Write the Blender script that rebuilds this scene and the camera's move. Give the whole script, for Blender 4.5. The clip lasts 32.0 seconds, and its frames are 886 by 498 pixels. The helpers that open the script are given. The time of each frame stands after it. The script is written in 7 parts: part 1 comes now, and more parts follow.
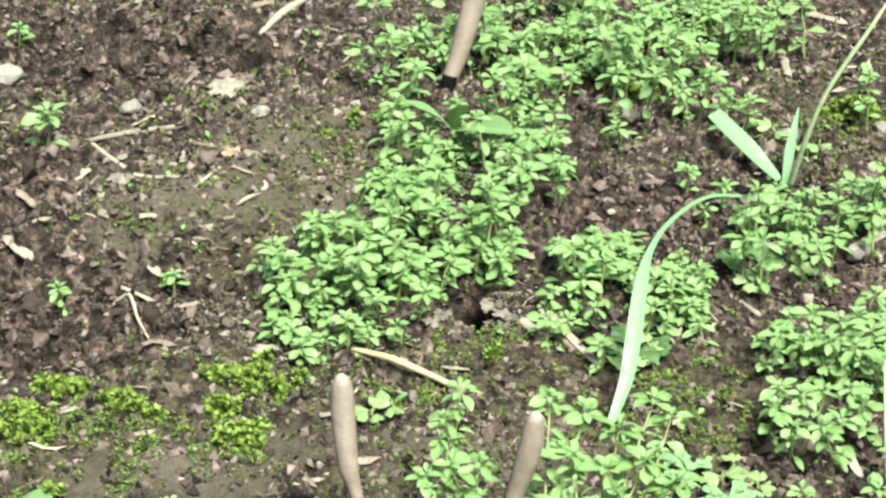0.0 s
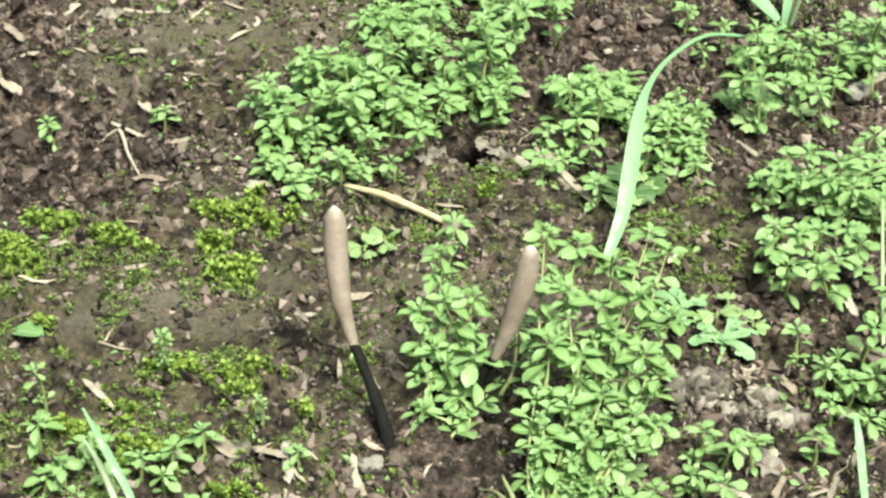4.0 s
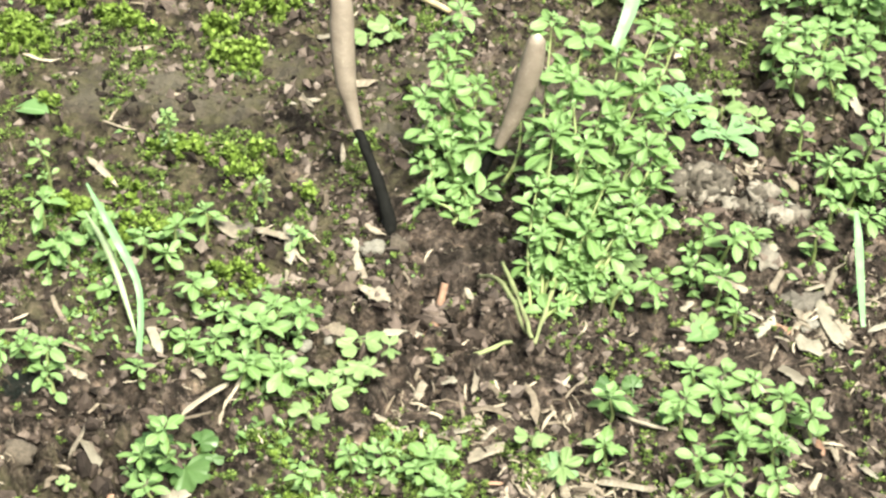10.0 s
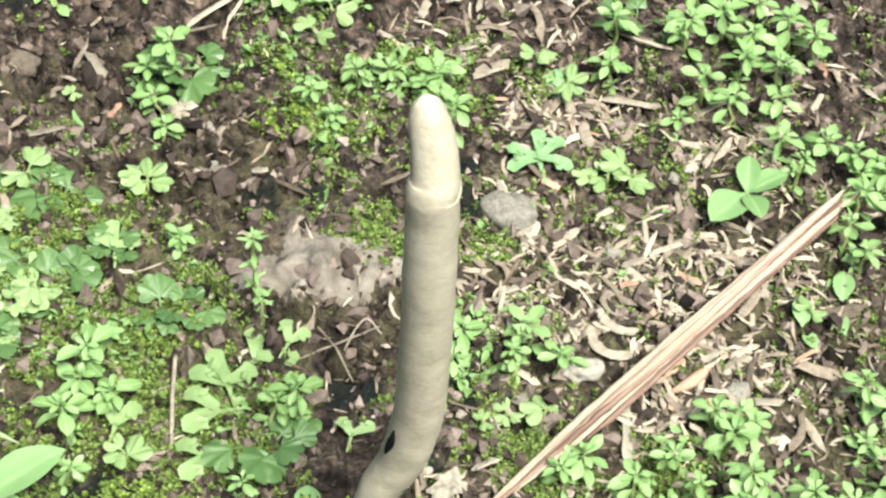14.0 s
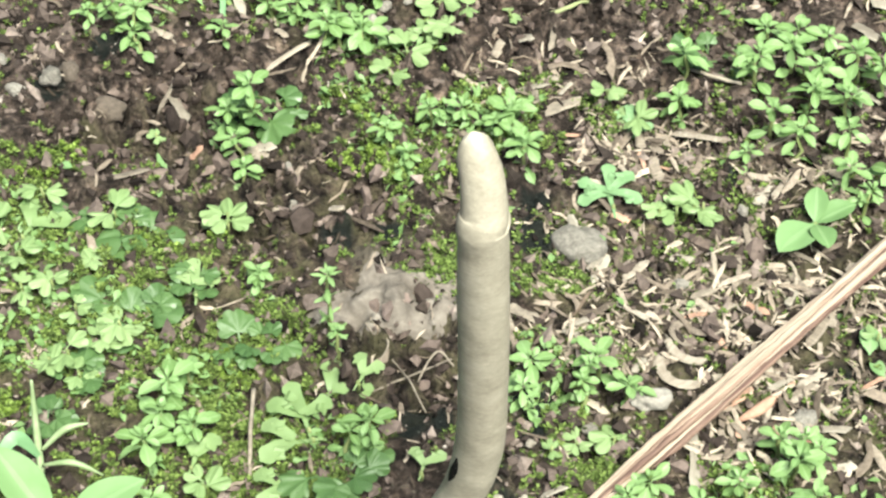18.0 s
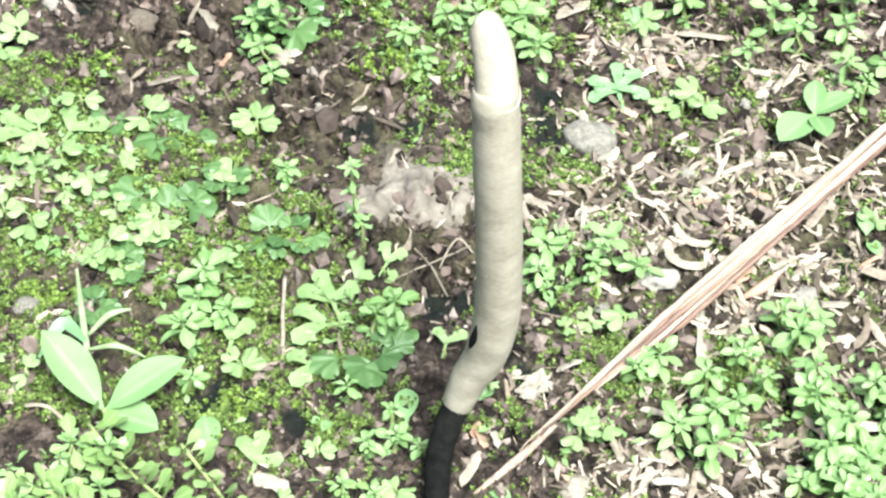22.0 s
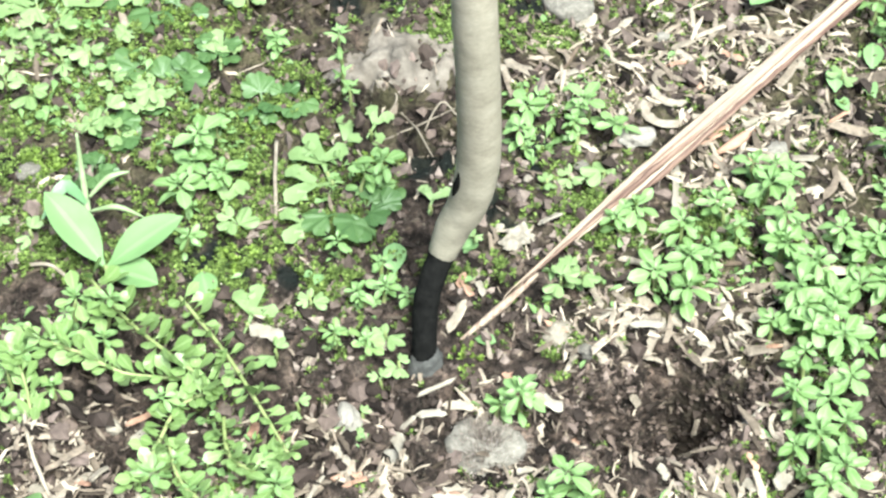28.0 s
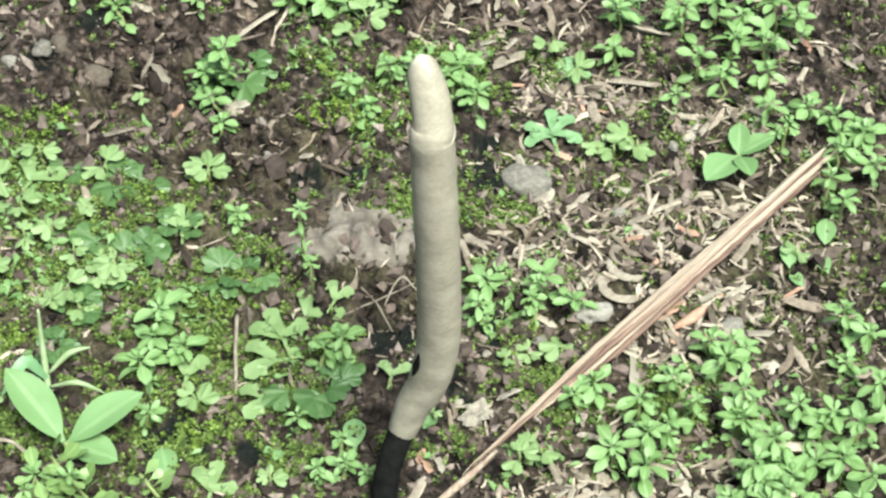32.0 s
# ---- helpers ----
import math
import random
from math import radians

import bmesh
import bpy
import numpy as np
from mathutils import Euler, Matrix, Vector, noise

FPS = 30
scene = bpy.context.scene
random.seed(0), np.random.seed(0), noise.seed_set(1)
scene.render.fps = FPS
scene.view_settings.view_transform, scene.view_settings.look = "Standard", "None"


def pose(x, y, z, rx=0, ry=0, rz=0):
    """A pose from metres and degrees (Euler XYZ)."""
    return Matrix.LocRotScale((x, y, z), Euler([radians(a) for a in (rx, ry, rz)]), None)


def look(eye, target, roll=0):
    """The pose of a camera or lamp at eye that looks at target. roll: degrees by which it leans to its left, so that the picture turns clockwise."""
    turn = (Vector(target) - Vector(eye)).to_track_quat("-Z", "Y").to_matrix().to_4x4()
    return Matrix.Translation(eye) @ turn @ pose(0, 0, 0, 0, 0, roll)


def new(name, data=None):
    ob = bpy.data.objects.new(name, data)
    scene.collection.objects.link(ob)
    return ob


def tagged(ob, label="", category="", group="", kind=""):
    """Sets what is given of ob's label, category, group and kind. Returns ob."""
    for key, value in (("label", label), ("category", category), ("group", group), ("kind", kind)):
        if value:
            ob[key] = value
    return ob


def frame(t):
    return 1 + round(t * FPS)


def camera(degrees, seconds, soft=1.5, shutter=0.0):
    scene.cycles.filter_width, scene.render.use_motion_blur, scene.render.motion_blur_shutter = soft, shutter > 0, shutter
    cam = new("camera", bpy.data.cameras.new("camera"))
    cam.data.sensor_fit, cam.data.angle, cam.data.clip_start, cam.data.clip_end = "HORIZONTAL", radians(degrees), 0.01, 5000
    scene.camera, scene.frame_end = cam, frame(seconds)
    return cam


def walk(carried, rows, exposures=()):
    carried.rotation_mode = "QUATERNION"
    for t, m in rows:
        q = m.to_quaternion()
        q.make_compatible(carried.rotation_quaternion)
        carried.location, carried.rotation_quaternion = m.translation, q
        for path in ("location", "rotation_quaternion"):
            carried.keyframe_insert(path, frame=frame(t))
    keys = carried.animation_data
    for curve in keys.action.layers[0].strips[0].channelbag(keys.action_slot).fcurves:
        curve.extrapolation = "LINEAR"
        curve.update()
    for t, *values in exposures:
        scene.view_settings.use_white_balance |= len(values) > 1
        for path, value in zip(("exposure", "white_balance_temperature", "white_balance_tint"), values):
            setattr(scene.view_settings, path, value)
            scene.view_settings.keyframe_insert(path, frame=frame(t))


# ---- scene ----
cam = camera(25.00, 32.0, soft=2.5)
PATH = [
    (0.0, look((0.0021, -0.1700, 0.3675), (0.0185, 0.2111, 0.1287), 1.74)),
    (0.5, look((0.0017, -0.1700, 0.3657), (0.0205, 0.2084, 0.1229), 2.09)),
    (1.0, look((0.0024, -0.1693, 0.3654), (0.0219, 0.2070, 0.1193), 2.18)),
    (1.5, look((0.0016, -0.1690, 0.3633), (0.0208, 0.2038, 0.1121), 2.29)),
    (2.0, look((0.0017, -0.1690, 0.3623), (0.0190, 0.2017, 0.1078), 2.02)),
    (2.5, look((0.0018, -0.1692, 0.3622), (0.0191, 0.2006, 0.1065), 2.01)),
    (3.0, look((0.0017, -0.1689, 0.3608), (0.0195, 0.1981, 0.1010), 2.09)),
    (3.5, look((0.0014, -0.1683, 0.3593), (0.0190, 0.1964, 0.0964), 2.18)),
    (4.0, look((0.0017, -0.1686, 0.3575), (0.0203, 0.1949, 0.0928), 2.44)),
    (4.5, look((0.0016, -0.1685, 0.3564), (0.0210, 0.1934, 0.0897), 2.57)),
    (6.5, look((0.0008, -0.1670, 0.3538), (0.0227, 0.1919, 0.0831), 2.97)),
    (7.0, look((0.0021, -0.1668, 0.3542), (0.0229, 0.1936, 0.0856), 2.82)),
    (7.5, look((0.0025, -0.1695, 0.3529), (0.0238, 0.1900, 0.0830), 3.21)),
    (8.0, look((0.0033, -0.1682, 0.3524), (0.0255, 0.1833, 0.0724), 4.18)),
    (8.5, look((0.0033, -0.1683, 0.3527), (0.0259, 0.1840, 0.0737), 4.12)),
    (9.0, look((0.0039, -0.1697, 0.3531), (0.0266, 0.1813, 0.0724), 4.00)),
    (9.5, look((0.0033, -0.1731, 0.3540), (0.0249, 0.1757, 0.0706), 4.09)),
    (10.0, look((0.0019, -0.1744, 0.3518), (0.0206, 0.1633, 0.0550), 4.06)),
    (10.5, look((0.0027, -0.1749, 0.3523), (0.0230, 0.1550, 0.0469), 4.47)),
    (11.0, look((0.0024, -0.1786, 0.3485), (0.0258, 0.1407, 0.0323), 5.05)),
    (11.5, look((0.0002, -0.1800, 0.3461), (0.0251, 0.1301, 0.0209), 5.39)),
    (12.0, look((0.0003, -0.1830, 0.3424), (0.0202, 0.1135, 0.0044), 4.80)),
    (12.5, look((-0.0008, -0.1858, 0.3403), (0.0172, 0.1047, -0.0029), 4.66)),
    (13.0, look((-0.0037, -0.1857, 0.3406), (0.0210, 0.1024, -0.0042), 5.80)),
    (13.5, look((-0.0103, -0.1858, 0.3391), (0.0222, 0.1018, -0.0055), 7.17)),
    (15.5, look((-0.0094, -0.1896, 0.3389), (0.0122, 0.0969, -0.0074), 4.81)),
    (16.0, look((-0.0081, -0.1904, 0.3392), (0.0075, 0.0967, -0.0070), 3.81)),
    (16.5, look((-0.0016, -0.1914, 0.3426), (0.0085, 0.1011, 0.0007), 2.84)),
    (17.0, look((-0.0014, -0.1917, 0.3452), (0.0069, 0.1041, 0.0062), 2.60)),
    (17.5, look((-0.0004, -0.1929, 0.3468), (0.0054, 0.1038, 0.0085), 2.24)),
    (18.0, look((0.0003, -0.1944, 0.3472), (0.0048, 0.0998, 0.0067), 2.04)),
    (18.5, look((-0.0041, -0.1955, 0.3463), (0.0030, 0.0974, 0.0048), 2.50)),
    (19.0, look((-0.0001, -0.2043, 0.3554), (-0.0061, 0.0917, 0.0165), -0.49)),
    (19.5, look((0.0006, -0.2101, 0.3585), (-0.0068, 0.0844, 0.0183), -0.77)),
    (20.0, look((-0.0001, -0.2162, 0.3601), (-0.0058, 0.0759, 0.0179), -0.77)),
    (20.5, look((-0.0002, -0.2200, 0.3599), (-0.0066, 0.0692, 0.0152), -0.80)),
    (21.0, look((0.0000, -0.2212, 0.3589), (-0.0039, 0.0659, 0.0124), -0.39)),
    (21.5, look((0.0012, -0.2213, 0.3589), (-0.0024, 0.0653, 0.0121), -0.40)),
    (22.0, look((0.0013, -0.2216, 0.3580), (0.0007, 0.0643, 0.0105), 0.19)),
    (22.5, look((0.0021, -0.2253, 0.3577), (0.0028, 0.0558, 0.0062), 0.25)),
    (23.0, look((0.0019, -0.2299, 0.3579), (0.0019, 0.0468, 0.0030), 0.42)),
    (23.5, look((0.0020, -0.2322, 0.3580), (0.0013, 0.0454, 0.0038), 0.15)),
    (24.0, look((0.0020, -0.2355, 0.3572), (0.0009, 0.0352, -0.0023), 0.08)),
    (24.5, look((0.0011, -0.2369, 0.3580), (-0.0021, 0.0290, -0.0050), -0.42)),
    (25.0, look((0.0008, -0.2387, 0.3601), (-0.0013, 0.0251, -0.0045), -0.40)),
    (25.5, look((0.0005, -0.2407, 0.3617), (-0.0018, 0.0223, -0.0034), -0.39)),
    (27.5, look((0.0031, -0.2458, 0.3625), (0.0029, 0.0233, 0.0018), -0.60)),
    (28.0, look((0.0042, -0.2458, 0.3631), (0.0039, 0.0273, 0.0054), -0.75)),
    (28.5, look((0.0044, -0.2454, 0.3633), (0.0052, 0.0274, 0.0055), -0.52)),
    (29.0, look((0.0044, -0.2458, 0.3642), (0.0077, 0.0301, 0.0087), -0.08)),
    (29.5, look((0.0044, -0.2450, 0.3645), (0.0117, 0.0344, 0.0118), 0.57)),
    (30.0, look((0.0033, -0.2446, 0.3680), (0.0141, 0.0436, 0.0225), 1.01)),
    (30.5, look((0.0043, -0.2444, 0.3688), (0.0147, 0.0449, 0.0243), 0.76)),
    (31.0, look((0.0035, -0.2426, 0.3704), (0.0131, 0.0529, 0.0312), 0.73)),
    (31.5, look((0.0033, -0.2422, 0.3722), (0.0106, 0.0578, 0.0368), 0.31)),
    (32.0, look((0.0033, -0.2418, 0.3713), (0.0134, 0.0555, 0.0336), 0.89)),
]
walk(cam, PATH, exposures=[(0.0, 2.22, 6430.0, -6.0), (3.0, 2.24, 6580.0, -6.5), (4.0, 2.07, 6630.0, -7.0), (7.0, 2.13, 6780.0, -7.5), (9.0, 2.12, 6930.0, -7.0), (10.0, 2.27, 6880.0, -5.0), (11.0, 2.43, 6630.0, -2.0), (12.0, 2.18, 6580.0, -1.4),
                           (16.0, 2.13, 6380.0, -1.9), (18.0, 2.06, 6430.0, -2.4), (19.0, 1.97, 6430.0, -2.4), (20.0, 1.94, 6430.0, -2.4), (21.0, 2.32, 6030.0, -0.7), (22.0, 2.50, 5930.0, -1.2), (23.0, 2.36, 5980.0, -1.2), (25.0, 2.50, 5930.0, -1.2), (28.0, 2.36, 5930.0, -3.2), (31.0, 2.34, 5880.0, -2.2), (32.0, 1.88, 6130.0, -5.2)])

# ---- sky and sun: bright thin overcast ----
world = bpy.data.worlds.new("sky")
scene.world = world
world.use_nodes = True
wn = world.node_tree.nodes
sky = wn.new("ShaderNodeTexSky")
sky.sky_type, sky.sun_disc = "NISHITA", False
sky.sun_elevation, sky.sun_rotation = radians(65), radians(149)
sky.air_density, sky.dust_density = 1.0, 4.0
wn["Background"].inputs["Strength"].default_value = 0.042
world.node_tree.links.new(sky.outputs[0], wn["Background"].inputs[0])
lamp = bpy.data.lights.new("sun", "SUN")
lamp.energy, lamp.angle, lamp.color = 3.6, radians(26), (1.0, 0.965, 0.88)
new("sun", lamp).matrix_world = look((0.26, -0.34, 1.1), (0.0, 0.1, 0.0))

# ---- materials ----
CM = 0.01
rng = np.random.default_rng(7)


def mat(name, rough=0.8):
    m = bpy.data.materials.new(name)
    m.use_nodes = True
    n = m.node_tree.nodes
    n["Principled BSDF"].inputs["Roughness"].default_value = rough
    return m, n, m.node_tree.links, n["Principled BSDF"]


def ramp(n, stops):
    r = n.new("ShaderNodeValToRGB")
    e = r.color_ramp.elements
    while len(e) < len(stops):
        e.new(0.5)
    for k, (p, c) in zip(e, stops):
        k.position, k.color = p, (*c, 1)
    return r


def noise_tex(n, l, coord, scale, detail=6, rough=0.6):
    t = n.new("ShaderNodeTexNoise")
    t.inputs["Scale"].default_value, t.inputs["Detail"].default_value, t.inputs["Roughness"].default_value = scale, detail, rough
    l.new(coord, t.inputs["Vector"])
    return t.outputs[0]


def math_node(n, l, op, a, b):
    k = n.new("ShaderNodeMath")
    k.operation = op
    for i, v in enumerate((a, b)):
        if isinstance(v, (int, float)):
            k.inputs[i].default_value = v
        else:
            l.new(v, k.inputs[i])
    return k.outputs[0]


def mix_colour(n, l, fac, a, b, blend="MIX"):
    k = n.new("ShaderNodeMix")
    k.data_type, k.blend_type = "RGBA", blend
    for s, v in ((0, fac), (6, a), (7, b)):
        if isinstance(v, (int, float)):
            k.inputs[s].default_value = v
        elif isinstance(v, tuple):
            k.inputs[s].default_value = (*v, 1)
        else:
            l.new(v, k.inputs[s])
    return k.outputs[2]


def bump(n, l, height, bsdf, strength=0.4, distance=0.001):
    b = n.new("ShaderNodeBump")
    b.inputs["Strength"].default_value, b.inputs["Distance"].default_value = strength, distance
    l.new(height, b.inputs["Height"])
    l.new(b.outputs[0], bsdf.inputs["Normal"])


def soil_material():
    m, n, l, b = mat("damp_soil_gap_shade", 0.85)
    b.inputs["Specular IOR Level"].default_value = 0.12
    co = n.new("ShaderNodeTexCoord").outputs["Object"]
    big, mid, fine = noise_tex(n, l, co, 28), noise_tex(n, l, co, 160), noise_tex(n, l, co, 900, 4)
    # damp brown, with crevice shade painted in: darkest where the bump dips, darker than crumbs
    c = ramp(n, [(0.3, (0.00612, 0.004584, 0.004)), (0.5, (0.04488, 0.03343, 0.029)), (0.7, (0.153, 0.1156, 0.1))])
    l.new(mid, c.inputs[0])
    small = noise_tex(n, l, co, 420, 5, 0.7)
    tone = ramp(n, [(0.34, (0.3, 0.3, 0.3)), (0.5, (0.92, 0.92, 0.92)), (0.66, (1.7, 1.66, 1.6))])
    l.new(small, tone.inputs[0])
    for size, amount in ((170.0, 0.35), (420.0, 0.3)):
        vo = n.new("ShaderNodeTexVoronoi")
        vo.inputs["Scale"].default_value = size
        l.new(co, vo.inputs["Vector"])
        sv = n.new("ShaderNodeSeparateColor")
        l.new(vo.outputs["Color"], sv.inputs[0])
        cell = ramp(n, [(0.0, (0.15, 0.15, 0.15)), (0.55, (0.8, 0.8, 0.8)), (1.0, (2.5, 2.4, 2.3))])
        l.new(sv.outputs[0], cell.inputs[0])
        c_in = c.outputs[0] if size < 200 else lumps
        lumps = mix_colour(n, l, amount, c_in, mix_colour(n, l, 1.0, c_in, cell.outputs[0], "MULTIPLY"))
    grit = ramp(n, [(0.62, (0, 0, 0)), (0.74, (1, 1, 1))])
    l.new(fine, grit.inputs[0])
    col = mix_colour(n, l, grit.outputs[0], mix_colour(n, l, 1.0, lumps, tone.outputs[0], "MULTIPLY"), (0.17, 0.145, 0.115))
    crust = n.new("ShaderNodeAttribute")
    crust.attribute_name = "crust"
    cr = ramp(n, [(0.3, (0.085, 0.072, 0.056)), (0.7, (0.205, 0.175, 0.14))])
    l.new(big, cr.inputs[0])
    col = mix_colour(n, l, crust.outputs["Fac"], col, mix_colour(n, l, 0.45, cr.outputs[0], col))
    film = n.new("ShaderNodeAttribute")
    film.attribute_name = "film"
    patch = ramp(n, [(0.42, (0, 0, 0)), (0.6, (1, 1, 1))])
    l.new(mid, patch.inputs[0])
    col = mix_colour(n, l, math_node(n, l, "MULTIPLY", film.outputs["Fac"], math_node(n, l, "MULTIPLY", patch.outputs[0], 0.75)), col, (0.072, 0.066, 0.034))
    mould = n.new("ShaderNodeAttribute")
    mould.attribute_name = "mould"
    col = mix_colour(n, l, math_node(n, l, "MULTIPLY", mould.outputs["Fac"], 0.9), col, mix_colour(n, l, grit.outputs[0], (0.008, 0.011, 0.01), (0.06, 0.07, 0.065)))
    l.new(col, b.inputs["Base Color"])
    bump(n, l, math_node(n, l, "ADD", math_node(n, l, "ADD", mid, math_node(n, l, "MULTIPLY", small, 0.7)), math_node(n, l, "MULTIPLY", fine, 0.45)), b, 1.0, 0.0045)
    return m


def island_material(name, stops, rough=0.85, grain=700.0, spec=0.12):
    """Loose matter joined into one mesh: a colour for each island, with fine grain."""
    m, n, l, b = mat(name, rough)
    c = ramp(n, stops)
    l.new(n.new("ShaderNodeNewGeometry").outputs["Random Per Island"], c.inputs[0])
    co = n.new("ShaderNodeTexCoord").outputs["Object"]
    f = noise_tex(n, l, co, grain, 4)
    g = ramp(n, [(0.3, (0.6, 0.6, 0.6)), (0.7, (1.25, 1.25, 1.25))])
    l.new(f, g.inputs[0])
    l.new(mix_colour(n, l, 1.0, c.outputs[0], g.outputs[0], "MULTIPLY"), b.inputs["Base Color"])
    b.inputs["Specular IOR Level"].default_value = spec
    bump(n, l, f, b, 0.5, 0.0006)
    return m


def leaf_material(name, dark, light, rib, translucent=0.3, rough=0.45, island=False):
    """A leaf: a tone of its own, blotches, a paler midrib (attribute "rib"), light that shines through."""
    m, n, l, b = mat(name, rough)
    c = ramp(n, [(0.0, dark), (1.0, light)])
    co = n.new("ShaderNodeTexCoord").outputs["Object"]
    f = noise_tex(n, l, co, 420, 4)
    rnd = n.new("ShaderNodeNewGeometry").outputs["Random Per Island"] if island else n.new("ShaderNodeObjectInfo").outputs["Random"]
    l.new(math_node(n, l, "ADD", math_node(n, l, "MULTIPLY", rnd, 0.7), math_node(n, l, "MULTIPLY", f, 0.4)), c.inputs[0])
    vein = n.new("ShaderNodeAttribute")
    vein.attribute_name = "rib"
    mid = math_node(n, l, "GREATER_THAN", vein.outputs["Fac"], 0.74)
    col = mix_colour(n, l, math_node(n, l, "MULTIPLY", mid, 0.55), c.outputs[0], rib)
    l.new(col, b.inputs["Base Color"])
    b.inputs["Specular IOR Level"].default_value = 0.4
    wet = ramp(n, [(0.35, (rough - 0.14,) * 3), (0.7, (rough + 0.2,) * 3)])
    l.new(noise_tex(n, l, co, 250, 3), wet.inputs[0])
    l.new(wet.outputs[0], b.inputs["Roughness"])
    t = n.new("ShaderNodeBsdfTranslucent")
    l.new(mix_colour(n, l, 1.0, col, (1.0, 1.0, 0.55), "MULTIPLY"), t.inputs[0])
    mx = n.new("ShaderNodeMixShader")
    mx.inputs[0].default_value = translucent
    l.new(b.outputs[0], mx.inputs[1])
    l.new(t.outputs[0], mx.inputs[2])
    l.new(mx.outputs[0], n["Material Output"].inputs[0])
    bump(n, l, f, b, 0.3, 0.0005)
    return m


def plain_material(name, stops, rough=0.7, scale=300.0, stretch=(1, 1, 1), relief=0.5, depth=0.0006, spec=0.4):
    m, n, l, b = mat(name, rough)
    mp = n.new("ShaderNodeMapping")
    mp.inputs["Scale"].default_value = stretch
    l.new(n.new("ShaderNodeTexCoord").outputs["Object"], mp.inputs[0])
    a, f = noise_tex(n, l, mp.outputs[0], scale), noise_tex(n, l, mp.outputs[0], scale * 5, 3)
    c = ramp(n, stops)
    rnd = n.new("ShaderNodeObjectInfo").outputs["Random"]
    mixv = math_node(n, l, "ADD", math_node(n, l, "MULTIPLY", a, 0.75), math_node(n, l, "MULTIPLY", f, 0.25))
    l.new(math_node(n, l, "ADD", mixv, math_node(n, l, "MULTIPLY", math_node(n, l, "SUBTRACT", rnd, 0.5), 0.3)), c.inputs[0])
    l.new(c.outputs[0], b.inputs["Base Color"])
    b.inputs["Specular IOR Level"].default_value = spec
    bump(n, l, mixv, b, relief, depth)
    return m


def fungus_material(name, stops):
    m, n, l, b = mat(name, 0.55)
    co = n.new("ShaderNodeTexCoord").outputs["Object"]
    mp = n.new("ShaderNodeMapping")
    mp.inputs["Scale"].default_value = (1, 1, 2.2)
    l.new(co, mp.inputs[0])
    a, f, speck = noise_tex(n, l, mp.outputs[0], 140), noise_tex(n, l, mp.outputs[0], 900, 4), noise_tex(n, l, co, 1500, 2)
    c = ramp(n, stops)
    l.new(math_node(n, l, "ADD", math_node(n, l, "MULTIPLY", a, 0.6), math_node(n, l, "MULTIPLY", f, 0.4)), c.inputs[0])
    sp = ramp(n, [(0.64, (0, 0, 0)), (0.7, (1, 1, 1))])
    l.new(speck, sp.inputs[0])
    col = mix_colour(n, l, math_node(n, l, "MULTIPLY", sp.outputs[0], 0.2), c.outputs[0], (0.48, 0.44, 0.35))
    # highlight on the tip painted into the colour: pale cream towards the apex
    tip_light = n.new("ShaderNodeAttribute")
    tip_light.attribute_name = "tip_highlight"
    col = mix_colour(n, l, math_node(n, l, "MULTIPLY", tip_light.outputs["Fac"], 0.9), col, (0.5, 0.46, 0.38))
    l.new(col, b.inputs["Base Color"])
    b.inputs["Specular IOR Level"].default_value = 0.3
    bump(n, l, math_node(n, l, "ADD", a, math_node(n, l, "MULTIPLY", f, 0.4)), b, 0.22, 0.0007)
    return m


M_SOIL = soil_material()
M_CRUMB = island_material("soil_crumbs", [(0.0, (0.00714, 0.005348, 0.0046)), (0.45, (0.051, 0.0382, 0.0335)), (0.82, (0.1275, 0.09741, 0.086)), (1.0, (0.2142, 0.17, 0.152))])
M_GRIT = island_material("pale_grit", [(0.0, (0.0816, 0.06303, 0.053)), (0.8, (0.2244, 0.1862, 0.165)), (1.0, (0.459, 0.4011, 0.37))])
M_PALE_SOIL = island_material("pale_clay", [(0.0, (0.06, 0.05, 0.043)), (0.6, (0.13, 0.11, 0.096)), (1.0, (0.23, 0.2, 0.178))])
M_CRUMB_DARK = island_material("moist_crumbs", [(0.0, (0.00714, 0.005252, 0.0045)), (0.5, (0.04488, 0.03295, 0.028)), (0.85, (0.1071, 0.07927, 0.068)), (1.0, (0.1683, 0.128, 0.112))])
M_CLODS = island_material("moist_clods", [(0.0, (0.0102, 0.007449, 0.0066)), (0.5, (0.0561, 0.04106, 0.036)), (1.0, (0.1428, 0.107, 0.096))], 0.85, 380.0)
M_MOSS = island_material("moss_shoots", [(0.0, (0.06, 0.09, 0.014)), (0.5, (0.115, 0.168, 0.03)), (1.0, (0.19, 0.255, 0.065))], 0.6)
M_MOSS_DARK = island_material("low_moss", [(0.0, (0.03, 0.044, 0.011)), (0.6, (0.08, 0.114, 0.028)), (1.0, (0.145, 0.195, 0.054))], 0.7)
M_HUSK = island_material("husk_litter", [(0.0, (0.05, 0.038, 0.03)), (0.45, (0.165, 0.13, 0.104)), (1.0, (0.34, 0.283, 0.23))], 0.75)
M_FIBRE = island_material("rotted_fibre", [(0.0, (0.03, 0.022, 0.016)), (0.6, (0.09, 0.066, 0.05)), (1.0, (0.24, 0.19, 0.15))], 0.8)
M_LEAF = leaf_material("small_leaf", (0.122, 0.205, 0.06), (0.215, 0.325, 0.135), (0.25, 0.36, 0.17), 0.36, 0.5)
M_UNDER = leaf_material("thicket_leaf", (0.11, 0.19, 0.056), (0.21, 0.32, 0.132), (0.245, 0.355, 0.168), 0.36, 0.5, True)
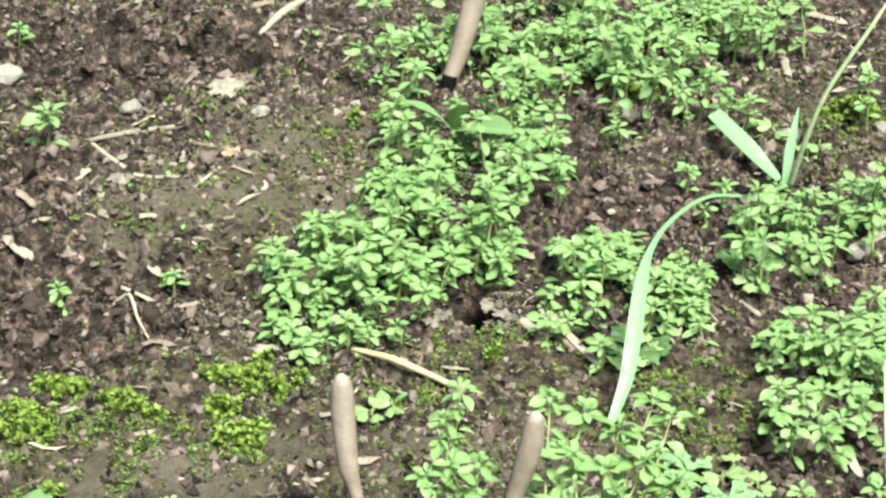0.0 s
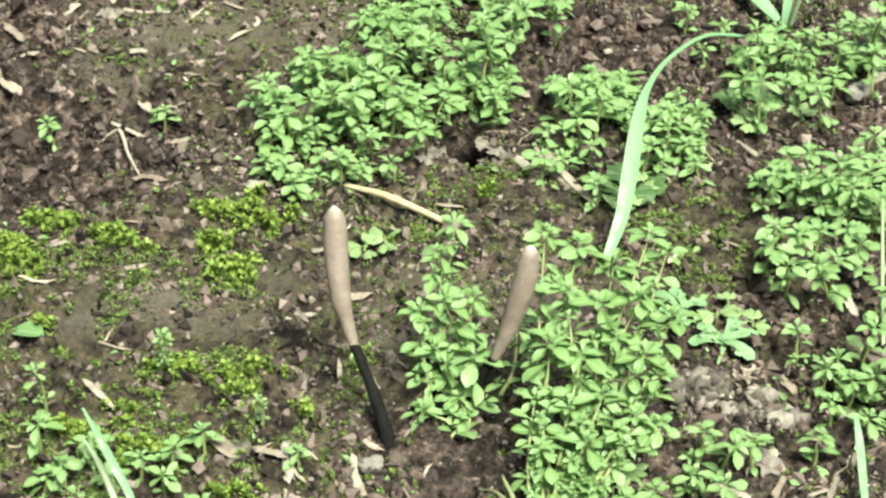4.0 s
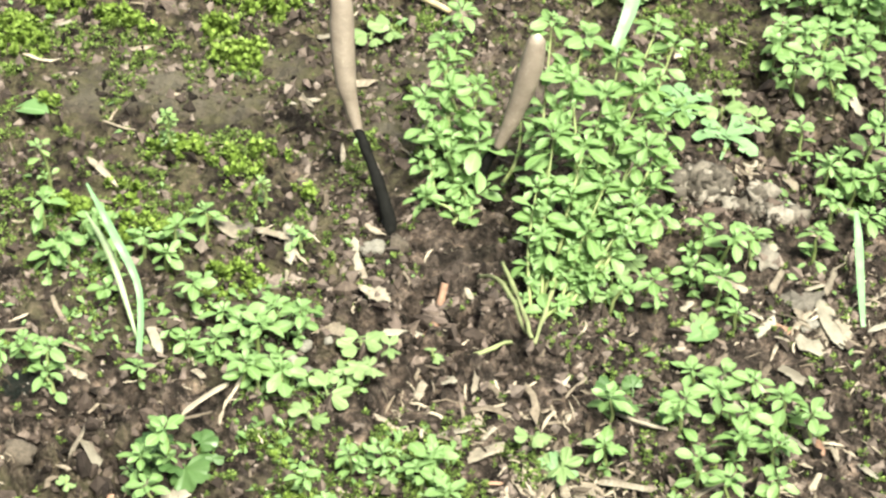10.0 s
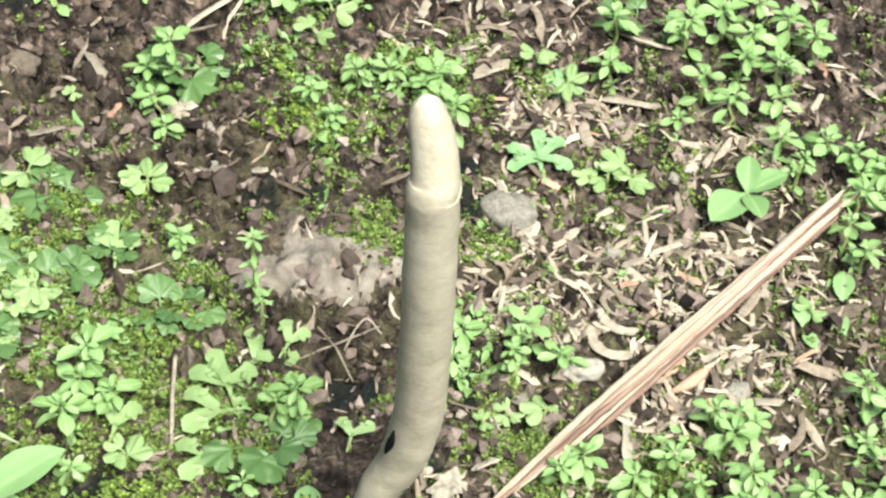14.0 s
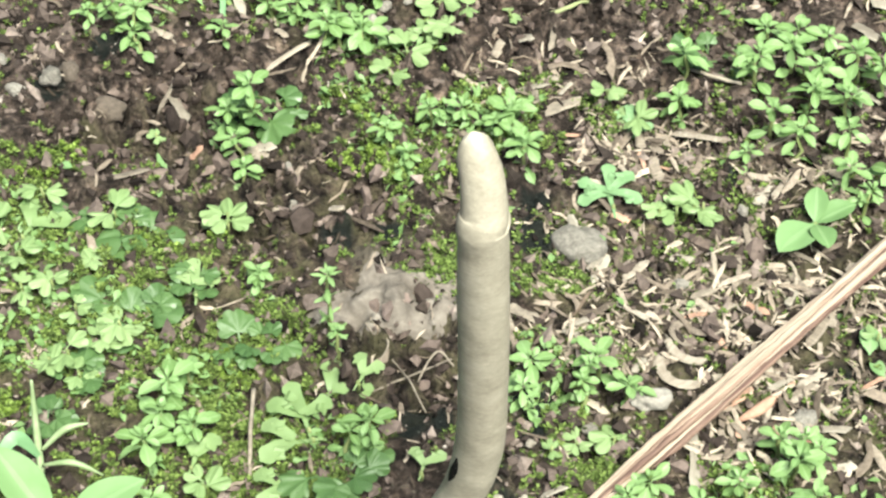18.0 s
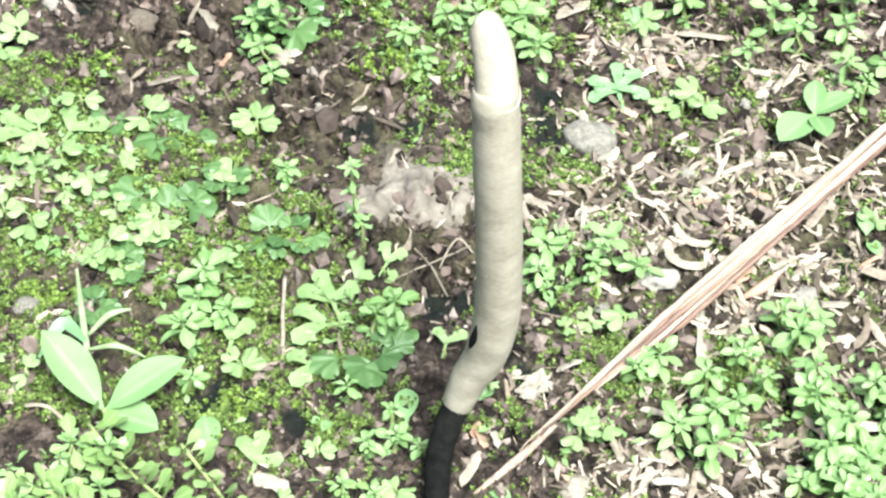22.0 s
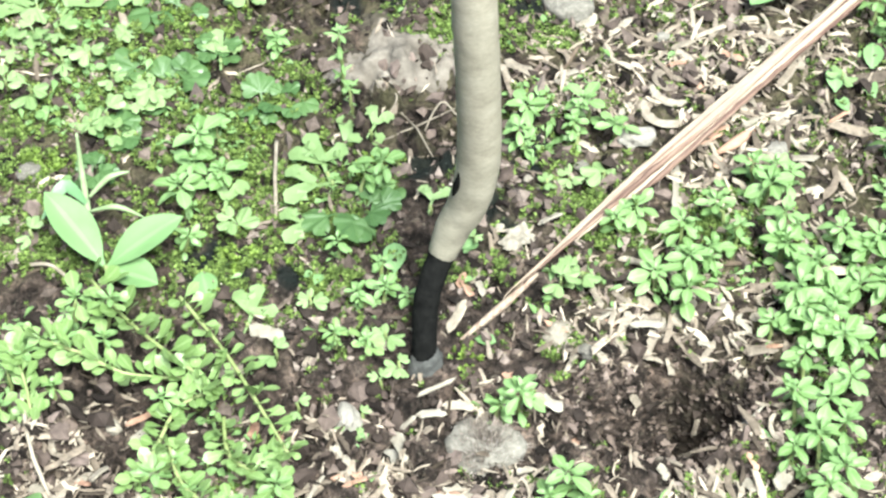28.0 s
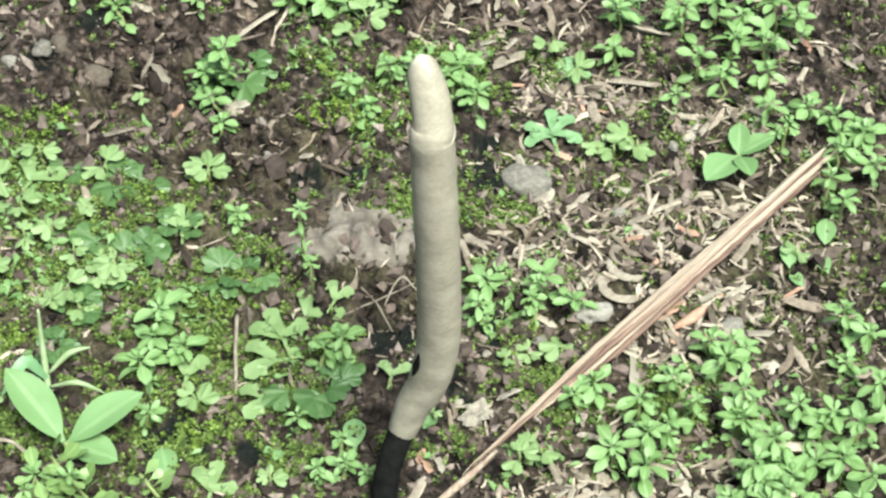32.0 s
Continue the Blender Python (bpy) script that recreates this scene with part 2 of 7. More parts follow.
M_CREEP = leaf_material("fleshy_leaf", (0.115, 0.182, 0.052), (0.225, 0.315, 0.125), (0.26, 0.345, 0.155), 0.3, 0.45)
M_LOBED = leaf_material("lobed_leaf", (0.13, 0.195, 0.072), (0.21, 0.282, 0.128), (0.19, 0.26, 0.12), 0.25, 0.6)
M_OVAL = leaf_material("oval_leaf", (0.098, 0.17, 0.06), (0.145, 0.235, 0.1), (0.175, 0.26, 0.125), 0.18, 0.62)
M_CUT = leaf_material("pale_cut_leaf", (0.11, 0.19, 0.085), (0.17, 0.265, 0.135), (0.2, 0.29, 0.165), 0.12, 0.55)
M_GRASS = leaf_material("grass_blade", (0.1, 0.2, 0.09), (0.155, 0.265, 0.135), (0.18, 0.29, 0.16), 0.2, 0.5)
M_THALLUS = leaf_material("liverwort", (0.036, 0.075, 0.023), (0.075, 0.128, 0.042), (0.06, 0.1, 0.03), 0.15, 0.5)
M_CLAY = plain_material("dried_clay", [(0.3, (0.075, 0.062, 0.052)), (0.5, (0.145, 0.123, 0.107)), (0.7, (0.22, 0.195, 0.172))], 0.9, 160, (1, 1, 1), 0.9, 0.0015, 0.2)
M_STEM = plain_material("green_stem", [(0.3, (0.12, 0.15, 0.05)), (0.7, (0.21, 0.235, 0.1))], 0.55)
M_CHIP = plain_material("wood_chip", [(0.2, (0.075, 0.056, 0.044)), (0.5, (0.165, 0.133, 0.106)), (0.8, (0.28, 0.243, 0.2))], 0.75, 250, (4, 1, 4))
M_PALE = plain_material("bleached_leaf", [(0.3, (0.12, 0.1, 0.08)), (0.7, (0.255, 0.225, 0.187))], 0.7)
M_STONE = plain_material("stone", [(0.3, (0.09, 0.079, 0.068)), (0.7, (0.25, 0.225, 0.2))], 0.85, 350, (1, 1, 1), 0.8, 0.001)
M_FUNGUS = fungus_material("fungus_skin", [(0.3, (0.17, 0.147, 0.114)), (0.5, (0.245, 0.216, 0.172)), (0.72, (0.325, 0.29, 0.236))])
M_FUNGUS_BROWN = fungus_material("brown_fungus_skin", [(0.3, (0.12, 0.092, 0.075)), (0.55, (0.165, 0.13, 0.107)), (0.75, (0.225, 0.183, 0.153))])
M_BLACK = plain_material("black_stalk", [(0.3, (0.003, 0.003, 0.003)), (0.75, (0.011, 0.0105, 0.01))], 0.85, 400, (1, 1, 1), 0.9, 0.001, 0.06)
M_ASH = plain_material("ashy_foot", [(0.3, (0.016, 0.0155, 0.015)), (0.7, (0.075, 0.072, 0.07))], 0.9, 500, (1, 1, 1), 0.9, 0.001)
M_STICK = plain_material("split_stick", [(0.34, (0.07, 0.036, 0.028)), (0.44, (0.17, 0.108, 0.083)), (0.55, (0.26, 0.2, 0.155)), (0.8, (0.35, 0.295, 0.235))], 0.7, 60, (12, 0.3, 12), 0.8, 0.001)
M_STRAW = plain_material("straw", [(0.3, (0.25, 0.19, 0.105)), (0.7, (0.4, 0.33, 0.21))], 0.65, 120, (4, 1, 4))
M_ROOT = plain_material("dead_root", [(0.3, (0.1, 0.08, 0.064)), (0.7, (0.27, 0.225, 0.18))], 0.8)
M_BARE = plain_material("bare_stem", [(0.3, (0.09, 0.095, 0.045)), (0.7, (0.2, 0.22, 0.105))], 0.8)
M_STALK = plain_material("grass_stalk", [(0.3, (0.17, 0.22, 0.11)), (0.7, (0.28, 0.33, 0.2))], 0.5)
M_RED = plain_material("red_bark", [(0.3, (0.15, 0.08, 0.055)), (0.7, (0.33, 0.2, 0.145))], 0.8)

# ---- plan: height of the ground and its patches, in centimetres ----


def vnoise(x, y, s, seed):
    x, y = np.asarray(x, float) / s, np.asarray(y, float) / s
    i, j = np.floor(x), np.floor(y)
    u, v = x - i, y - j
    u, v = u * u * (3 - 2 * u), v * v * (3 - 2 * v)

    def h(a, b):
        k = np.sin(a * 127.1 + b * 311.7 + seed * 74.7) * 43758.5453
        return k - np.floor(k)
    return (h(i, j) * (1 - u) + h(i + 1, j) * u) * (1 - v) + (h(i, j + 1) * (1 - u) + h(i + 1, j + 1) * u) * v - 0.5


def worley(x, y, s, seed):
    """Distance to the nearest of scattered points, one to a cell of size s: 0 at a point, about 1 in the creases."""
    x, y = np.asarray(x, float) / s, np.asarray(y, float) / s
    i, j = np.floor(x), np.floor(y)
    best = np.full(np.shape(x), 9.0)
    for a in (-1, 0, 1):
        for c in (-1, 0, 1):
            p = np.sin((i + a) * 127.1 + (j + c) * 311.7 + seed * 17.3) * 43758.5453
            q = np.sin((i + a) * 269.5 + (j + c) * 183.3 + seed * 31.9) * 43758.5453
            best = np.minimum(best, np.hypot(i + a + p - np.floor(p) - x, j + c + q - np.floor(q) - y))
    return best


def patch(x, y, zones):
    """0 to 1: how far a place lies inside any of the ragged patches (x, y, half width, half depth)."""
    wob = 0.9 * vnoise(x, y, 1.6, 3) + 0.5 * vnoise(x, y, 0.6, 4)
    best = np.zeros(np.shape(x))
    for cx, cy, rx, ry in zones:
        d = np.hypot((x - cx) / rx, (y - cy) / ry)
        best = np.maximum(best, np.clip((1.25 + wob - d) * 2.2, 0, 1))
    return best


CRUMBLY = [(-10.4, 38.4, 6, 3.6), (-10.0, 56.4, 7.5, 3.2), (8.7, 44.4, 2.6, 2.2), (5.1, -1.3, 2.0, 1.6), (-6.5, 14.8, 3.0, 2.2), (-0.7, 7.4, 1.6, 2.0),
           (-2.8, 11.7, 2.0, 1.5), (-13.1, 45.8, 3, 3), (10.1, 24.6, 1.6, 1.2), (2.3, 19.1, 2.6, 1.8), (-7.6, -1.3, 2, 2), (13.3, 29.5, 2, 3), (-1.3, -1.8, 2, 1.6)]
CRUST = [(-6.5, 44.7, 3.2, 2.4), (-2.3, 48.5, 3.5, 5.0), (-4.8, 29.2, 3.0, 1.7), (-0.6, 9.6, 1.5, 1.0), (3.8, 29.1, 3, 2), (-9.2, 9.9, 1.4, 1.2), (-1.1, 41.7, 2, 3), *[(-0.7, 9.0, 1.5, 1.0), (-1.6, 8.6, 0.9, 0.5)]]
FILM = [(-3.7, 29.7, 8, 7), (-1.9, 45.9, 5, 7), (3.6, 34.2, 5, 3), (-5.0, 23.7, 5, 5), (10.5, 32.7, 4, 5), (-4.7, 8.4, 6, 5), (17.5, 50.5, 4, 4), (7.2, 6.7, 6, 6)]
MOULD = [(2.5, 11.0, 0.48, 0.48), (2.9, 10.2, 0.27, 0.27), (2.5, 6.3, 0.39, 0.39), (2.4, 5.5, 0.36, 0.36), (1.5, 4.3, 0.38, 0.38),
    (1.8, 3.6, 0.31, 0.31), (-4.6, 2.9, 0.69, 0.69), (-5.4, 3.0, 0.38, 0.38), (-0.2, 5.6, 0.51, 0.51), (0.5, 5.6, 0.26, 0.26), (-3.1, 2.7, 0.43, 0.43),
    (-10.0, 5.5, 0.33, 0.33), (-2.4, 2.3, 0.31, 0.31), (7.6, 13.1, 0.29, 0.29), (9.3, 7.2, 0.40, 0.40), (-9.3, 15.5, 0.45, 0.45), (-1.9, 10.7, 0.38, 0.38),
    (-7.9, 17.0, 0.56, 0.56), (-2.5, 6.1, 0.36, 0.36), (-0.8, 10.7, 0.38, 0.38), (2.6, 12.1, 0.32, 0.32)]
SHAFTS = [(3.57, 37.75, 0.66, 4.5), (3.6, 38.4, 0.6, 4.5), (6.8, 36.2, 0.6, 0.8), (-7.3, 39.8, 0.5, 0.5), (8.6, 43.9, 1.1, 0.9), (-2.7, 36.8, 1.6, 0.45), (13.7, 25.4, 0.9, 0.9), (3.8, 5.2, 0.4, 0.5), (5.2, 0.0, 0.5, 1.0), (5.8, -0.5, 0.4, 0.9)]


def height(x, y):
    x, y = np.asarray(x, float), np.asarray(y, float)
    r = patch(x, y, CRUMBLY)
    z = 0.5 * vnoise(x, y, 5.0, 1) + 0.28 * vnoise(x, y, 2.0, 2) + 0.17 * vnoise(x, y, 0.8, 5) + (0.2 + 0.24 * np.clip(vnoise(x, y, 3.0, 15) + 0.5, 0, 1)) * vnoise(x, y, 0.36, 6) + 0.12 * vnoise(x, y, 0.21, 16)
    z -= 0.95 * patch(x, y, CRUMBLY[:2])
    z += r * (0.95 * vnoise(x, y, 1.0, 7) + 0.55 * vnoise(x, y, 0.5, 8) + 0.2 * vnoise(x, y, 0.26, 18) - 0.2)
    rough = np.clip(vnoise(x, y, 2.6, 21) * 1.6 + 0.55, 0.15, 1) * (1 - 0.7 * patch(x, y, CRUST))
    wx, wy = x + 0.12 * vnoise(x, y, 0.3, 22), y + 0.12 * vnoise(x, y, 0.3, 23)
    z += (0.36 * rough + 0.55 * r) * (0.45 - worley(wx, wy, 0.62, 1)) + (0.27 * rough + 0.32 * r) * (0.45 - worley(wx, wy, 0.31, 2))
    z += 0.5 * np.exp(-((x + 4.7) / 7) ** 2 - ((y - 30.2) / 3.2) ** 2) + 0.45 * np.exp(-((x + 2.8) / 5) ** 2 - ((y - 48) / 5) ** 2)
    d = np.hypot((x - 5.35) / 1.6, (y + 1.1) / 1.1) + 0.5 * vnoise(x, y, 0.9, 9)
    z -= 2.5 / (1 + np.exp(np.clip((d - 0.95) * 16, -50, 50)))
    for cx, cy, w, deep in SHAFTS:
        z -= deep / (1 + np.exp(np.clip((np.hypot(x - cx, y - cy) / w - 1 + 0.6 * vnoise(x, y, 0.5, 10)) * 7, -50, 50)))
    z -= 1.3 * np.exp(-((y - 57.0 - 0.25 * (x + 7.5)) / 1.3) ** 2) / (1 + np.exp(np.clip((x + 4.2) * 1.5, -50, 50)))
    return np.where(np.abs(x) + np.abs(y - 25) > 120, 0, z)


def ground_z(x, y):
    return float(height(x, y))


def fast_mesh(name, verts, tris, material, smooth=True):
    me = bpy.data.meshes.new(name)
    verts, tris = np.asarray(verts, np.float32), np.asarray(tris, np.int32)
    me.vertices.add(len(verts))
    me.vertices.foreach_set("co", verts.ravel())
    me.loops.add(tris.size)
    me.loops.foreach_set("vertex_index", tris.ravel())
    me.polygons.add(len(tris))
    me.polygons.foreach_set("loop_start", np.arange(0, tris.size, tris.shape[1], dtype=np.int32))
    me.polygons.foreach_set("use_smooth", np.full(len(tris), smooth))
    me.update(calc_edges=True)
    me.materials.append(material)
    return me


def child(name, me, parent, m=None, label=""):
    ob = new(name, me)
    ob.parent = parent
    if m is not None:
        ob.matrix_basis = m
    return tagged(ob, label) if label else ob


def root(name, x, y, z, label, category, group="", kind=""):
    ob = new(name)
    ob.empty_display_size = 0.005
    ob.location = (x * CM, y * CM, z * CM)
    return tagged(ob, label, category, group, kind)


def part(name, bm, material, parent, label=""):
    me = bpy.data.meshes.new(name)
    bm.to_mesh(me)
    bm.free()
    me.materials.append(material)
    for p in me.polygons:
        p.use_smooth = True
    return child(name, me, parent, None, label)


# ---- ground: one sheet, fine where the camera passes ----


def steps(lo, hi, fine, far):
    inner = np.arange(lo, hi + 1e-6, fine)
    out = np.array([0.3, 0.8, 1.8, 4, 9, 20, 45, 100, 250, 700, 2000, 6000, 20000, 60000, 200000])
    return np.concatenate([lo - out[::-1], inner, hi + out])


gx, gy = steps(-17, 23, 0.118, 0), steps(-9, 66, 0.118, 0)
GX, GY = np.meshgrid(gx, gy)
GZ = height(GX, GY)
nx, ny = len(gx), len(gy)
idx = np.arange(nx * ny).reshape(ny, nx)
quads = np.stack([idx[:-1, :-1], idx[:-1, 1:], idx[1:, 1:], idx[1:, :-1]], -1).reshape(-1, 4)
gm = fast_mesh("ground", np.stack([GX, GY, GZ], -1).reshape(-1, 3) * CM, quads, M_SOIL)
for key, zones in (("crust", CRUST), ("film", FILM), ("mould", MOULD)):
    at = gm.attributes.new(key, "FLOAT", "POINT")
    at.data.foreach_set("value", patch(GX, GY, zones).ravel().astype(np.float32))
ground = tagged(new("ground", gm), "damp dark brown garden soil with grey crust and crumbs", "soil", kind="structure")

# ---- loose crumbs, grit, moss and husks that nobody could count ----
ICO_V, ICO_F = [], []
tmp = bmesh.new()
bmesh.ops.create_icosphere(tmp, subdivisions=1, radius=1.0)
ICO_V = np.array([v.co[:] for v in tmp.verts])
ICO_F = np.array([[v.index for v in f.verts] for f in tmp.faces])
tmp.free()
tmp = bmesh.new()
bmesh.ops.create_icosphere(tmp, subdivisions=2, radius=1.0)
ICO2_V = np.array([v.co[:] for v in tmp.verts])
ICO2_F = np.array([[v.index for v in f.verts] for f in tmp.faces])
tmp.free()


def turns(n, tilt):
    """Random turn matrices: any heading, leaning up to tilt radians."""
    a, b, c = rng.uniform(0, 6.283, n), rng.normal(0, tilt, n), rng.normal(0, tilt, n)
    ca, sa, cb, sb, cc, sc = np.cos(a), np.sin(a), np.cos(b), np.sin(b), np.cos(c), np.sin(c)
    z, o = np.zeros(n), np.ones(n)
    rz = np.stack([ca, -sa, z, sa, ca, z, z, z, o], -1).reshape(-1, 3, 3)
    rx = np.stack([o, z, z, z, cb, -sb, z, sb, cb], -1).reshape(-1, 3, 3)
    ry = np.stack([cc, z, sc, z, o, z, -sc, z, cc], -1).reshape(-1, 3, 3)
    return rz @ rx @ ry


def scatter(name, shapes, xs, ys, sizes, sink, tilt, material, label, category, smooth=True):
    """Many copies of a few shapes (verts, faces) joined into one mesh. sizes: n x 3."""
    pick = rng.integers(0, len(shapes), len(xs))
    zs = height(xs, ys)
    V, T, base = [], [], 0
    for k, (sv, sf) in enumerate(shapes):
        s = np.where(pick == k)[0]
        if not len(s):
            continue
        v = sv[None] * sizes[s][:, None, :]
        v = np.einsum("nij,nkj->nki", turns(len(s), tilt), v)
        v += np.stack([xs[s], ys[s], zs[s] + sink * sizes[s].mean(1)], -1)[:, None, :]
        f = sf[None] + (np.arange(len(s)) * len(sv))[:, None, None] + base
        V.append(v.reshape(-1, 3))
        T.append(f.reshape(-1, sf.shape[1]))
        base += len(s) * len(sv)
    ob = new(name, fast_mesh(name, np.concatenate(V) * CM, np.concatenate(T), material, smooth))
    return tagged(ob, label, category, kind="stuff")


def places(n, zones, x0=-17, x1=22, y0=-9, y1=65, floor=0.0, clump=0.0, bare=0.0):
    x, y = rng.uniform(x0, x1, n), rng.uniform(y0, y1, n)
    chance = np.maximum(patch(x, y, zones), floor)
    if clump:
        chance *= np.clip(0.5 + clump * (vnoise(x, y, 1.1, 31) + 0.7 * vnoise(x, y, 0.45, 32)), 0, 1)
    if bare:
        chance *= 1 - bare * patch(x, y, CRUMBLY)
    keep = rng.uniform(0, 1, n) < chance
    return x[keep], y[keep]


def rocks(v, f, k):
    out = []
    for _ in range(k):
        o = Vector(rng.uniform(0, 50, 3))
        bumps = np.array([noise.noise(Vector(p) * 1.2 + o) * 0.8 + noise.noise(Vector(p) * 2.7 + o) * 0.6 for p in v])
        out.append((v * (1 + bumps[:, None]) * rng.uniform(0.5, 1.3, (1, 3)), f))
    return out


OCT_V = np.array([(1, 0, 0), (-1, 0, 0), (0, 1, 0), (0, -1, 0), (0, 0, 1), (0, 0, -1)], float)
OCT_F = np.array([(0, 2, 4), (2, 1, 4), (1, 3, 4), (3, 0, 4), (2, 0, 5), (1, 2, 5), (3, 1, 5), (0, 3, 5)])
x, y = places(85000, CRUMBLY, floor=0.12, clump=1.2)
s = np.clip(rng.lognormal(-2.15, 0.45, len(x)), 0.04, 0.28)
scatter("soil_crumbs", rocks(OCT_V, OCT_F, 9), x, y, s[:, None] * rng.uniform(0.6, 1.3, (len(x), 3)) * np.array([1.1, 1.0, 0.65]), 0.15, 0.5, M_CRUMB_DARK,
        "loose crumbs of dark brown soil on the ground", "soil crumbs", False)
x, y = places(34000, CRUMBLY, floor=0.04, clump=1.0)
s = np.clip(rng.lognormal(-1.85, 0.45, len(x)), 0.06, 0.36)
scatter("soil_clods", rocks(ICO_V, ICO_F, 12), x, y, s[:, None] * rng.uniform(0.6, 1.25, (len(x), 3)) * np.array([1.1, 1.1, 0.75]), 0.1, 0.8, M_CLODS,
        "rounded clods of dark moist soil", "soil clods", False)
x, y = places(14000, [(9.7, 25.6, 0.7, 0.5), (10.8, 25.1, 0.6, 0.4), (11.8, 24.4, 0.4, 0.25)], x0=7, x1=15, y0=22, y1=29)
s = np.clip(rng.lognormal(-1.75, 0.4, len(x)), 0.06, 0.3)
CLAY = [(-0.7, 9.0, 1.5, 1.0), (-1.6, 8.6, 0.9, 0.5)]
cu, cv = np.meshgrid(np.arange(-5, 5, 0.09), np.arange(6, 14, 0.09))
inside = patch(cu, cv, CLAY)
cz = height(cu, cv) + 0.13 * inside - 0.05 + 0.07 * vnoise(cu, cv, 0.5, 41) + 0.07 * vnoise(cu, cv, 0.22, 42)
ci = np.arange(cu.size).reshape(cu.shape)
cq = np.stack([ci[:-1, :-1], ci[:-1, 1:], ci[1:, 1:], ci[1:, :-1]], -1)[inside[:-1, :-1] > 0.12].reshape(-1, 4)
clay = tagged(new("clay_patch", fast_mesh("clay_patch", np.stack([cu, cv, cz], -1).reshape(-1, 3) * CM, cq, M_CLAY)), "pale pinkish-grey dried crust of clay on soil", "clay", kind="stuff")
scatter("pale_clods", rocks(ICO2_V, ICO2_F, 6), x, y, s[:, None] * rng.uniform(0.7, 1.2, (len(x), 3)), 0.0, 0.8, M_PALE_SOIL,
        "pale dried clods of clay on the soil", "soil clods")
x, y = places(115000, [], floor=0.9, clump=0.9)
keep = rng.uniform(0, 1, len(x)) > 0.9 * np.maximum(np.maximum(patch(x, y, CRUMBLY), patch(x, y, CLAY)), patch(x, y, MOULD))
x, y = x[keep], y[keep]
s = np.clip(rng.lognormal(-2.4, 0.42, len(x)), 0.035, 0.2)
scatter("fine_crumbs", rocks(OCT_V, OCT_F, 8), x, y, s[:, None] * rng.uniform(0.6, 1.3, (len(x), 3)), 0.2, 0.7, M_CRUMB,
        "fine loose crumbs of moist soil over the bed", "soil crumbs", False)
x, y = places(42000, [], floor=0.5, clump=1.6)
s = np.clip(rng.lognormal(-3.3, 0.5, len(x)), 0.015, 0.12)
px, py = places(60000, [(5.2, -1.3, 2.2, 1.6)], y1=2, x0=2, x1=9, y0=-4)
ps = np.clip(rng.lognormal(-2.6, 0.4, len(px)), 0.03, 0.14)
scatter("pit_crumbs", rocks(OCT_V, OCT_F, 6), px[::6], py[::6], ps[::6, None] * rng.uniform(0.6, 1.3, (len(px[::6]), 3)), 0.2, 0.8, M_CRUMB_DARK,
        "fine crumbs of brown soil in a small pit", "soil crumbs", False)
scatter("pale_grit", rocks(OCT_V, OCT_F, 4), x, y, s[:, None] * rng.uniform(0.6, 1.2, (len(x), 3)), 0.3, 1.0, M_GRIT,
        "pale grains of sand and grit strewn on the soil", "grit")


def moss_shapes(k, leaves, wide, rise):
    """Little shoots with pointed leaves that stand out all round, one unit high."""
    out = []
    for _ in range(k):
        V, F = [], []
        for i in range(leaves):
            a, h = i * 2.4 + rng.uniform(-0.4, 0.4), 0.12 + 0.8 * i / leaves
            d = np.array([math.cos(a), math.sin(a), 0])
            side = np.array([-d[1], d[0], 0]) * wide
            p = np.array([0, 0, h * 0.7])
            tip = p + d * rng.uniform(0.35, 0.6) * (1.1 - 0.5 * h) + np.array([0, 0, rise * rng.uniform(0.5, 1.1)])
            mid = (p + tip) / 2 + np.array([0, 0, 0.06])
            b = len(V)
            V += [p, mid + side, tip, mid - side]
            F += [(b, b + 1, b + 2, b + 3)]
        out.append((np.array(V), np.array(F)))
    return out


MOSS = [(-3.2, 33.4, 1.2, 0.55), (-2.4, 34.3, 0.7, 0.4), (-4.6, 33.2, 0.6, 0.3), (-10.4, 31.6, 0.9, 0.6), (-5.3, 31.9, 1.0, 0.5), (-6.7, 32.1, 1.1, 0.6),
    (-10.4, 30.4, 1.0, 0.5), (-5.0, 56.8, 0.9, 0.7), (-3.4, 30.5, 0.8, 0.4), (-9.4, 33.0, 1.0, 0.5), (-2.5, 25.5, 1.2, 0.7), (-2.2, 24.4, 0.9, 0.5),
    (-3.6, 30.4, 0.6, 0.4), (-2.1, 25.5, 1.0, 0.7), (0.8, 0.2, 0.5, 0.5), (5.1, 4.6, 0.6, 0.4), (-4.4, 3.3, 0.8, 0.4), (-3.2, 2.8, 0.7, 0.3),
    (-5.2, 10.6, 0.6, 0.4), (-6.2, 10.8, 0.5, 0.4)] + [(-2.7, 14.7, 1.2, 0.5), (-1.1, 13.2, 0.9, 0.4), (0.5, 12.8, 0.6, 0.4), (-1.1, 5.8, 0.6, 0.4),
    (5.0, 34.9, 0.9, 0.5), (-0.1, 50.6, 0.7, 0.5), (19.2, 52.0, 1.2, 0.8), (10.6, 53.2, 0.8, 0.6), (-3.9, 7.0, 0.8, 0.4), (-6.5, 5.1, 0.8, 0.4),
    (-1.0, 6.5, 0.6, 0.3), (-8.6, 5.8, 0.8, 0.5), (-9.0, 13.1, 0.9, 0.5), (-7.2, 23.8, 1.0, 0.7), (-5.8, 22.5, 0.9, 0.5), (-3.3, 20.9, 1.0, 0.5),
    (2.2, 22.4, 0.5, 0.4), (-8.0, 27.2, 0.8, 0.5), (-5.0, 25.7, 0.9, 0.6)]
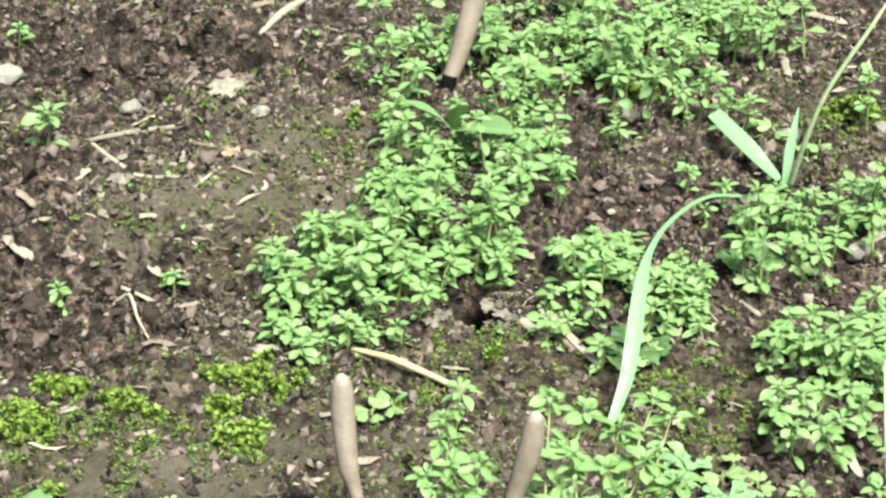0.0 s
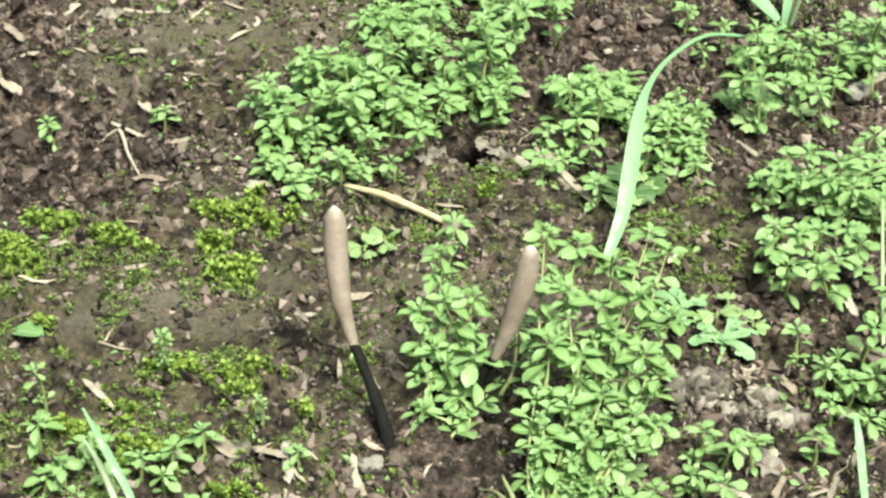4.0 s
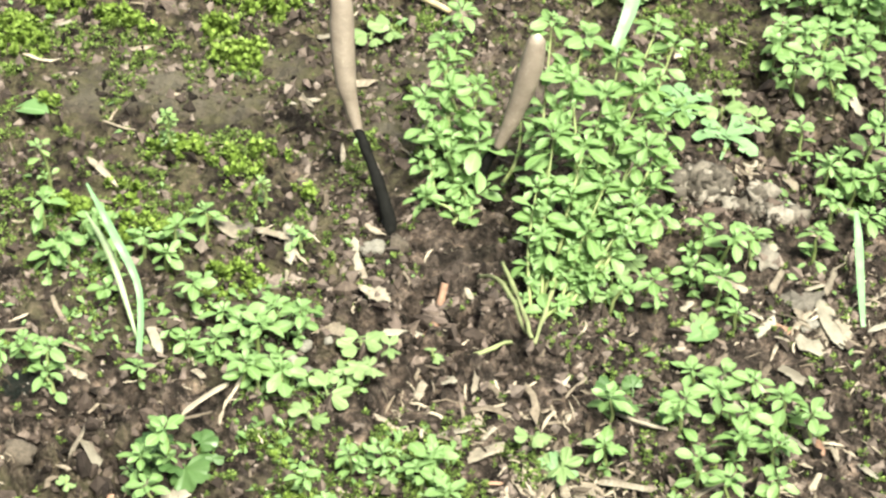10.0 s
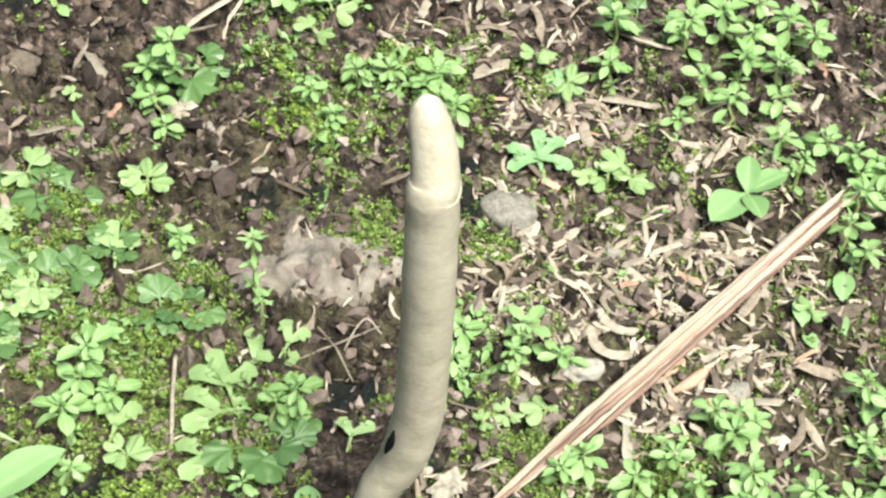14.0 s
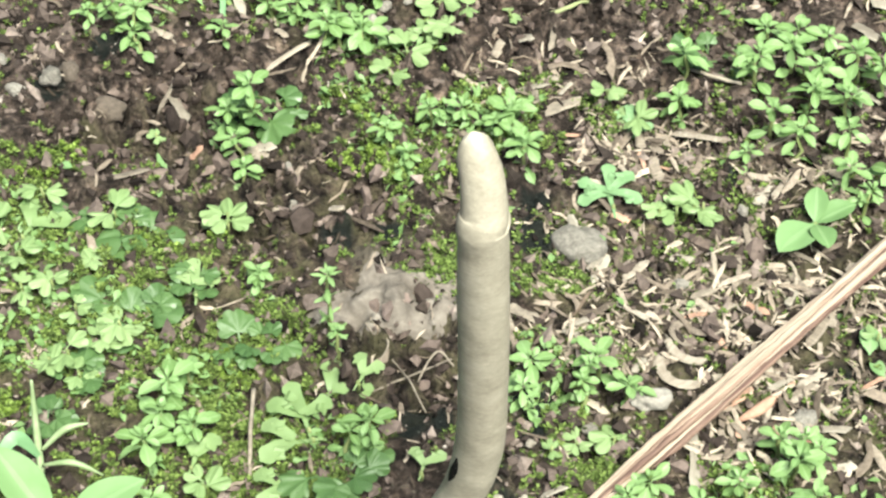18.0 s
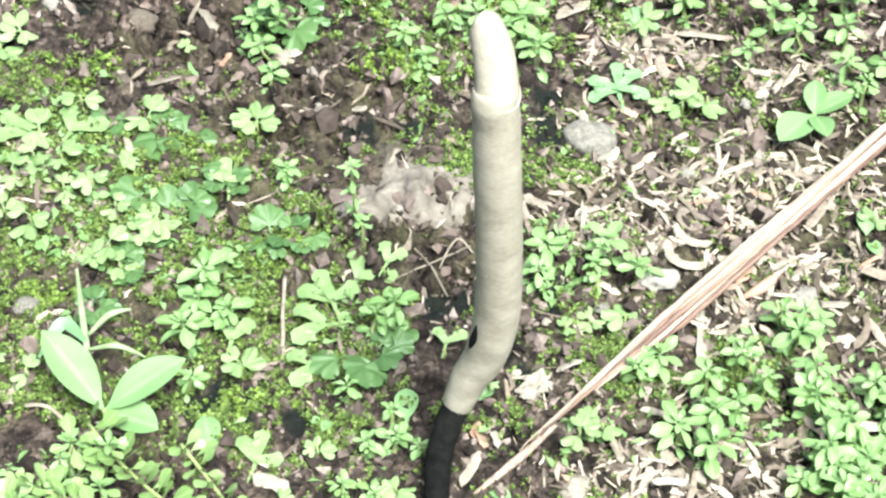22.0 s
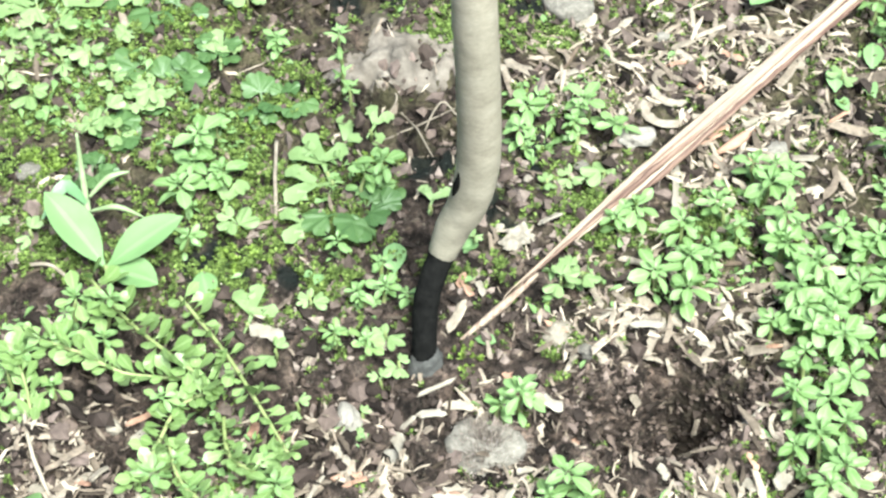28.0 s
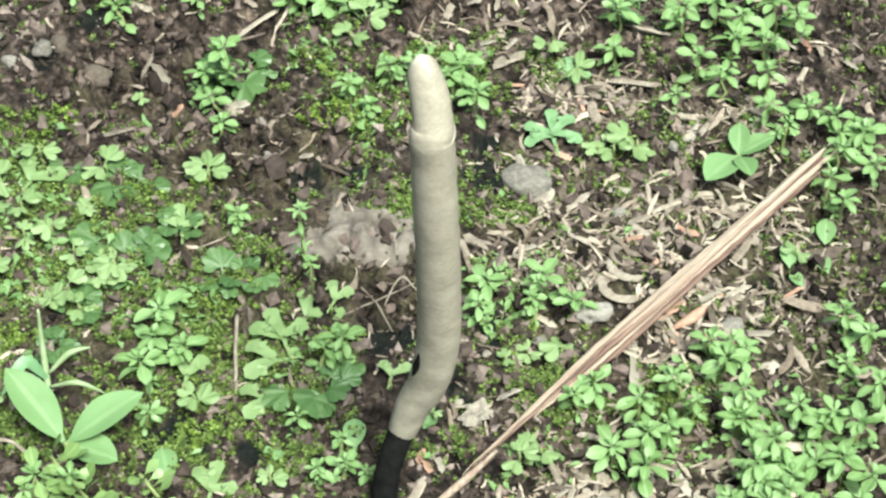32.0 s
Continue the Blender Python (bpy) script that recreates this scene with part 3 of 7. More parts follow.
LOW_MOSS = [(-5.5, 6.5, 3.5, 4.0), (-2.5, 4.5, 2.5, 2.0), (-8.5, 9.0, 2.5, 3.0), (0.5, 14.5, 3.0, 1.5)] + [(-4.5, 44.2, 1.6, 1.2),
    (-1.8, 48.8, 2.0, 2.0), (4.7, 35.6, 2.2, 1.0), (10.5, 33.8, 2.0, 1.6), (18.8, 51.5, 2.0, 1.6), (-6.7, 51.9, 1.0, 0.8), (-8.8, 43.0, 1.5, 1.0),
    (-7.1, 30.4, 3.5, 1.5), (-4.3, 25.8, 2.5, 1.6), (-9.0, 27.7, 2.0, 1.5), (-7.4, 22.9, 2.0, 2.0), (-4.2, 23.9, 2.2, 1.6), (1.0, 26.1, 1.2, 1.0),
    (10.8, 31.4, 1.6, 1.4), (-8.8, 13.5, 1.4, 1.2), (-2.7, 14.7, 1.8, 0.8), (-0.7, 12.4, 1.6, 0.9), (-7.0, 9.9, 2.0, 1.5), (-3.7, 3.2, 1.6, 1.0),
    (0.3, 2.5, 1.5, 0.8), (-7.1, 5.3, 1.6, 0.8), (3.1, 0.4, 1.0, 0.5)] + [(2.9, 9.6, 0.8, 0.6), (-6.9, 8.5, 3.0, 2.0), (-5.1, 4.4, 3.0, 1.2),
    (-3.0, 2.5, 2.0, 0.8), (-8.2, 3.2, 1.6, 0.8), (-9.8, 12.6, 1.6, 1.0), (3.9, 3.9, 1.2, 0.8), (6.5, 3.9, 1.5, 0.7), (-7.0, 24.8, 2.0, 1.5),
    (-2.3, 23.1, 1.6, 1.2), (0.9, 9.9, 1.0, 0.8), (1.0, 33.1, 1.5, 0.6)]
x, y = places(260000, MOSS, clump=3.4)
keep = (y < 21) | (y > 30.5) | (rng.uniform(0, 1, len(x)) < 0.5)
x, y = x[keep], y[keep]
s = rng.uniform(0.2, 0.6, len(x)) * np.where(y < 21, 0.5, 1.0)
scatter("bright_moss", moss_shapes(6, 14, 0.15, 0.34), x, y, np.stack([s * 0.8, s * 0.8, s * 1.1], -1), -0.1, 0.3, M_MOSS,
        "bright yellow-green cushions of moss on soil", "moss", False)
x, y = places(420000, LOW_MOSS, floor=0.12, clump=1.7, bare=0.96)
keep = (y < 21) | (rng.uniform(0, 1, len(x)) < 0.5)
x, y = x[keep], y[keep]
s = rng.uniform(0.12, 0.33, len(x))
scatter("low_moss", moss_shapes(6, 6, 0.14, 0.3), x, y, np.stack([s, s, s], -1), -0.1, 0.35, M_MOSS_DARK,
        "thin dark green moss over damp soil", "moss", False)


x, y = places(85000, FILM, floor=0.06, clump=1.5, bare=0.96)
s = rng.uniform(0.07, 0.16, len(x))
scatter("moss_film", moss_shapes(5, 4, 0.2, 0.25), x, y, np.stack([s, s, s], -1), 0.1, 0.4, M_MOSS_DARK,
        "sparse film of tiny moss plants on crusted soil", "moss", False)


def flake(length, wide, thick, bend, cup, n=5):
    """A flat splinter with ragged ends, of six-sided section, bent along its length."""
    V, F = [], []
    for i in range(n + 1):
        u = i / n
        w = wide * rng.uniform(0.75, 1.1) * (rng.uniform(0.15, 0.95) if i in (0, n) else 1.0)
        a = bend * (u - 0.5)
        px, py = (math.sin(a) / bend * length, (1 - math.cos(a)) / bend * length) if abs(bend) > 0.05 else (length * (u - 0.5), 0)
        dx = rng.uniform(-0.12, 0.12) * length if i in (0, n) else 0
        for v, zz in ((-1, 0), (-0.6, 1), (0.6, 1), (1, 0), (0, -0.6)):
            V.append((px * 1 - math.sin(a) * v * w / 2 + dx * v, py + math.cos(a) * v * w / 2, zz * thick / 2 + cup * abs(v) * w + 0.02 * length * math.sin(3 * u)))
    for i in range(n):
        for k in range(5):
            a, b = i * 5 + k, i * 5 + (k + 1) % 5
            F.append((a, b, b + 5)), F.append((a, b + 5, a + 5))
    for o in (0, n * 5):
        F += [(o, o + 1, o + 4), (o + 1, o + 2, o + 4), (o + 2, o + 3, o + 4)]
    return np.array(V), np.array(F)


FRONT = [(3.6, 0.2, 1.6, 0.5), (6.9, 0.3, 1.2, 0.6), (7.4, -0.9, 0.5, 0.8), (4.4, -3.2, 1.8, 0.4), (6.6, -3.0, 1.0, 0.5), (-3.6, -2.0, 0.8, 0.6),
    (-1.6, -2.6, 1.2, 0.6), (5.6, 2.0, 1.2, 0.4)] + [(4.4, 0.7, 2.6, 0.7), (6.3, 1.0, 1.5, 0.8), (2.0, -0.8, 1.2, 0.6), (5.3, -3.5, 2.2, 0.7),
    (2.4, -3.0, 1.0, 0.6), (0.3, -3.5, 1.2, 0.5), (-7.4, -2.5, 1.6, 1.0), (-5.4, -3.7, 1.8, 0.6), (7.8, -1.6, 0.9, 1.0), (7.3, 5.4, 1.5, 1.0),
    (4.1, 8.1, 1.4, 0.9), (8.8, 7.5, 1.2, 0.9), (6.7, 8.6, 2.0, 1.4), (4.1, 8.6, 1.4, 1.0), (12.1, 20.0, 1.4, 0.8), (4.9, 13.7, 1.4, 0.7),
    (10.5, 26.0, 1.0, 0.6), (8.2, 7.3, 1.4, 1.2), (8.8, 10.0, 1.2, 1.0)] + [(11.3, 15.4, 1.2, 0.8), (10.1, 13.2, 1.6, 0.7), (-1.7, -1.5, 0.9, 0.5),
    (-0.9, -3.3, 1.2, 0.5), (-10.3, 8.6, 0.8, 0.6), (-9.7, 10.2, 0.5, 0.4), (-8.2, 7.1, 0.5, 0.4)]
CHIPPY = [(8.2, 8.1, 3.6, 4.5), (5.3, 8.8, 2.5, 3.0), (6.1, 2.3, 4.5, 1.8), (1.9, -2.5, 2.5, 1.5), (-7.4, -2.7, 2.4, 1.8), (13.0, 20.2, 1.8, 1.4), (8.5, 14.1, 4.0, 1.8), (7.8, -4.3, 3, 2), (3.6, 16.4, 3.0, 1.0), (4.9, 11.8, 2, 2)]
x, y = places(30000, CHIPPY, floor=0.12)
keep = (y < 24) | (rng.uniform(0, 1, len(x)) < 0.35)
x, y = x[keep], y[keep]
s = np.clip(rng.lognormal(-0.95, 0.45, len(x)), 0.12, 1.1)
scatter("husk_litter", [flake(1.0, rng.choice([0.1, 0.16, 0.24]), 0.06, rng.choice([0, 0.2, 0.5, 1.6]), 0.1, 3) for _ in range(10)], x, y,
        np.stack([s, s * rng.uniform(0.7, 1.2, len(x)), s], -1), 0.09, 0.22, M_HUSK, "pale brown shredded husks and wood scraps", "litter", False)


x, y = places(110000, FRONT, y1=36, clump=1.4)
s = np.clip(rng.lognormal(-1.1, 0.4, len(x)), 0.12, 0.8)
scatter("husk_mat", [flake(1.0, rng.choice([0.14, 0.2, 0.3]), 0.06, rng.choice([0, 0.2, 0.5, 1.2]), 0.1, 3) for _ in range(10)], x, y,
        np.stack([s, s * rng.uniform(0.7, 1.2, len(x)), s], -1), 0.16, 0.3, M_HUSK, "mat of pale shredded husks over the soil", "litter", False)
x, y = places(11000, CRUMBLY + CHIPPY, floor=0.3)
s = np.clip(rng.lognormal(-1.35, 0.45, len(x)), 0.1, 0.7)
scatter("fibre_litter", [flake(1.0, rng.choice([0.06, 0.1, 0.16]), 0.06, rng.choice([0, 0.4, 1.2]), 0.05, 2) for _ in range(8)], x, y,
        np.stack([s, s, s], -1), 0.07, 0.3, M_FIBRE, "brown rotted fibres and bark crumbs in the soil", "litter", False)

FLAKES = [fast_mesh("wood_chip", np.array(v) * CM, f, M_CHIP, False) for v, f in [flake(1.0, 0.25, 0.08, q, 0.12, 7) for q in (0, 0.05, 0.3, -0.3, 0.1, 0.5, -0.2, 0)]]
CURLS = [fast_mesh("wood_chip", np.array(v) * CM, f, M_CHIP, False) for v, f in [flake(1.3, 0.22, 0.08, q, 0.15, 10) for q in (2.4, 3.2, 1.6)]]
CHIP_LOOK = {"p": (M_PALE, "bleached dry wood chip on damp soil"), "b": (M_ROOT, "dull brown wood chip on soil"), "c": (M_CHIP, "tan dry wood chip lying on soil"),
             "r": (M_RED, "reddish scrap of bark on soil"), "u": (M_CHIP, "curled tan husk lying on soil")}
SHARED = {}


def with_material(me, material):
    """The same mesh in another material, made once."""
    key = (me.name, material.name)
    if key not in SHARED:
        SHARED[key] = me.copy()
        SHARED[key].materials.clear()
        SHARED[key].materials.append(material)
    return SHARED[key]


def wood_chip(x1, y1, x2, y2, wide, look_key):
    material, label = CHIP_LOOK[look_key]
    kinds = CURLS if look_key == "u" else FLAKES
    me = with_material(kinds[rng.integers(len(kinds))], material)
    x, y, d = (x1 + x2) / 2, (y1 + y2) / 2, math.hypot(x2 - x1, y2 - y1)
    ob = tagged(new("wood_chip", me), label, "wood chip", "wood chips on the soil")
    tilt = math.atan2(ground_z(x2, y2) - ground_z(x1, y1), d)
    ob.matrix_basis = (Matrix.Translation(Vector((x, y, max(ground_z(x, y), (ground_z(x1, y1) + ground_z(x2, y2)) / 2) + 0.05)) * CM) @ Matrix.Rotation(math.atan2(y2 - y1, x2 - x1), 4, "Z")
                       @ Matrix.Rotation(-tilt * 0.8, 4, "Y") @ Matrix.Rotation(rng.normal(0, 0.25), 4, "X") @ Matrix.Diagonal((d, wide / 0.23, min(1.4, 0.5 + d * 0.6), 1)))
    return ob


fx, fy = places(9000, FRONT, y1=30)
for x, y in list(zip(fx, fy))[:170]:
    d, a = rng.uniform(0.3, 0.75), rng.uniform(0, 6.28)
    wood_chip(x, y, x + d * math.cos(a), y + d * math.sin(a), rng.uniform(0.1, 0.2), "pccbur"[rng.integers(6)])


def stone_mesh(material):
    o = Vector(rng.uniform(0, 50, 3))
    tm = bmesh.new()
    bmesh.ops.create_icosphere(tm, subdivisions=3, radius=1.0)
    for v in tm.verts:
        v.co *= 1 + 0.5 * noise.noise(v.co * 0.9 + o) + 0.3 * noise.noise(v.co * 2.3 + o) + 0.12 * noise.noise(v.co * 5 + o)
        v.co *= CM
    me = bpy.data.meshes.new("pebble")
    tm.to_mesh(me)
    tm.free()
    me.materials.append(material)
    for f in me.polygons:
        f.use_smooth = True
    return me


M_CLOD = plain_material("soil_lump", [(0.3, (0.05, 0.038, 0.03)), (0.7, (0.13, 0.1, 0.08))], 0.9, 350, (1, 1, 1), 0.9, 0.001)
STONES = {k: [stone_mesh(m) for _ in range(4)] for k, m in (("s", M_STONE), ("d", M_CLOD), ("w", M_PALE), ("p", M_STONE), ("c", M_CHIP))}
STONE_LABEL = {"s": "small rough grey-brown pebble on soil", "d": "dark hard lump of soil", "w": "small whitish pebble on soil", "p": "pale buff pebble half sunk in soil", "c": "tan husk lump on soil"}


def pebble(x, y, r, look_key):
    ob = tagged(new("pebble", STONES[look_key][rng.integers(4)]), STONE_LABEL[look_key], "pebble", "pebbles on the soil")
    ob.matrix_basis = Matrix.Translation(Vector((x, y, ground_z(x, y) + r * 0.3)) * CM) @ Matrix.Rotation(rng.uniform(0, 6.28), 4, "Z") @ Matrix.Diagonal((r * 1.1, r * rng.uniform(0.8, 1.1), r * 0.75, 1))
    return ob


def scrap_mesh():
    """A crumpled torn sheet, about one unit across, with a thickness."""
    o, n = Vector(rng.uniform(0, 50, 3)), 12
    V, F = [], []
    for i in range(n + 1):
        for j in range(n + 1):
            u, v = i / n * 2 - 1, j / n * 2 - 1
            k = 1 / max(1e-6, math.hypot(u, v)) * max(abs(u), abs(v))
            a, b = u * k, v * k
            rag = 1 + 0.5 * noise.noise(Vector((a, b, 0)) * 1.7 + o) + 0.25 * noise.noise(Vector((a, b, 0)) * 5 + o)
            V.append((a * rag, b * rag * 0.75, 0.45 * noise.noise(Vector((a, b, 3)) * 1.6 + o) + 0.18 * noise.noise(Vector((a, b, 3)) * 4 + o) + 0.2))
    m = (n + 1) ** 2
    V += [(x, y, z - 0.06) for x, y, z in V]
    for i in range(n):
        for j in range(n):
            q = i * (n + 1) + j
            F += [(q, q + n + 1, q + n + 2, q + 1), (m + q, m + q + 1, m + q + n + 2, m + q + n + 1)]
    return fast_mesh("dry_scrap", np.array(V) * CM, np.array(F), M_PALE)


M_DEAD = plain_material("rotted_leaf", [(0.3, (0.04, 0.033, 0.028)), (0.7, (0.15, 0.128, 0.112))], 0.85)
SCRAPS = [scrap_mesh() for _ in range(6)]
SCRAP_LOOK = {"w": (M_PALE, "crumpled bleached white dry leaf scrap"), "p": (M_CHIP, "crumpled pale tan dry leaf scrap"), "b": (M_DEAD, "crumpled grey-brown dead leaf"), "r": (M_RED, "curled reddish-brown dead leaf on soil")}


def dry_scrap(x, y, r, look_key, lift=0.05):
    material, label = SCRAP_LOOK[look_key]
    ob = tagged(new("dry_scrap", with_material(SCRAPS[rng.integers(6)], material)), label, "dead leaf", "dead leaf scraps")
    ob.matrix_basis = Matrix.Translation(Vector((x, y, ground_z(x, y) + lift)) * CM) @ Matrix.Rotation(rng.uniform(0, 6.28), 4, "Z") @ Matrix.Diagonal((r, r, r * 0.8, 1))
    return ob


# ---- plants ----


def leaf_mesh(name, length, wide, material, widest=0.6, fold=0.25, bend=-0.25, petiole=0.12, nu=7, notch=0.0):
    V, F = [], []
    for i in range(nu + 1):
        u = i / nu
        if u < petiole:
            w = 0.07 * wide
        else:
            q = (u - petiole) / (1 - petiole)
            q = q ** (math.log(0.5) / math.log(widest))
            w = wide * max(0.0, math.sin(math.pi * q)) ** 0.72 + 0.02 * wide
        for v in (-1, -0.55, 0, 0.55, 1):
            V.append((v * w / 2, u * length - notch * (1 - abs(v)) * length * (u ** 6), (fold * abs(v) * w / 2 + bend * length * u * u + 0.18 * length * u + 0.02 * wide * math.sin(9 * u + 3 * v))))
    for i in range(nu):
        for k in range(4):
            a = i * 5 + k
            F.append((a, a + 1, a + 6, a + 5))
    me = fast_mesh(name, np.array(V) * CM, np.array(F), material)
    rib = me.attributes.new("rib", "FLOAT", "POINT")
    rib.data.foreach_set("value", np.tile(np.array([0, 0, 1, 0, 0], np.float32), nu + 1))
    return me


LEAVES = [leaf_mesh("leaf", 1.0, rng.uniform(0.38, 0.5), M_LEAF, rng.uniform(0.56, 0.68), rng.uniform(0.1, 0.4), rng.uniform(-0.45, -0.1)) for _ in range(8)]
SPOONS = [leaf_mesh("leaf", 1.0, rng.uniform(0.38, 0.5), M_CREEP, rng.uniform(0.62, 0.7), rng.uniform(0.1, 0.3), rng.uniform(-0.3, 0.0), 0.2) for _ in range(5)]


def tube(points, radii, sides=6):
    """A tapered tube along points, closed at both ends; a bmesh, in metres."""
    bm = bmesh.new()
    rings, prev = [], Vector((1, 0, 0))
    P = [Vector(p) for p in points]
    for i, p in enumerate(P):
        d = (P[min(i + 1, len(P) - 1)] - P[max(i - 1, 0)]).normalized()
        a = (prev - d * prev.dot(d))
        a = a.normalized() if a.length > 1e-6 else d.orthogonal().normalized()
        b, prev = d.cross(a), a
        rings.append([bm.verts.new((p + (a * math.cos(6.28319 * k / sides) + b * math.sin(6.28319 * k / sides)) * radii[i]) * CM) for k in range(sides)])
    for r, s in zip(rings, rings[1:]):
        for k in range(sides):
            bm.faces.new((r[k], r[(k + 1) % sides], s[(k + 1) % sides], s[k]))
    bm.faces.new(rings[0][::-1])
    bm.faces.new(rings[-1])
    return bm


def smooth_path(points, radii, n):
    """Catmull-Rom between the points, n steps to each span."""
    P = [points[0], *points, points[-1]]
    R = [radii[0], *radii, radii[-1]]
    out, rr = [], []
    for i in range(1, len(P) - 2):
        for k in range(n):
            t = k / n
            c = [0.5 * (-t + 2 * t * t - t ** 3), 0.5 * (2 - 5 * t * t + 3 * t ** 3), 0.5 * (t + 4 * t * t - 3 * t ** 3), 0.5 * (-t * t + t ** 3)]
            out.append(sum((Vector(P[i - 1 + j]) * c[j] for j in range(4)), Vector()))
            rr.append(max(0.01, sum(R[i - 1 + j] * c[j] for j in range(4))))
    return out + [Vector(points[-1])], rr + [radii[-1]]


def leaf_pose(p, az, rise, size, roll=0.0):
    return Matrix.Translation(Vector(p) * CM) @ Matrix.Rotation(az, 4, "Z") @ Matrix.Rotation(rise, 4, "X") @ Matrix.Rotation(roll, 4, "Y") @ Matrix.Diagonal((size, size, size, 1))


SPRIG_LABEL = "pale green small-leaved herb with paired oval leaves on soil"


def arrays(me):
    """The points, faces (four corners each) and midrib values of a leaf mesh."""
    v = np.empty(len(me.vertices) * 3, np.float32)
    me.vertices.foreach_get("co", v)
    f = np.empty(len(me.loops), np.int32)
    me.loops.foreach_get("vertex_index", f)
    r = np.zeros(len(me.vertices), np.float32)
    if "rib" in me.attributes:
        me.attributes["rib"].data.foreach_get("value", r)
    return v.reshape(-1, 3), f.reshape(-1, 4), r


def joined(name, pieces, material):
    """One mesh out of (leaf mesh, matrix) pairs."""
    V, F, R, base = [], [], [], 0
    for me, m in pieces:
        v, f, r = arrays(me)
        m = np.array(m)
        V.append(v @ m[:3, :3].T + m[:3, 3])
        F.append(f + base)
        R.append(r)
        base += len(v)
    me = fast_mesh(name, np.concatenate(V), np.concatenate(F), material)
    me.attributes.new("rib", "FLOAT", "POINT").data.foreach_set("value", np.concatenate(R))
    return me


def shoot(n):
    """A young head, about one unit across: small leaves in crossed pairs round a bud."""
    out = []
    for k in range(n):
        q = k // 2
        out.append((LEAVES[rng.integers(8)], leaf_pose((0, 0, 0.07 * q), 3.14 * k + 1.57 * q + rng.normal(0, 0.2), 0.15 + 0.28 * q + rng.normal(0, 0.1), (0.62 - 0.11 * q) * rng.uniform(0.85, 1.15), rng.normal(0, 0.2))))
    return joined("shoot", out, M_LEAF)


SHOOTS = [shoot(n) for n in (6, 6, 8, 8, 6)]


def leafy(path, leaf, kinds, spare=0.3, shoots=0.5):
    """Leaves for a stem that runs along path (centimetres): crossed pairs, side shoots in their axils, a full head. (name, mesh, matrix) rows."""
    out = []
    span = [0.0]
    for a, b in zip(path, path[1:]):
        span.append(span[-1] + (b - a).length)
    az, d = rng.uniform(0, 6.28), spare * span[-1]
    while d < span[-1] - 0.25 * leaf:
        i = max(k for k in range(len(path) - 1) if span[k] <= d)
        p = path[i].lerp(path[i + 1], (d - span[i]) / (span[i + 1] - span[i] + 1e-9))
        big = leaf * (0.8 + 0.35 * d / span[-1])
        for k in range(2):
            out.append(("leaf", kinds[rng.integers(len(kinds))], leaf_pose(p, az + math.pi * k + rng.normal(0, 0.3), rng.uniform(-0.25, 0.45), big * rng.uniform(0.7, 1.15), rng.normal(0, 0.3))))
        if rng.uniform() < shoots:
            q = az + math.pi * rng.integers(2)
            out.append(("shoot", SHOOTS[rng.integers(5)], leaf_pose(p + Vector((-math.sin(q), math.cos(q), 0.6)) * leaf * 0.4, q, rng.uniform(0.0, 0.5), leaf * rng.uniform(0.65, 1.0), rng.normal(0, 0.3))))
        az += 1.57 + rng.normal(0, 0.25)
        d += leaf * rng.uniform(0.62, 0.95)
    top = path[-1]
    for k in range(4):
        out.append(("leaf", kinds[rng.integers(len(kinds))], leaf_pose(top, az + 1.57 * k + rng.normal(0, 0.25), rng.uniform(-0.15, 0.4), leaf * rng.uniform(0.8, 1.15), rng.normal(0, 0.3))))
    out.append(("shoot", SHOOTS[rng.integers(5)], leaf_pose(top + Vector((0, 0, 0.06)), az + 0.8, rng.normal(0, 0.15), leaf * rng.uniform(0.95, 1.3))))
    return out


def herb_parts(h, leaf, kinds, lean, shoots=0.5):
    """The stem's path and the leaf rows of one herb whose foot is the origin."""
    lx, ly = rng.normal(0, lean * h * 0.4), rng.normal(0.05, lean * h * 0.4)
    path = [Vector((lx * u * u, ly * u * u, -0.15 + (h + 0.15) * u)) + Vector((rng.normal(0, 0.04), rng.normal(0, 0.04), 0)) * (0 < u < 1) for u in (0, 0.3, 0.6, 0.85, 1)]
    return path, leafy(path, leaf, kinds, 0.3, shoots)


def put_leaves(herb, rows):
    """Each grown leaf is a part; the tiny young ones of all shoots are joined."""
    for name, me, m in rows:
        if name == "leaf":
            child("leaf", me, herb, m)
    young = [(me, m) for name, me, m in rows if name == "shoot"]
    if young:
        tagged(child("young_leaves", joined("young_leaves", young, M_UNDER), herb), "tiny young leaves in the axils", kind="stuff")


STEM_R = [0.06, 0.055, 0.048, 0.038, 0.025]


def sprig(x, y, h, leaf, kinds=None, label=SPRIG_LABEL, lean=0.35):
    """An upright little herb whose head stands about x, y."""
    h *= rng.uniform(0.8, 1.15)
    path, rows = herb_parts(h, leaf, kinds or LEAVES, lean, 0.0 if kinds and len(kinds) == 3 else 0.5)
    bx, by = x - path[-1].x, y - path[-1].y
    herb = root("small_leaved_herb", bx, by, ground_z(bx, by), label, "plant", "small herbs on the soil")
    part("stem", tube(path, STEM_R, 5), M_STEM, herb)
    put_leaves(herb, rows)
    return herb


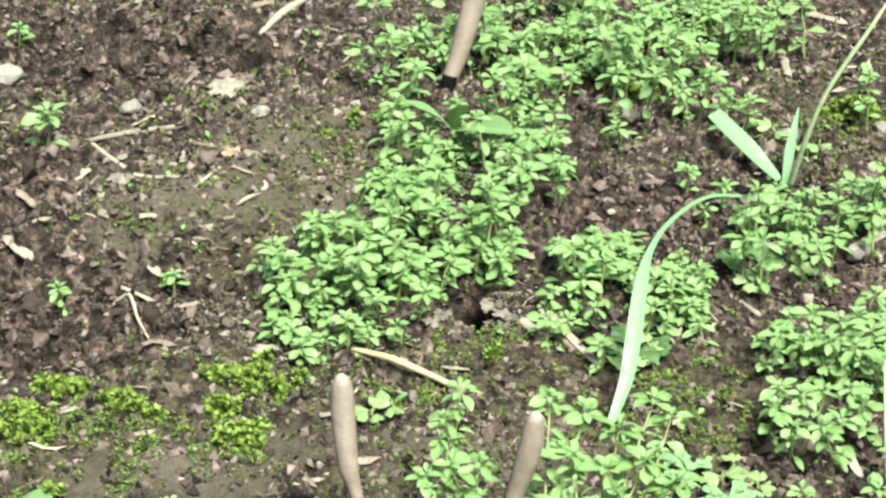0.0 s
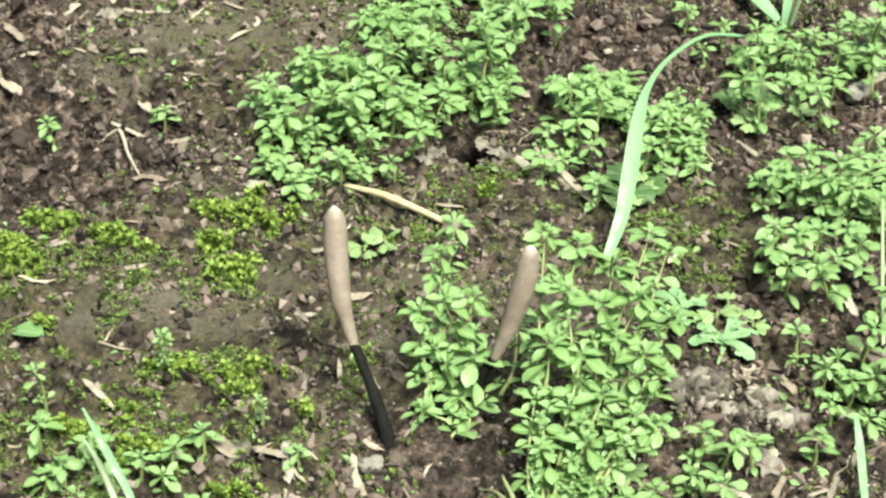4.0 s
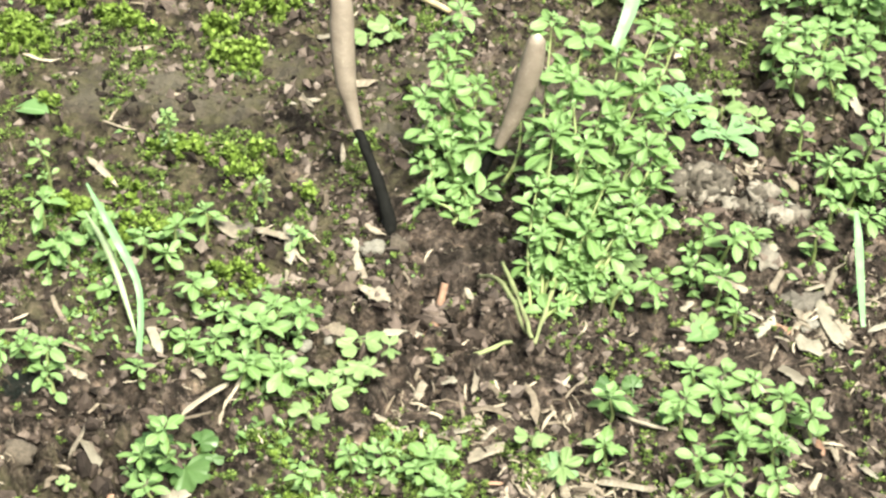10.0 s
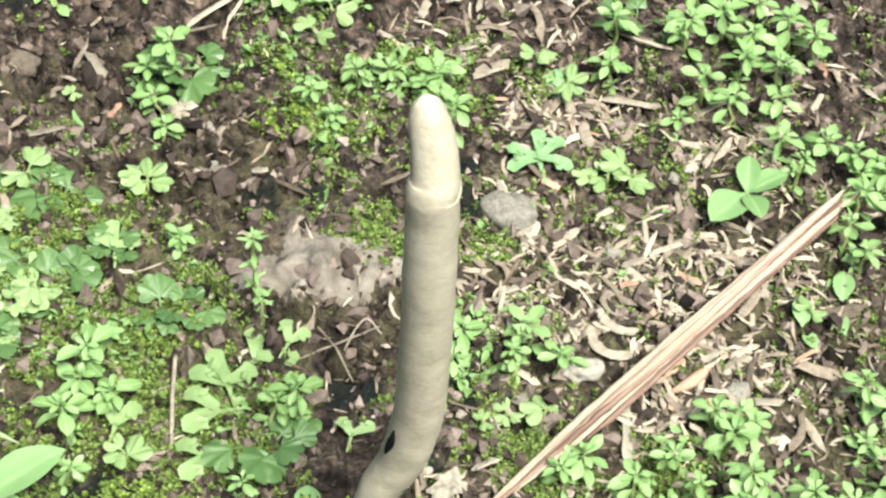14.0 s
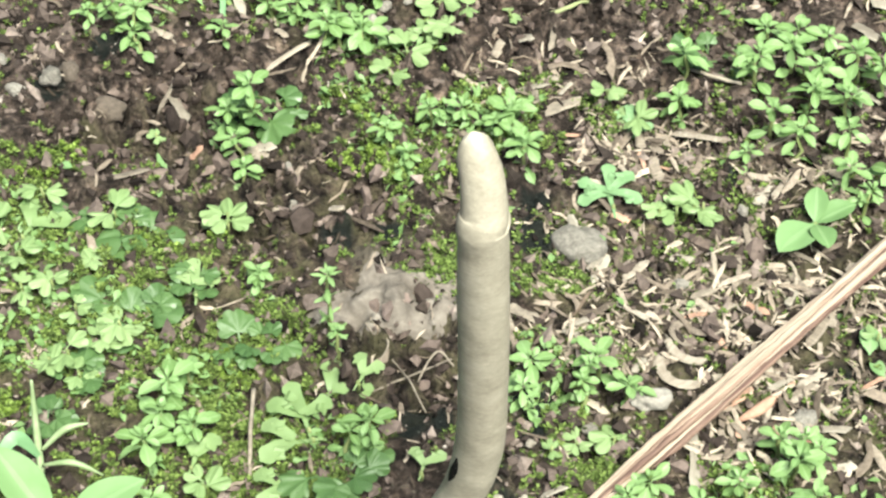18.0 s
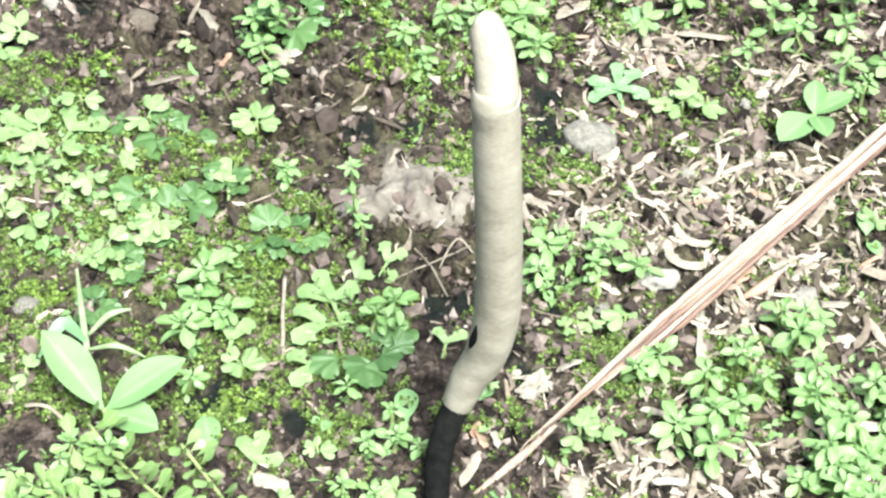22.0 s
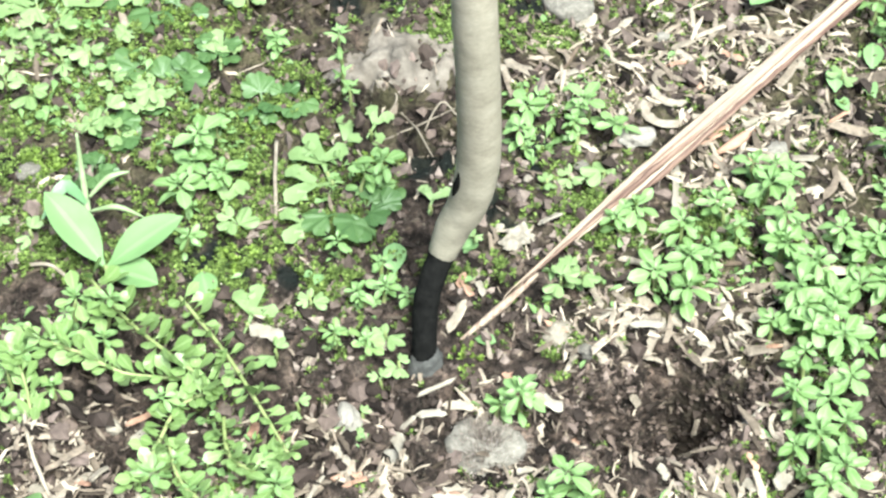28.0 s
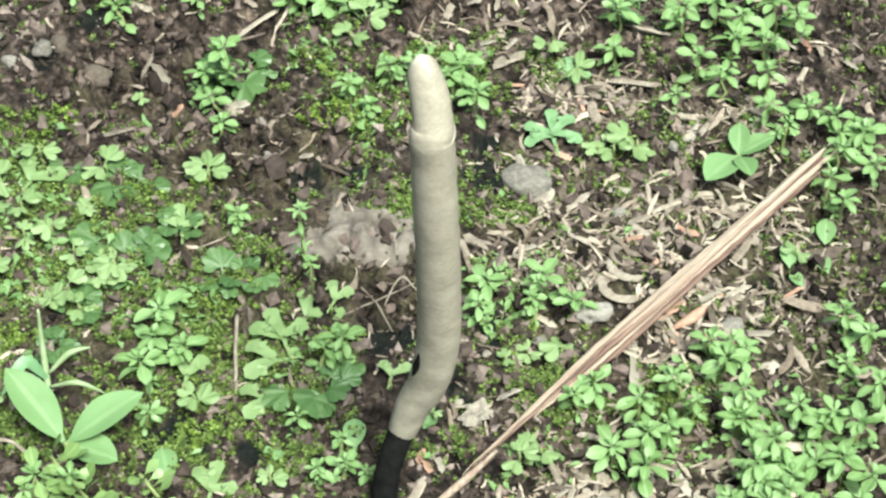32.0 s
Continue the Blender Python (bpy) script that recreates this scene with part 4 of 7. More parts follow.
def branching_herb(base, tips, leaf, label="bushy pale green herb with many leafy yellow-green stems"):
    """Stems that fan out from one foot to tips (x, y, z), leafy but for their bare lower part."""
    z0, rows = ground_z(*base), []
    o = Vector((base[0], base[1], z0))
    herb = root("bushy_herb", *o, label, "plant", "bushy herbs")
    for k, t in enumerate(tips):
        e = Vector(t) - o
        foot = Vector((rng.normal(0, 0.12) + 0.2 * e.x, rng.normal(0, 0.1) + 0.15 * e.y, 0))
        foot.z = ground_z(o.x + foot.x, o.y + foot.y) - z0 - 0.1
        mid = foot.lerp(e, 0.5) + Vector((rng.normal(0, 0.3), rng.normal(0.05, 0.04) * e.length, rng.normal(-0.02, 0.03) * e.length))
        path = smooth_path([foot, mid, e], [1, 1, 1], 4)[0]
        if k % 2:
            path = path[3:]
        n = len(path)
        part("stem", tube(path, [0.065 - 0.045 * i / (n - 1) for i in range(n)], 6), M_STEM, herb, "yellow-green fleshy stem")
        rows += leafy(path, leaf * rng.uniform(0.85, 1.2), LEAVES, 0.16, 0.75)
    put_leaves(herb, rows)
    return herb


def thicket(spots, h, leaf, label="dense thicket of pale green small-leaved herbs"):
    """Herbs that nobody could count, joined: leaves in one mesh, stems in another material."""
    leaves, V, F, base = [], [], [], 0
    for x, y in spots:
        k = h * rng.uniform(0.55, 1.3)
        path, rows = herb_parts(k, leaf * rng.uniform(0.85, 1.15), LEAVES, 0.35)
        at = Vector((x - path[-1].x, y - path[-1].y, 0))
        at.z = ground_z(at.x, at.y)
        go = Matrix.Translation(at * CM)
        leaves += [(me, go @ m) for _, me, m in rows]
        bm = tube([p + at for p in path], STEM_R, 5)
        bm.verts.index_update()
        V += [v.co[:] for v in bm.verts]
        F += [[base + v.index for v in f.verts] for f in bm.faces if len(f.verts) == 4]
        base += len(bm.verts)
        bm.free()
    ob = tagged(new("herb_thicket", joined("herb_thicket", leaves, M_UNDER)), label, "herbs", kind="stuff")
    child("stems", fast_mesh("stems", np.array(V), np.array(F), M_STEM), ob)
    return ob


def fan_leaf(lobes, depth, material, name="leaf"):
    """A flat leaf, one unit long, that widens from its stalk into rounded lobes."""
    V, F, nt, nr = [], [], 30, 5
    spread = 1.25 if lobes < 4 else 1.9
    for i in range(nt + 1):
        a = -spread + 2 * spread * i / nt
        lobe = abs(math.cos(0.5 * math.pi * lobes * (i / nt * 2 - 1) + (0 if lobes % 2 else 0.5 * math.pi)))
        r = (1 - depth * (1 - lobe ** (0.7 if lobes < 6 else 0.42))) * (1 - 0.35 * (abs(a) / spread) ** 3)
        for k in range(nr + 1):
            q = k / nr
            d = 0.04 + (r - 0.04) * q
            V.append((math.sin(a) * d * 0.75, 0.15 + math.cos(a) * d * 0.8, 0.1 * q - 0.14 * q * q + 0.05 * math.sin(6 * a + 2 * q + lobes) * q + 0.03 * math.sin(13 * a) * q * q))
    for i in range(nt):
        for k in range(nr):
            a = i * (nr + 1) + k
            F.append((a, a + 1, a + nr + 2, a + nr + 1))
    b = len(V)
    V += [(-0.03, -0.15, -0.08), (0.03, -0.15, -0.08), (0.03, 0.2, 0.02), (-0.03, 0.2, 0.02)]
    F.append((b, b + 1, b + 2, b + 3))
    return fast_mesh(name, np.array(V) * CM, np.array(F), material)


FANS = [fan_leaf(2, 0.4, M_LOBED), fan_leaf(3, 0.45, M_LOBED), fan_leaf(2, 0.55, M_LOBED), fan_leaf(3, 0.3, M_LOBED), fan_leaf(5, 0.5, M_LOBED)]
THALLI = [fan_leaf(4, 0.13, M_THALLUS, "lobe"), fan_leaf(6, 0.16, M_THALLUS, "lobe"), fan_leaf(3, 0.18, M_THALLUS, "lobe")]


def lobed_seedling(x, y, size):
    z = ground_z(x, y)
    plant = root("lobed_seedling", x, y, z, "light green seedling with rounded lobed leaves lying near soil", "plant", "lobed seedlings on the soil")
    az = rng.uniform(0, 6.28)
    n = int(rng.integers(2, 4))
    for k in range(n):
        child("leaf", FANS[rng.integers(4)], plant, leaf_pose((0, 0, rng.uniform(0.2, 0.6)), az + 6.28 * k / n + rng.normal(0, 0.35), rng.uniform(-0.1, 0.3), size * rng.uniform(0.6, 0.9), rng.normal(0, 0.15)))
    part("stem", tube([(0, 0, -0.1), (0.02, 0.02, 0.25), (0, 0, 0.5)], [0.04, 0.035, 0.03], 5), M_STEM, plant)
    return plant


def liverwort(x, y, r):
    """Broad scalloped lobes that overlap round a middle, r wide."""
    r *= 1.3
    plant = root("liverwort", x, y, ground_z(x, y), "dark green flat scalloped liverwort spread over soil", "liverwort", "liverwort patches")
    n, a0 = 8, rng.uniform(0, 6.28)
    for k in range(n):
        a, d = a0 + 2.4 * k + rng.normal(0, 0.4), r * rng.uniform(0.0, 0.55)
        child("lobe", THALLI[rng.integers(3)], plant, leaf_pose((d * math.cos(a) * 1.25, d * math.sin(a) * 0.8, 0.1 + 0.03 * k), a - 1.57 + rng.normal(0, 0.7), rng.uniform(-0.1, 0.4), r * rng.uniform(0.35, 0.75), rng.normal(0, 0.25)))
    return plant


THICKETS = [(5.4, 57.1, 3.0, 2.5), (10.2, 58.8, 2.5, 2.2), (4.3, 48.5, 2.4, 2.6), (2.3, 44.3, 2.0, 1.5), (-0.4, 39.5, 2.4, 2.0), (3.8, 40.6, 1.5, 1.3),
    (8.4, 40.3, 1.6, 1.2), (10.5, 38.2, 1.4, 1.2), (15.8, 43.4, 2.6, 1.3), (14.6, 35.0, 2.2, 2.2), (13.1, 58.9, 3.0, 2.0), (16.2, 59.0, 2.0, 2.0),
    (8.0, 55.1, 2.0, 2.0)]
flat = []
for k in range(6):
    me = leaf_mesh("leaf", 1.0, rng.uniform(0.4, 0.55), M_UNDER, rng.uniform(0.55, 0.66), rng.uniform(0.1, 0.4), rng.uniform(-0.4, -0.1), 0.12, 4)
    v = np.empty(len(me.vertices) * 3, np.float32)
    me.vertices.foreach_get("co", v)
    flat.append((v.reshape(-1, 3) / CM, np.array([f.vertices[:] for f in me.polygons])))


fans = []
for k in range(4):
    me = FANS[k]
    v = np.empty(len(me.vertices) * 3, np.float32)
    me.vertices.foreach_get("co", v)
    fans.append((v.reshape(-1, 3) / CM, np.array([f.vertices[:] for f in me.polygons])))
GREENS = [(-10.0, 10.4, 1.6, 1.2), (-7.4, 7.5, 2.0, 1.4), (-5.2, 6.6, 1.2, 1.0), (-2.3, 5.1, 1.4, 0.8), (-2.7, 15.1, 1.6, 0.8), (-0.4, 12.6, 1.2, 0.8),
    (7.0, 2.5, 1.8, 1.0), (8.4, 0.4, 1.2, 1.4), (-4.1, -1.6, 1.6, 1.2), (-8.3, 0.4, 1.2, 0.8), (-1.2, 0.4, 1.0, 0.5), (3.0, 2.0, 0.9, 0.6),
    (0.8, 14.6, 2.2, 1.0), (-0.5, 17.1, 0.9, 0.7), (-7.1, 18.8, 1.6, 1.2), (-3.8, 19.6, 2.2, 1.2), (-6.7, 22.0, 1.4, 1.2), (7.3, 21.3, 1.0, 0.8),
    (9.6, 21.8, 1.2, 1.0), (8.7, 3.9, 2.0, 1.2), (2.8, 7.1, 1.0, 0.8), (13.6, 26.7, 1.2, 1.4), (11.0, 25.0, 1.0, 1.0)]
x, y = places(4800, GREENS, clump=2.0)
s = rng.uniform(0.14, 0.4, len(x))
scatter("ground_leaves", fans, x, y, s[:, None] * np.ones((1, 3)), 0.35, 0.3, M_UNDER, "tiny rounded seed leaves scattered over damp soil", "leaves")
x, y = places(80000, GREENS, floor=0.025, clump=1.6, bare=0.97)
s = rng.uniform(0.18, 0.36, len(x))
scatter("ground_sprouts", flat, x, y, s[:, None] * np.ones((1, 3)), 0.4, 0.5, M_UNDER, "minute pale green sprouts between moss and litter", "sprouts")


# thicket far
thicket([(0.3, 55.6), (-0.2, 54.0), (1.8, 54.1), (0.9, 53.3), (2.5, 56.1), (1.9, 52.8), (5.2, 54.7), (6.3, 55.2), (5.5, 52.7), (6.8, 52.2), (7.8, 54.2), (7.8, 51.3), (9.3, 55.3), (10.3, 55.8), (11.5, 56.4), (10.5, 53.8), (9.7, 52.3), (10.9, 49.9), (11.6, 51.8), (6.0, 50.3), (4.8, 50.7), (7.0, 48.9), (5.3, 48.4), (9.5, 50.4), (12.1, 50.9), (13.2, 50.9), (14.9, 56.5), (16.8, 56.8), (14.6, 50.0), (14.8, 57.0), (15.3, 56.0), (9.4, 53.2), (10.1, 51.8), (11.9, 52.8), (13.7, 50.0), (13.3, 56.4), (12.4, 54.8), (13.3, 54.4), (12.0, 56.9), (9.4, 56.9), (8.0, 56.6), (7.1, 55.7), (11.0, 54.3), (4.6, 56.2), (15.9, 55.5), (17.8, 57.1), (19.3, 51.1), (17.9, 42.4)], 2.3, 0.74)
# thicket middle
thicket([(1.1, 48.8), (2.0, 49.7), (1.5, 46.6), (0.9, 45.8), (2.1, 44.5), (2.3, 46.2), (3.9, 45.0), (4.6, 47.5), (5.1, 44.6), (6.2, 46.3), (6.8, 46.7), (5.9, 45.0), (6.9, 44.2), (4.4, 43.4), (5.6, 43.0), (5.1, 41.8), (0.1, 41.8), (1.1, 41.8), (1.8, 42.2), (0.9, 40.6), (2.4, 41.4), (3.6, 41.8), (4.1, 40.7), (2.6, 43.0)], 2.3, 0.74)
# thicket near
for x, y in [(-1.0, 41.0), (-0.4, 40.0), (0.7, 40.0), (0.1, 39.2), (-1.6, 40.3), (-2.8, 38.5), (-2.3, 37.8), (-1.5, 38.2), (-0.8, 38.5), (-0.1, 37.9), (1.1, 39.3), (1.4, 38.2)]:
    sprig(x, y, 1.5, 0.74)
# thicket edge
thicket([(2.8, 40.7), (3.5, 40.0), (4.3, 40.4), (5.0, 39.7), (3.9, 39.6), (2.9, 39.3)], 1.6, 0.72)
# clump by blade
for x, y in [(8.3, 39.7), (8.9, 40.4), (7.7, 39.3), (6.9, 39.0), (7.2, 37.9), (7.9, 38.3), (9.6, 38.0), (10.5, 38.0), (11.1, 38.3)]:
    sprig(x, y, 1.4, 0.74)
# clump far side
thicket([(13.6, 42.2), (13.1, 41.0), (14.5, 42.6), (15.0, 41.8), (15.8, 43.0), (16.4, 42.2), (17.2, 43.4), (18.0, 43.0), (17.4, 41.1), (16.1, 40.7), (15.1, 40.3), (14.3, 40.3), (12.8, 39.6), (13.3, 39.2), (15.2, 38.9)], 1.5, 0.7)
# clump side
for x, y in [(16.5, 36.4), (15.8, 35.4), (15.1, 34.8), (14.3, 35.4), (13.6, 35.4), (13.0, 34.1), (13.9, 33.8), (14.5, 33.5), (15.2, 33.2), (15.9, 34.1), (16.0, 32.9), (12.7, 32.0), (13.2, 31.1), (13.9, 31.4), (14.6, 31.1), (15.0, 30.9), (12.3, 30.6), (12.5, 29.2), (13.4, 29.2), (14.1, 29.7)]:
    sprig(x, y, 1.6, 0.68)
# herbs of the far bank
for x, y, h, s in [(9.3, 22.7, 0.9, 0.62), (10.0, 22.0, 1.0, 0.62), (8.9, 21.4, 0.7, 0.57), (9.6, 20.8, 0.8, 0.61), (10.5, 22.4, 1.0, 0.62), (12.4, 22.7, 0.9, 0.59), (9.9, 19.9, 0.6, 0.52), (7.7, 20.3, 0.8, 0.52), (7.0, 20.4, 0.7, 0.48), (13.2, 25.8, 1.3, 0.62), (13.8, 25.3, 1.2, 0.62), (14.4, 25.3, 1.3, 0.62), (14.9, 25.3, 1.4, 0.62), (13.6, 26.3, 1.6, 0.62), (14.5, 26.4, 1.6, 0.62), (13.0, 24.1, 0.8, 0.60), (14.8, 24.0, 0.9, 0.62), (13.9, 23.6, 0.8, 0.60), (12.5, 27.1, 1.2, 0.53), (15.4, 27.9, 1.6, 0.62), (8.6, 18.0, 0.5, 0.55), (9.3, 17.5, 0.5, 0.62)]:
    sprig(x, y, h, s)
# herbs of the far bank
for x, y, h, s in [(10.0, 17.3, 0.5, 0.54)]:
    sprig(x, y, h, s)
# herbs beside the moss
for x, y, h, s in [(-6.7, 22.1, 1.0, 0.62), (-7.4, 21.4, 0.8, 0.61), (-6.1, 21.3, 0.8, 0.61), (-6.2, 20.0, 0.6, 0.52), (-7.8, 21.3, 0.7, 0.57), (-7.3, 17.5, 0.6, 0.58), (-4.0, 20.1, 0.7, 0.59), (-3.2, 19.4, 0.8, 0.62), (-2.7, 18.8, 0.7, 0.58), (-3.3, 18.3, 0.6, 0.54), (-1.9, 19.2, 1.1, 0.62), (-1.2, 18.8, 1.1, 0.62), (-1.7, 17.4, 0.8, 0.61), (-2.2, 17.1, 0.7, 0.57), (-4.0, 18.4, 0.6, 0.50), (-4.6, 21.9, 0.8, 0.57), (-3.9, 22.8, 0.8, 0.49), (-4.8, 21.3, 0.7, 0.48), (-5.4, 21.7, 0.8, 0.49), (-1.4, 17.2, 0.7, 0.61), (-5.1, 17.3, 0.5, 0.46), (-1.4, 22.3, 0.7, 0.41)]:
    sprig(x, y, h, s)
# herbs beside the moss
for x, y, h, s in [(-8.2, 22.9, 1.0, 0.62)]:
    sprig(x, y, h, s)
# lobed seedlings of the far bank
for x, y, s in [(9.0, 19.6, 0.80), (7.3, 22.3, 0.90), (6.8, 21.3, 0.74), (6.2, 20.3, 0.66), (0.3, 18.7, 0.85), (0.5, 17.3, 0.83), (-0.1, 17.2, 0.69), (1.0, 18.1, 0.56)]:
    lobed_seedling(x, y, s)
# herbs round the burrow
for x, y, h, s in [(-0.2, 37.7, 1.2, 0.62), (0.5, 36.4, 1.2, 0.62), (1.3, 37.8, 1.2, 0.62), (2.0, 36.8, 1.2, 0.62), (1.1, 35.8, 0.8, 0.62), (0.2, 35.1, 0.8, 0.62), (2.8, 38.3, 1.2, 0.62), (3.7, 37.7, 1.4, 0.62), (4.5, 38.9, 1.2, 0.62), (1.8, 39.3, 1.2, 0.62), (-0.5, 35.7, 1.2, 0.62), (-1.2, 35.2, 0.9, 0.62), (-2.3, 36.0, 0.9, 0.62), (-2.7, 37.1, 1.2, 0.62), (-1.9, 34.6, 0.6, 0.62), (6.6, 36.3, 1.2, 0.62), (7.5, 34.4, 0.8, 0.62), (5.9, 35.9, 1.0, 0.62), (10.2, 38.5, 1.2, 0.62), (10.7, 37.0, 1.2, 0.62), (9.4, 36.6, 1.2, 0.62)]:
    sprig(x, y, h, s)
# single plants
for x, y in [(-6.4, 40.0), (-10.3, 39.9), (11.7, 45.6), (9.4, 48.5), (-14.4, 58.8)]:
    sprig(x, y, 1.0, 0.60)
# single tall
for x, y in [(-11.7, 48.3)]:
    sprig(x, y, 1.6, 0.95)
# thicket near low
for x, y in [(2.0, 38.4), (0.3, 37.4), (-0.6, 38.1), (-1.5, 37.4), (-2.8, 38.0), (-2.4, 36.7), (-1.1, 36.1), (-0.4, 36.1), (0.3, 36.1), (-2.9, 36.4), (-1.8, 35.4)]:
    sprig(x, y, 0.7, 0.59)
# clump by blade low
for x, y in [(10.2, 37.5), (10.7, 37.2), (9.7, 36.5), (7.5, 35.2), (7.5, 36.5), (6.2, 37.5), (6.8, 37.8), (10.9, 36.2)]:
    sprig(x, y, 0.7, 0.59)
# lobed far
for i, (x, y) in enumerate([(0.3, 31.8), (0.9, 32.0), (10.5, 28.5), (10.9, 29.0), (11.5, 28.2), (16.7, 48.5), (15.6, 49.8), (17.2, 48.9), (9.1, 35.0), (8.4, 34.4), (13.3, 39.7), (12.9, 39.0), (14.8, 39.4)]):
    lobed_seedling(x, y, 0.90)
# herbs of the bed
for x, y, h, s in [(-5.3, 6.0, 0.8, 0.62), (-5.7, 4.7, 0.8, 0.62), (-4.7, 5.1, 0.8, 0.56), (-5.0, 6.6, 0.8, 0.50), (-5.4, 5.4, 0.8, 0.56), (-3.6, 9.1, 0.6, 0.40), (-1.0, 5.0, 0.8, 0.59), (-1.4, 4.8, 0.8, 0.41), (2.4, 13.1, 0.8, 0.54), (2.0, 14.2, 0.8, 0.62), (2.4, 6.8, 0.8, 0.62), (2.2, 6.0, 0.8, 0.42), (3.8, 6.9, 0.8, 0.57), (4.5, 6.3, 0.8, 0.49), (3.5, 6.4, 0.8, 0.35), (4.8, 3.8, 0.8, 0.55), (4.3, 3.4, 0.8, 0.41), (7.9, 4.3, 0.8, 0.62), (7.6, 4.9, 0.8, 0.49), (8.4, 4.7, 0.8, 0.49), (5.9, 2.3, 0.8, 0.62), (5.8, 3.2, 0.8, 0.55)]:
    sprig(x, y, h, s)
# herbs of the bed
for x, y, h, s in [(6.4, 2.6, 0.8, 0.54), (6.6, 3.7, 0.8, 0.48), (5.1, 2.0, 0.8, 0.62), (5.8, 1.5, 0.8, 0.60), (8.1, 2.7, 0.8, 0.62), (8.5, 2.1, 0.8, 0.61), (8.8, 1.5, 0.8, 0.54), (8.1, 1.0, 0.8, 0.60), (7.1, 3.1, 0.8, 0.41), (-2.0, 3.1, 0.7, 0.41), (-1.5, 1.6, 0.5, 0.40), (-0.9, 1.7, 0.5, 0.40), (-0.4, 1.3, 0.5, 0.33), (-5.4, 3.3, 0.5, 0.41), (-1.0, 2.4, 0.4, 0.33)]:
    sprig(x, y, h, s)
# herbs of the front
for x, y, h, s in [(-2.0, 0.4, 0.5, 0.37), (-1.3, 0.2, 0.4, 0.40), (2.0, -1.4, 0.9, 0.62), (1.6, -1.4, 0.5, 0.39), (2.9, -3.5, 1.2, 0.62), (2.5, -3.8, 0.8, 0.51), (3.3, -3.8, 0.8, 0.44), (2.6, -4.2, 0.6, 0.51), (8.1, 2.6, 1.0, 0.62), (8.7, 2.0, 1.0, 0.55), (8.2, 1.3, 1.0, 0.62), (9.0, 1.1, 1.0, 0.62), (9.0, -0.0, 1.0, 0.61), (8.4, 0.4, 1.0, 0.54), (7.8, -1.3, 1.0, 0.46), (8.5, -1.6, 1.0, 0.60), (8.8, -2.1, 1.0, 0.59), (8.2, -2.4, 1.0, 0.59), (7.7, -2.6, 1.0, 0.46), (8.6, -3.3, 1.0, 0.58), (8.2, -3.8, 1.0, 0.51), (8.1, 3.2, 1.0, 0.49)]:
    sprig(x, y, h, s, SPOONS if x < 0 else None)
# herbs of the front
for x, y, h, s in [(9.4, 3.0, 1.0, 0.56), (8.2, -0.2, 1.0, 0.54), (9.0, -1.1, 1.0, 0.53), (-5.7, -3.0, 0.6, 0.62), (-5.3, -2.6, 0.6, 0.52), (-4.9, -3.3, 0.5, 0.52), (-4.1, -3.7, 0.6, 0.57), (-3.1, -3.5, 0.9, 0.62), (-3.4, -2.7, 0.7, 0.45), (-3.7, -4.0, 0.6, 0.51), (-5.6, -1.3, 0.6, 0.46), (-9.1, -0.3, 0.8, 0.61), (-9.2, -1.1, 0.6, 0.54), (-8.7, -0.1, 0.8, 0.54), (-7.9, 0.4, 0.7, 0.58), (-7.0, 0.3, 0.9, 0.57), (-7.7, 1.3, 1.0, 0.62), (-6.9, 1.1, 1.1, 0.54), (-8.1, -0.6, 0.5, 0.47), (5.7, -4.1, 0.4, 0.38), (5.1, -4.0, 0.4, 0.32)]:
    sprig(x, y, h, s, SPOONS if x < 0 else None)
# herbs past the stick
for x, y, h, s in [(10.2, 2.8, 0.9, 0.61), (10.8, 2.5, 0.9, 0.61), (10.2, 1.5, 0.9, 0.62), (10.8, 1.1, 0.9, 0.60), (9.6, 1.5, 0.9, 0.57), (10.4, 0.4, 0.9, 0.59), (11.3, 3.4, 0.9, 0.58), (8.8, 0.5, 0.9, 0.56), (8.3, 0.9, 0.9, 0.52), (9.3, 0.3, 0.9, 0.56), (9.9, 2.5, 0.9, 0.54), (11.5, 5.4, 0.6, 0.49), (10.8, 4.5, 0.6, 0.44), (8.9, 1.6, 0.6, 0.46), (7.6, 0.7, 0.6, 0.49), (11.6, 12.1, 0.9, 0.62), (12.3, 11.7, 0.9, 0.62), (12.4, 10.5, 0.8, 0.60), (11.6, 11.0, 0.7, 0.56)]:
    sprig(x, y, h, s)
# herbs at the back of the bed
for x, y, h, s in [(6.4, 16.6, 0.9, 0.61), (6.1, 14.9, 0.9, 0.52), (8.1, 16.1, 0.9, 0.62), (9.0, 16.7, 0.9, 0.62), (9.7, 16.1, 0.9, 0.62), (10.6, 16.5, 0.9, 0.61), (9.4, 15.2, 0.9, 0.62), (10.1, 13.8, 0.9, 0.62), (8.3, 14.4, 0.9, 0.59), (9.0, 14.0, 0.9, 0.62), (11.2, 16.0, 0.9, 0.61), (10.2, 15.0, 0.9, 0.60), (7.7, 13.5, 0.5, 0.44), (11.0, 12.5, 0.9, 0.62), (10.0, 12.7, 0.9, 0.51), (11.7, 11.7, 0.9, 0.62), (11.2, 10.1, 0.9, 0.56), (11.4, 9.2, 0.9, 0.49), (10.4, 12.0, 0.9, 0.43), (10.9, 5.8, 0.9, 0.53), (8.1, 4.9, 0.9, 0.45), (-2.5, 17.1, 0.9, 0.62)]:
    sprig(x, y, h, s)
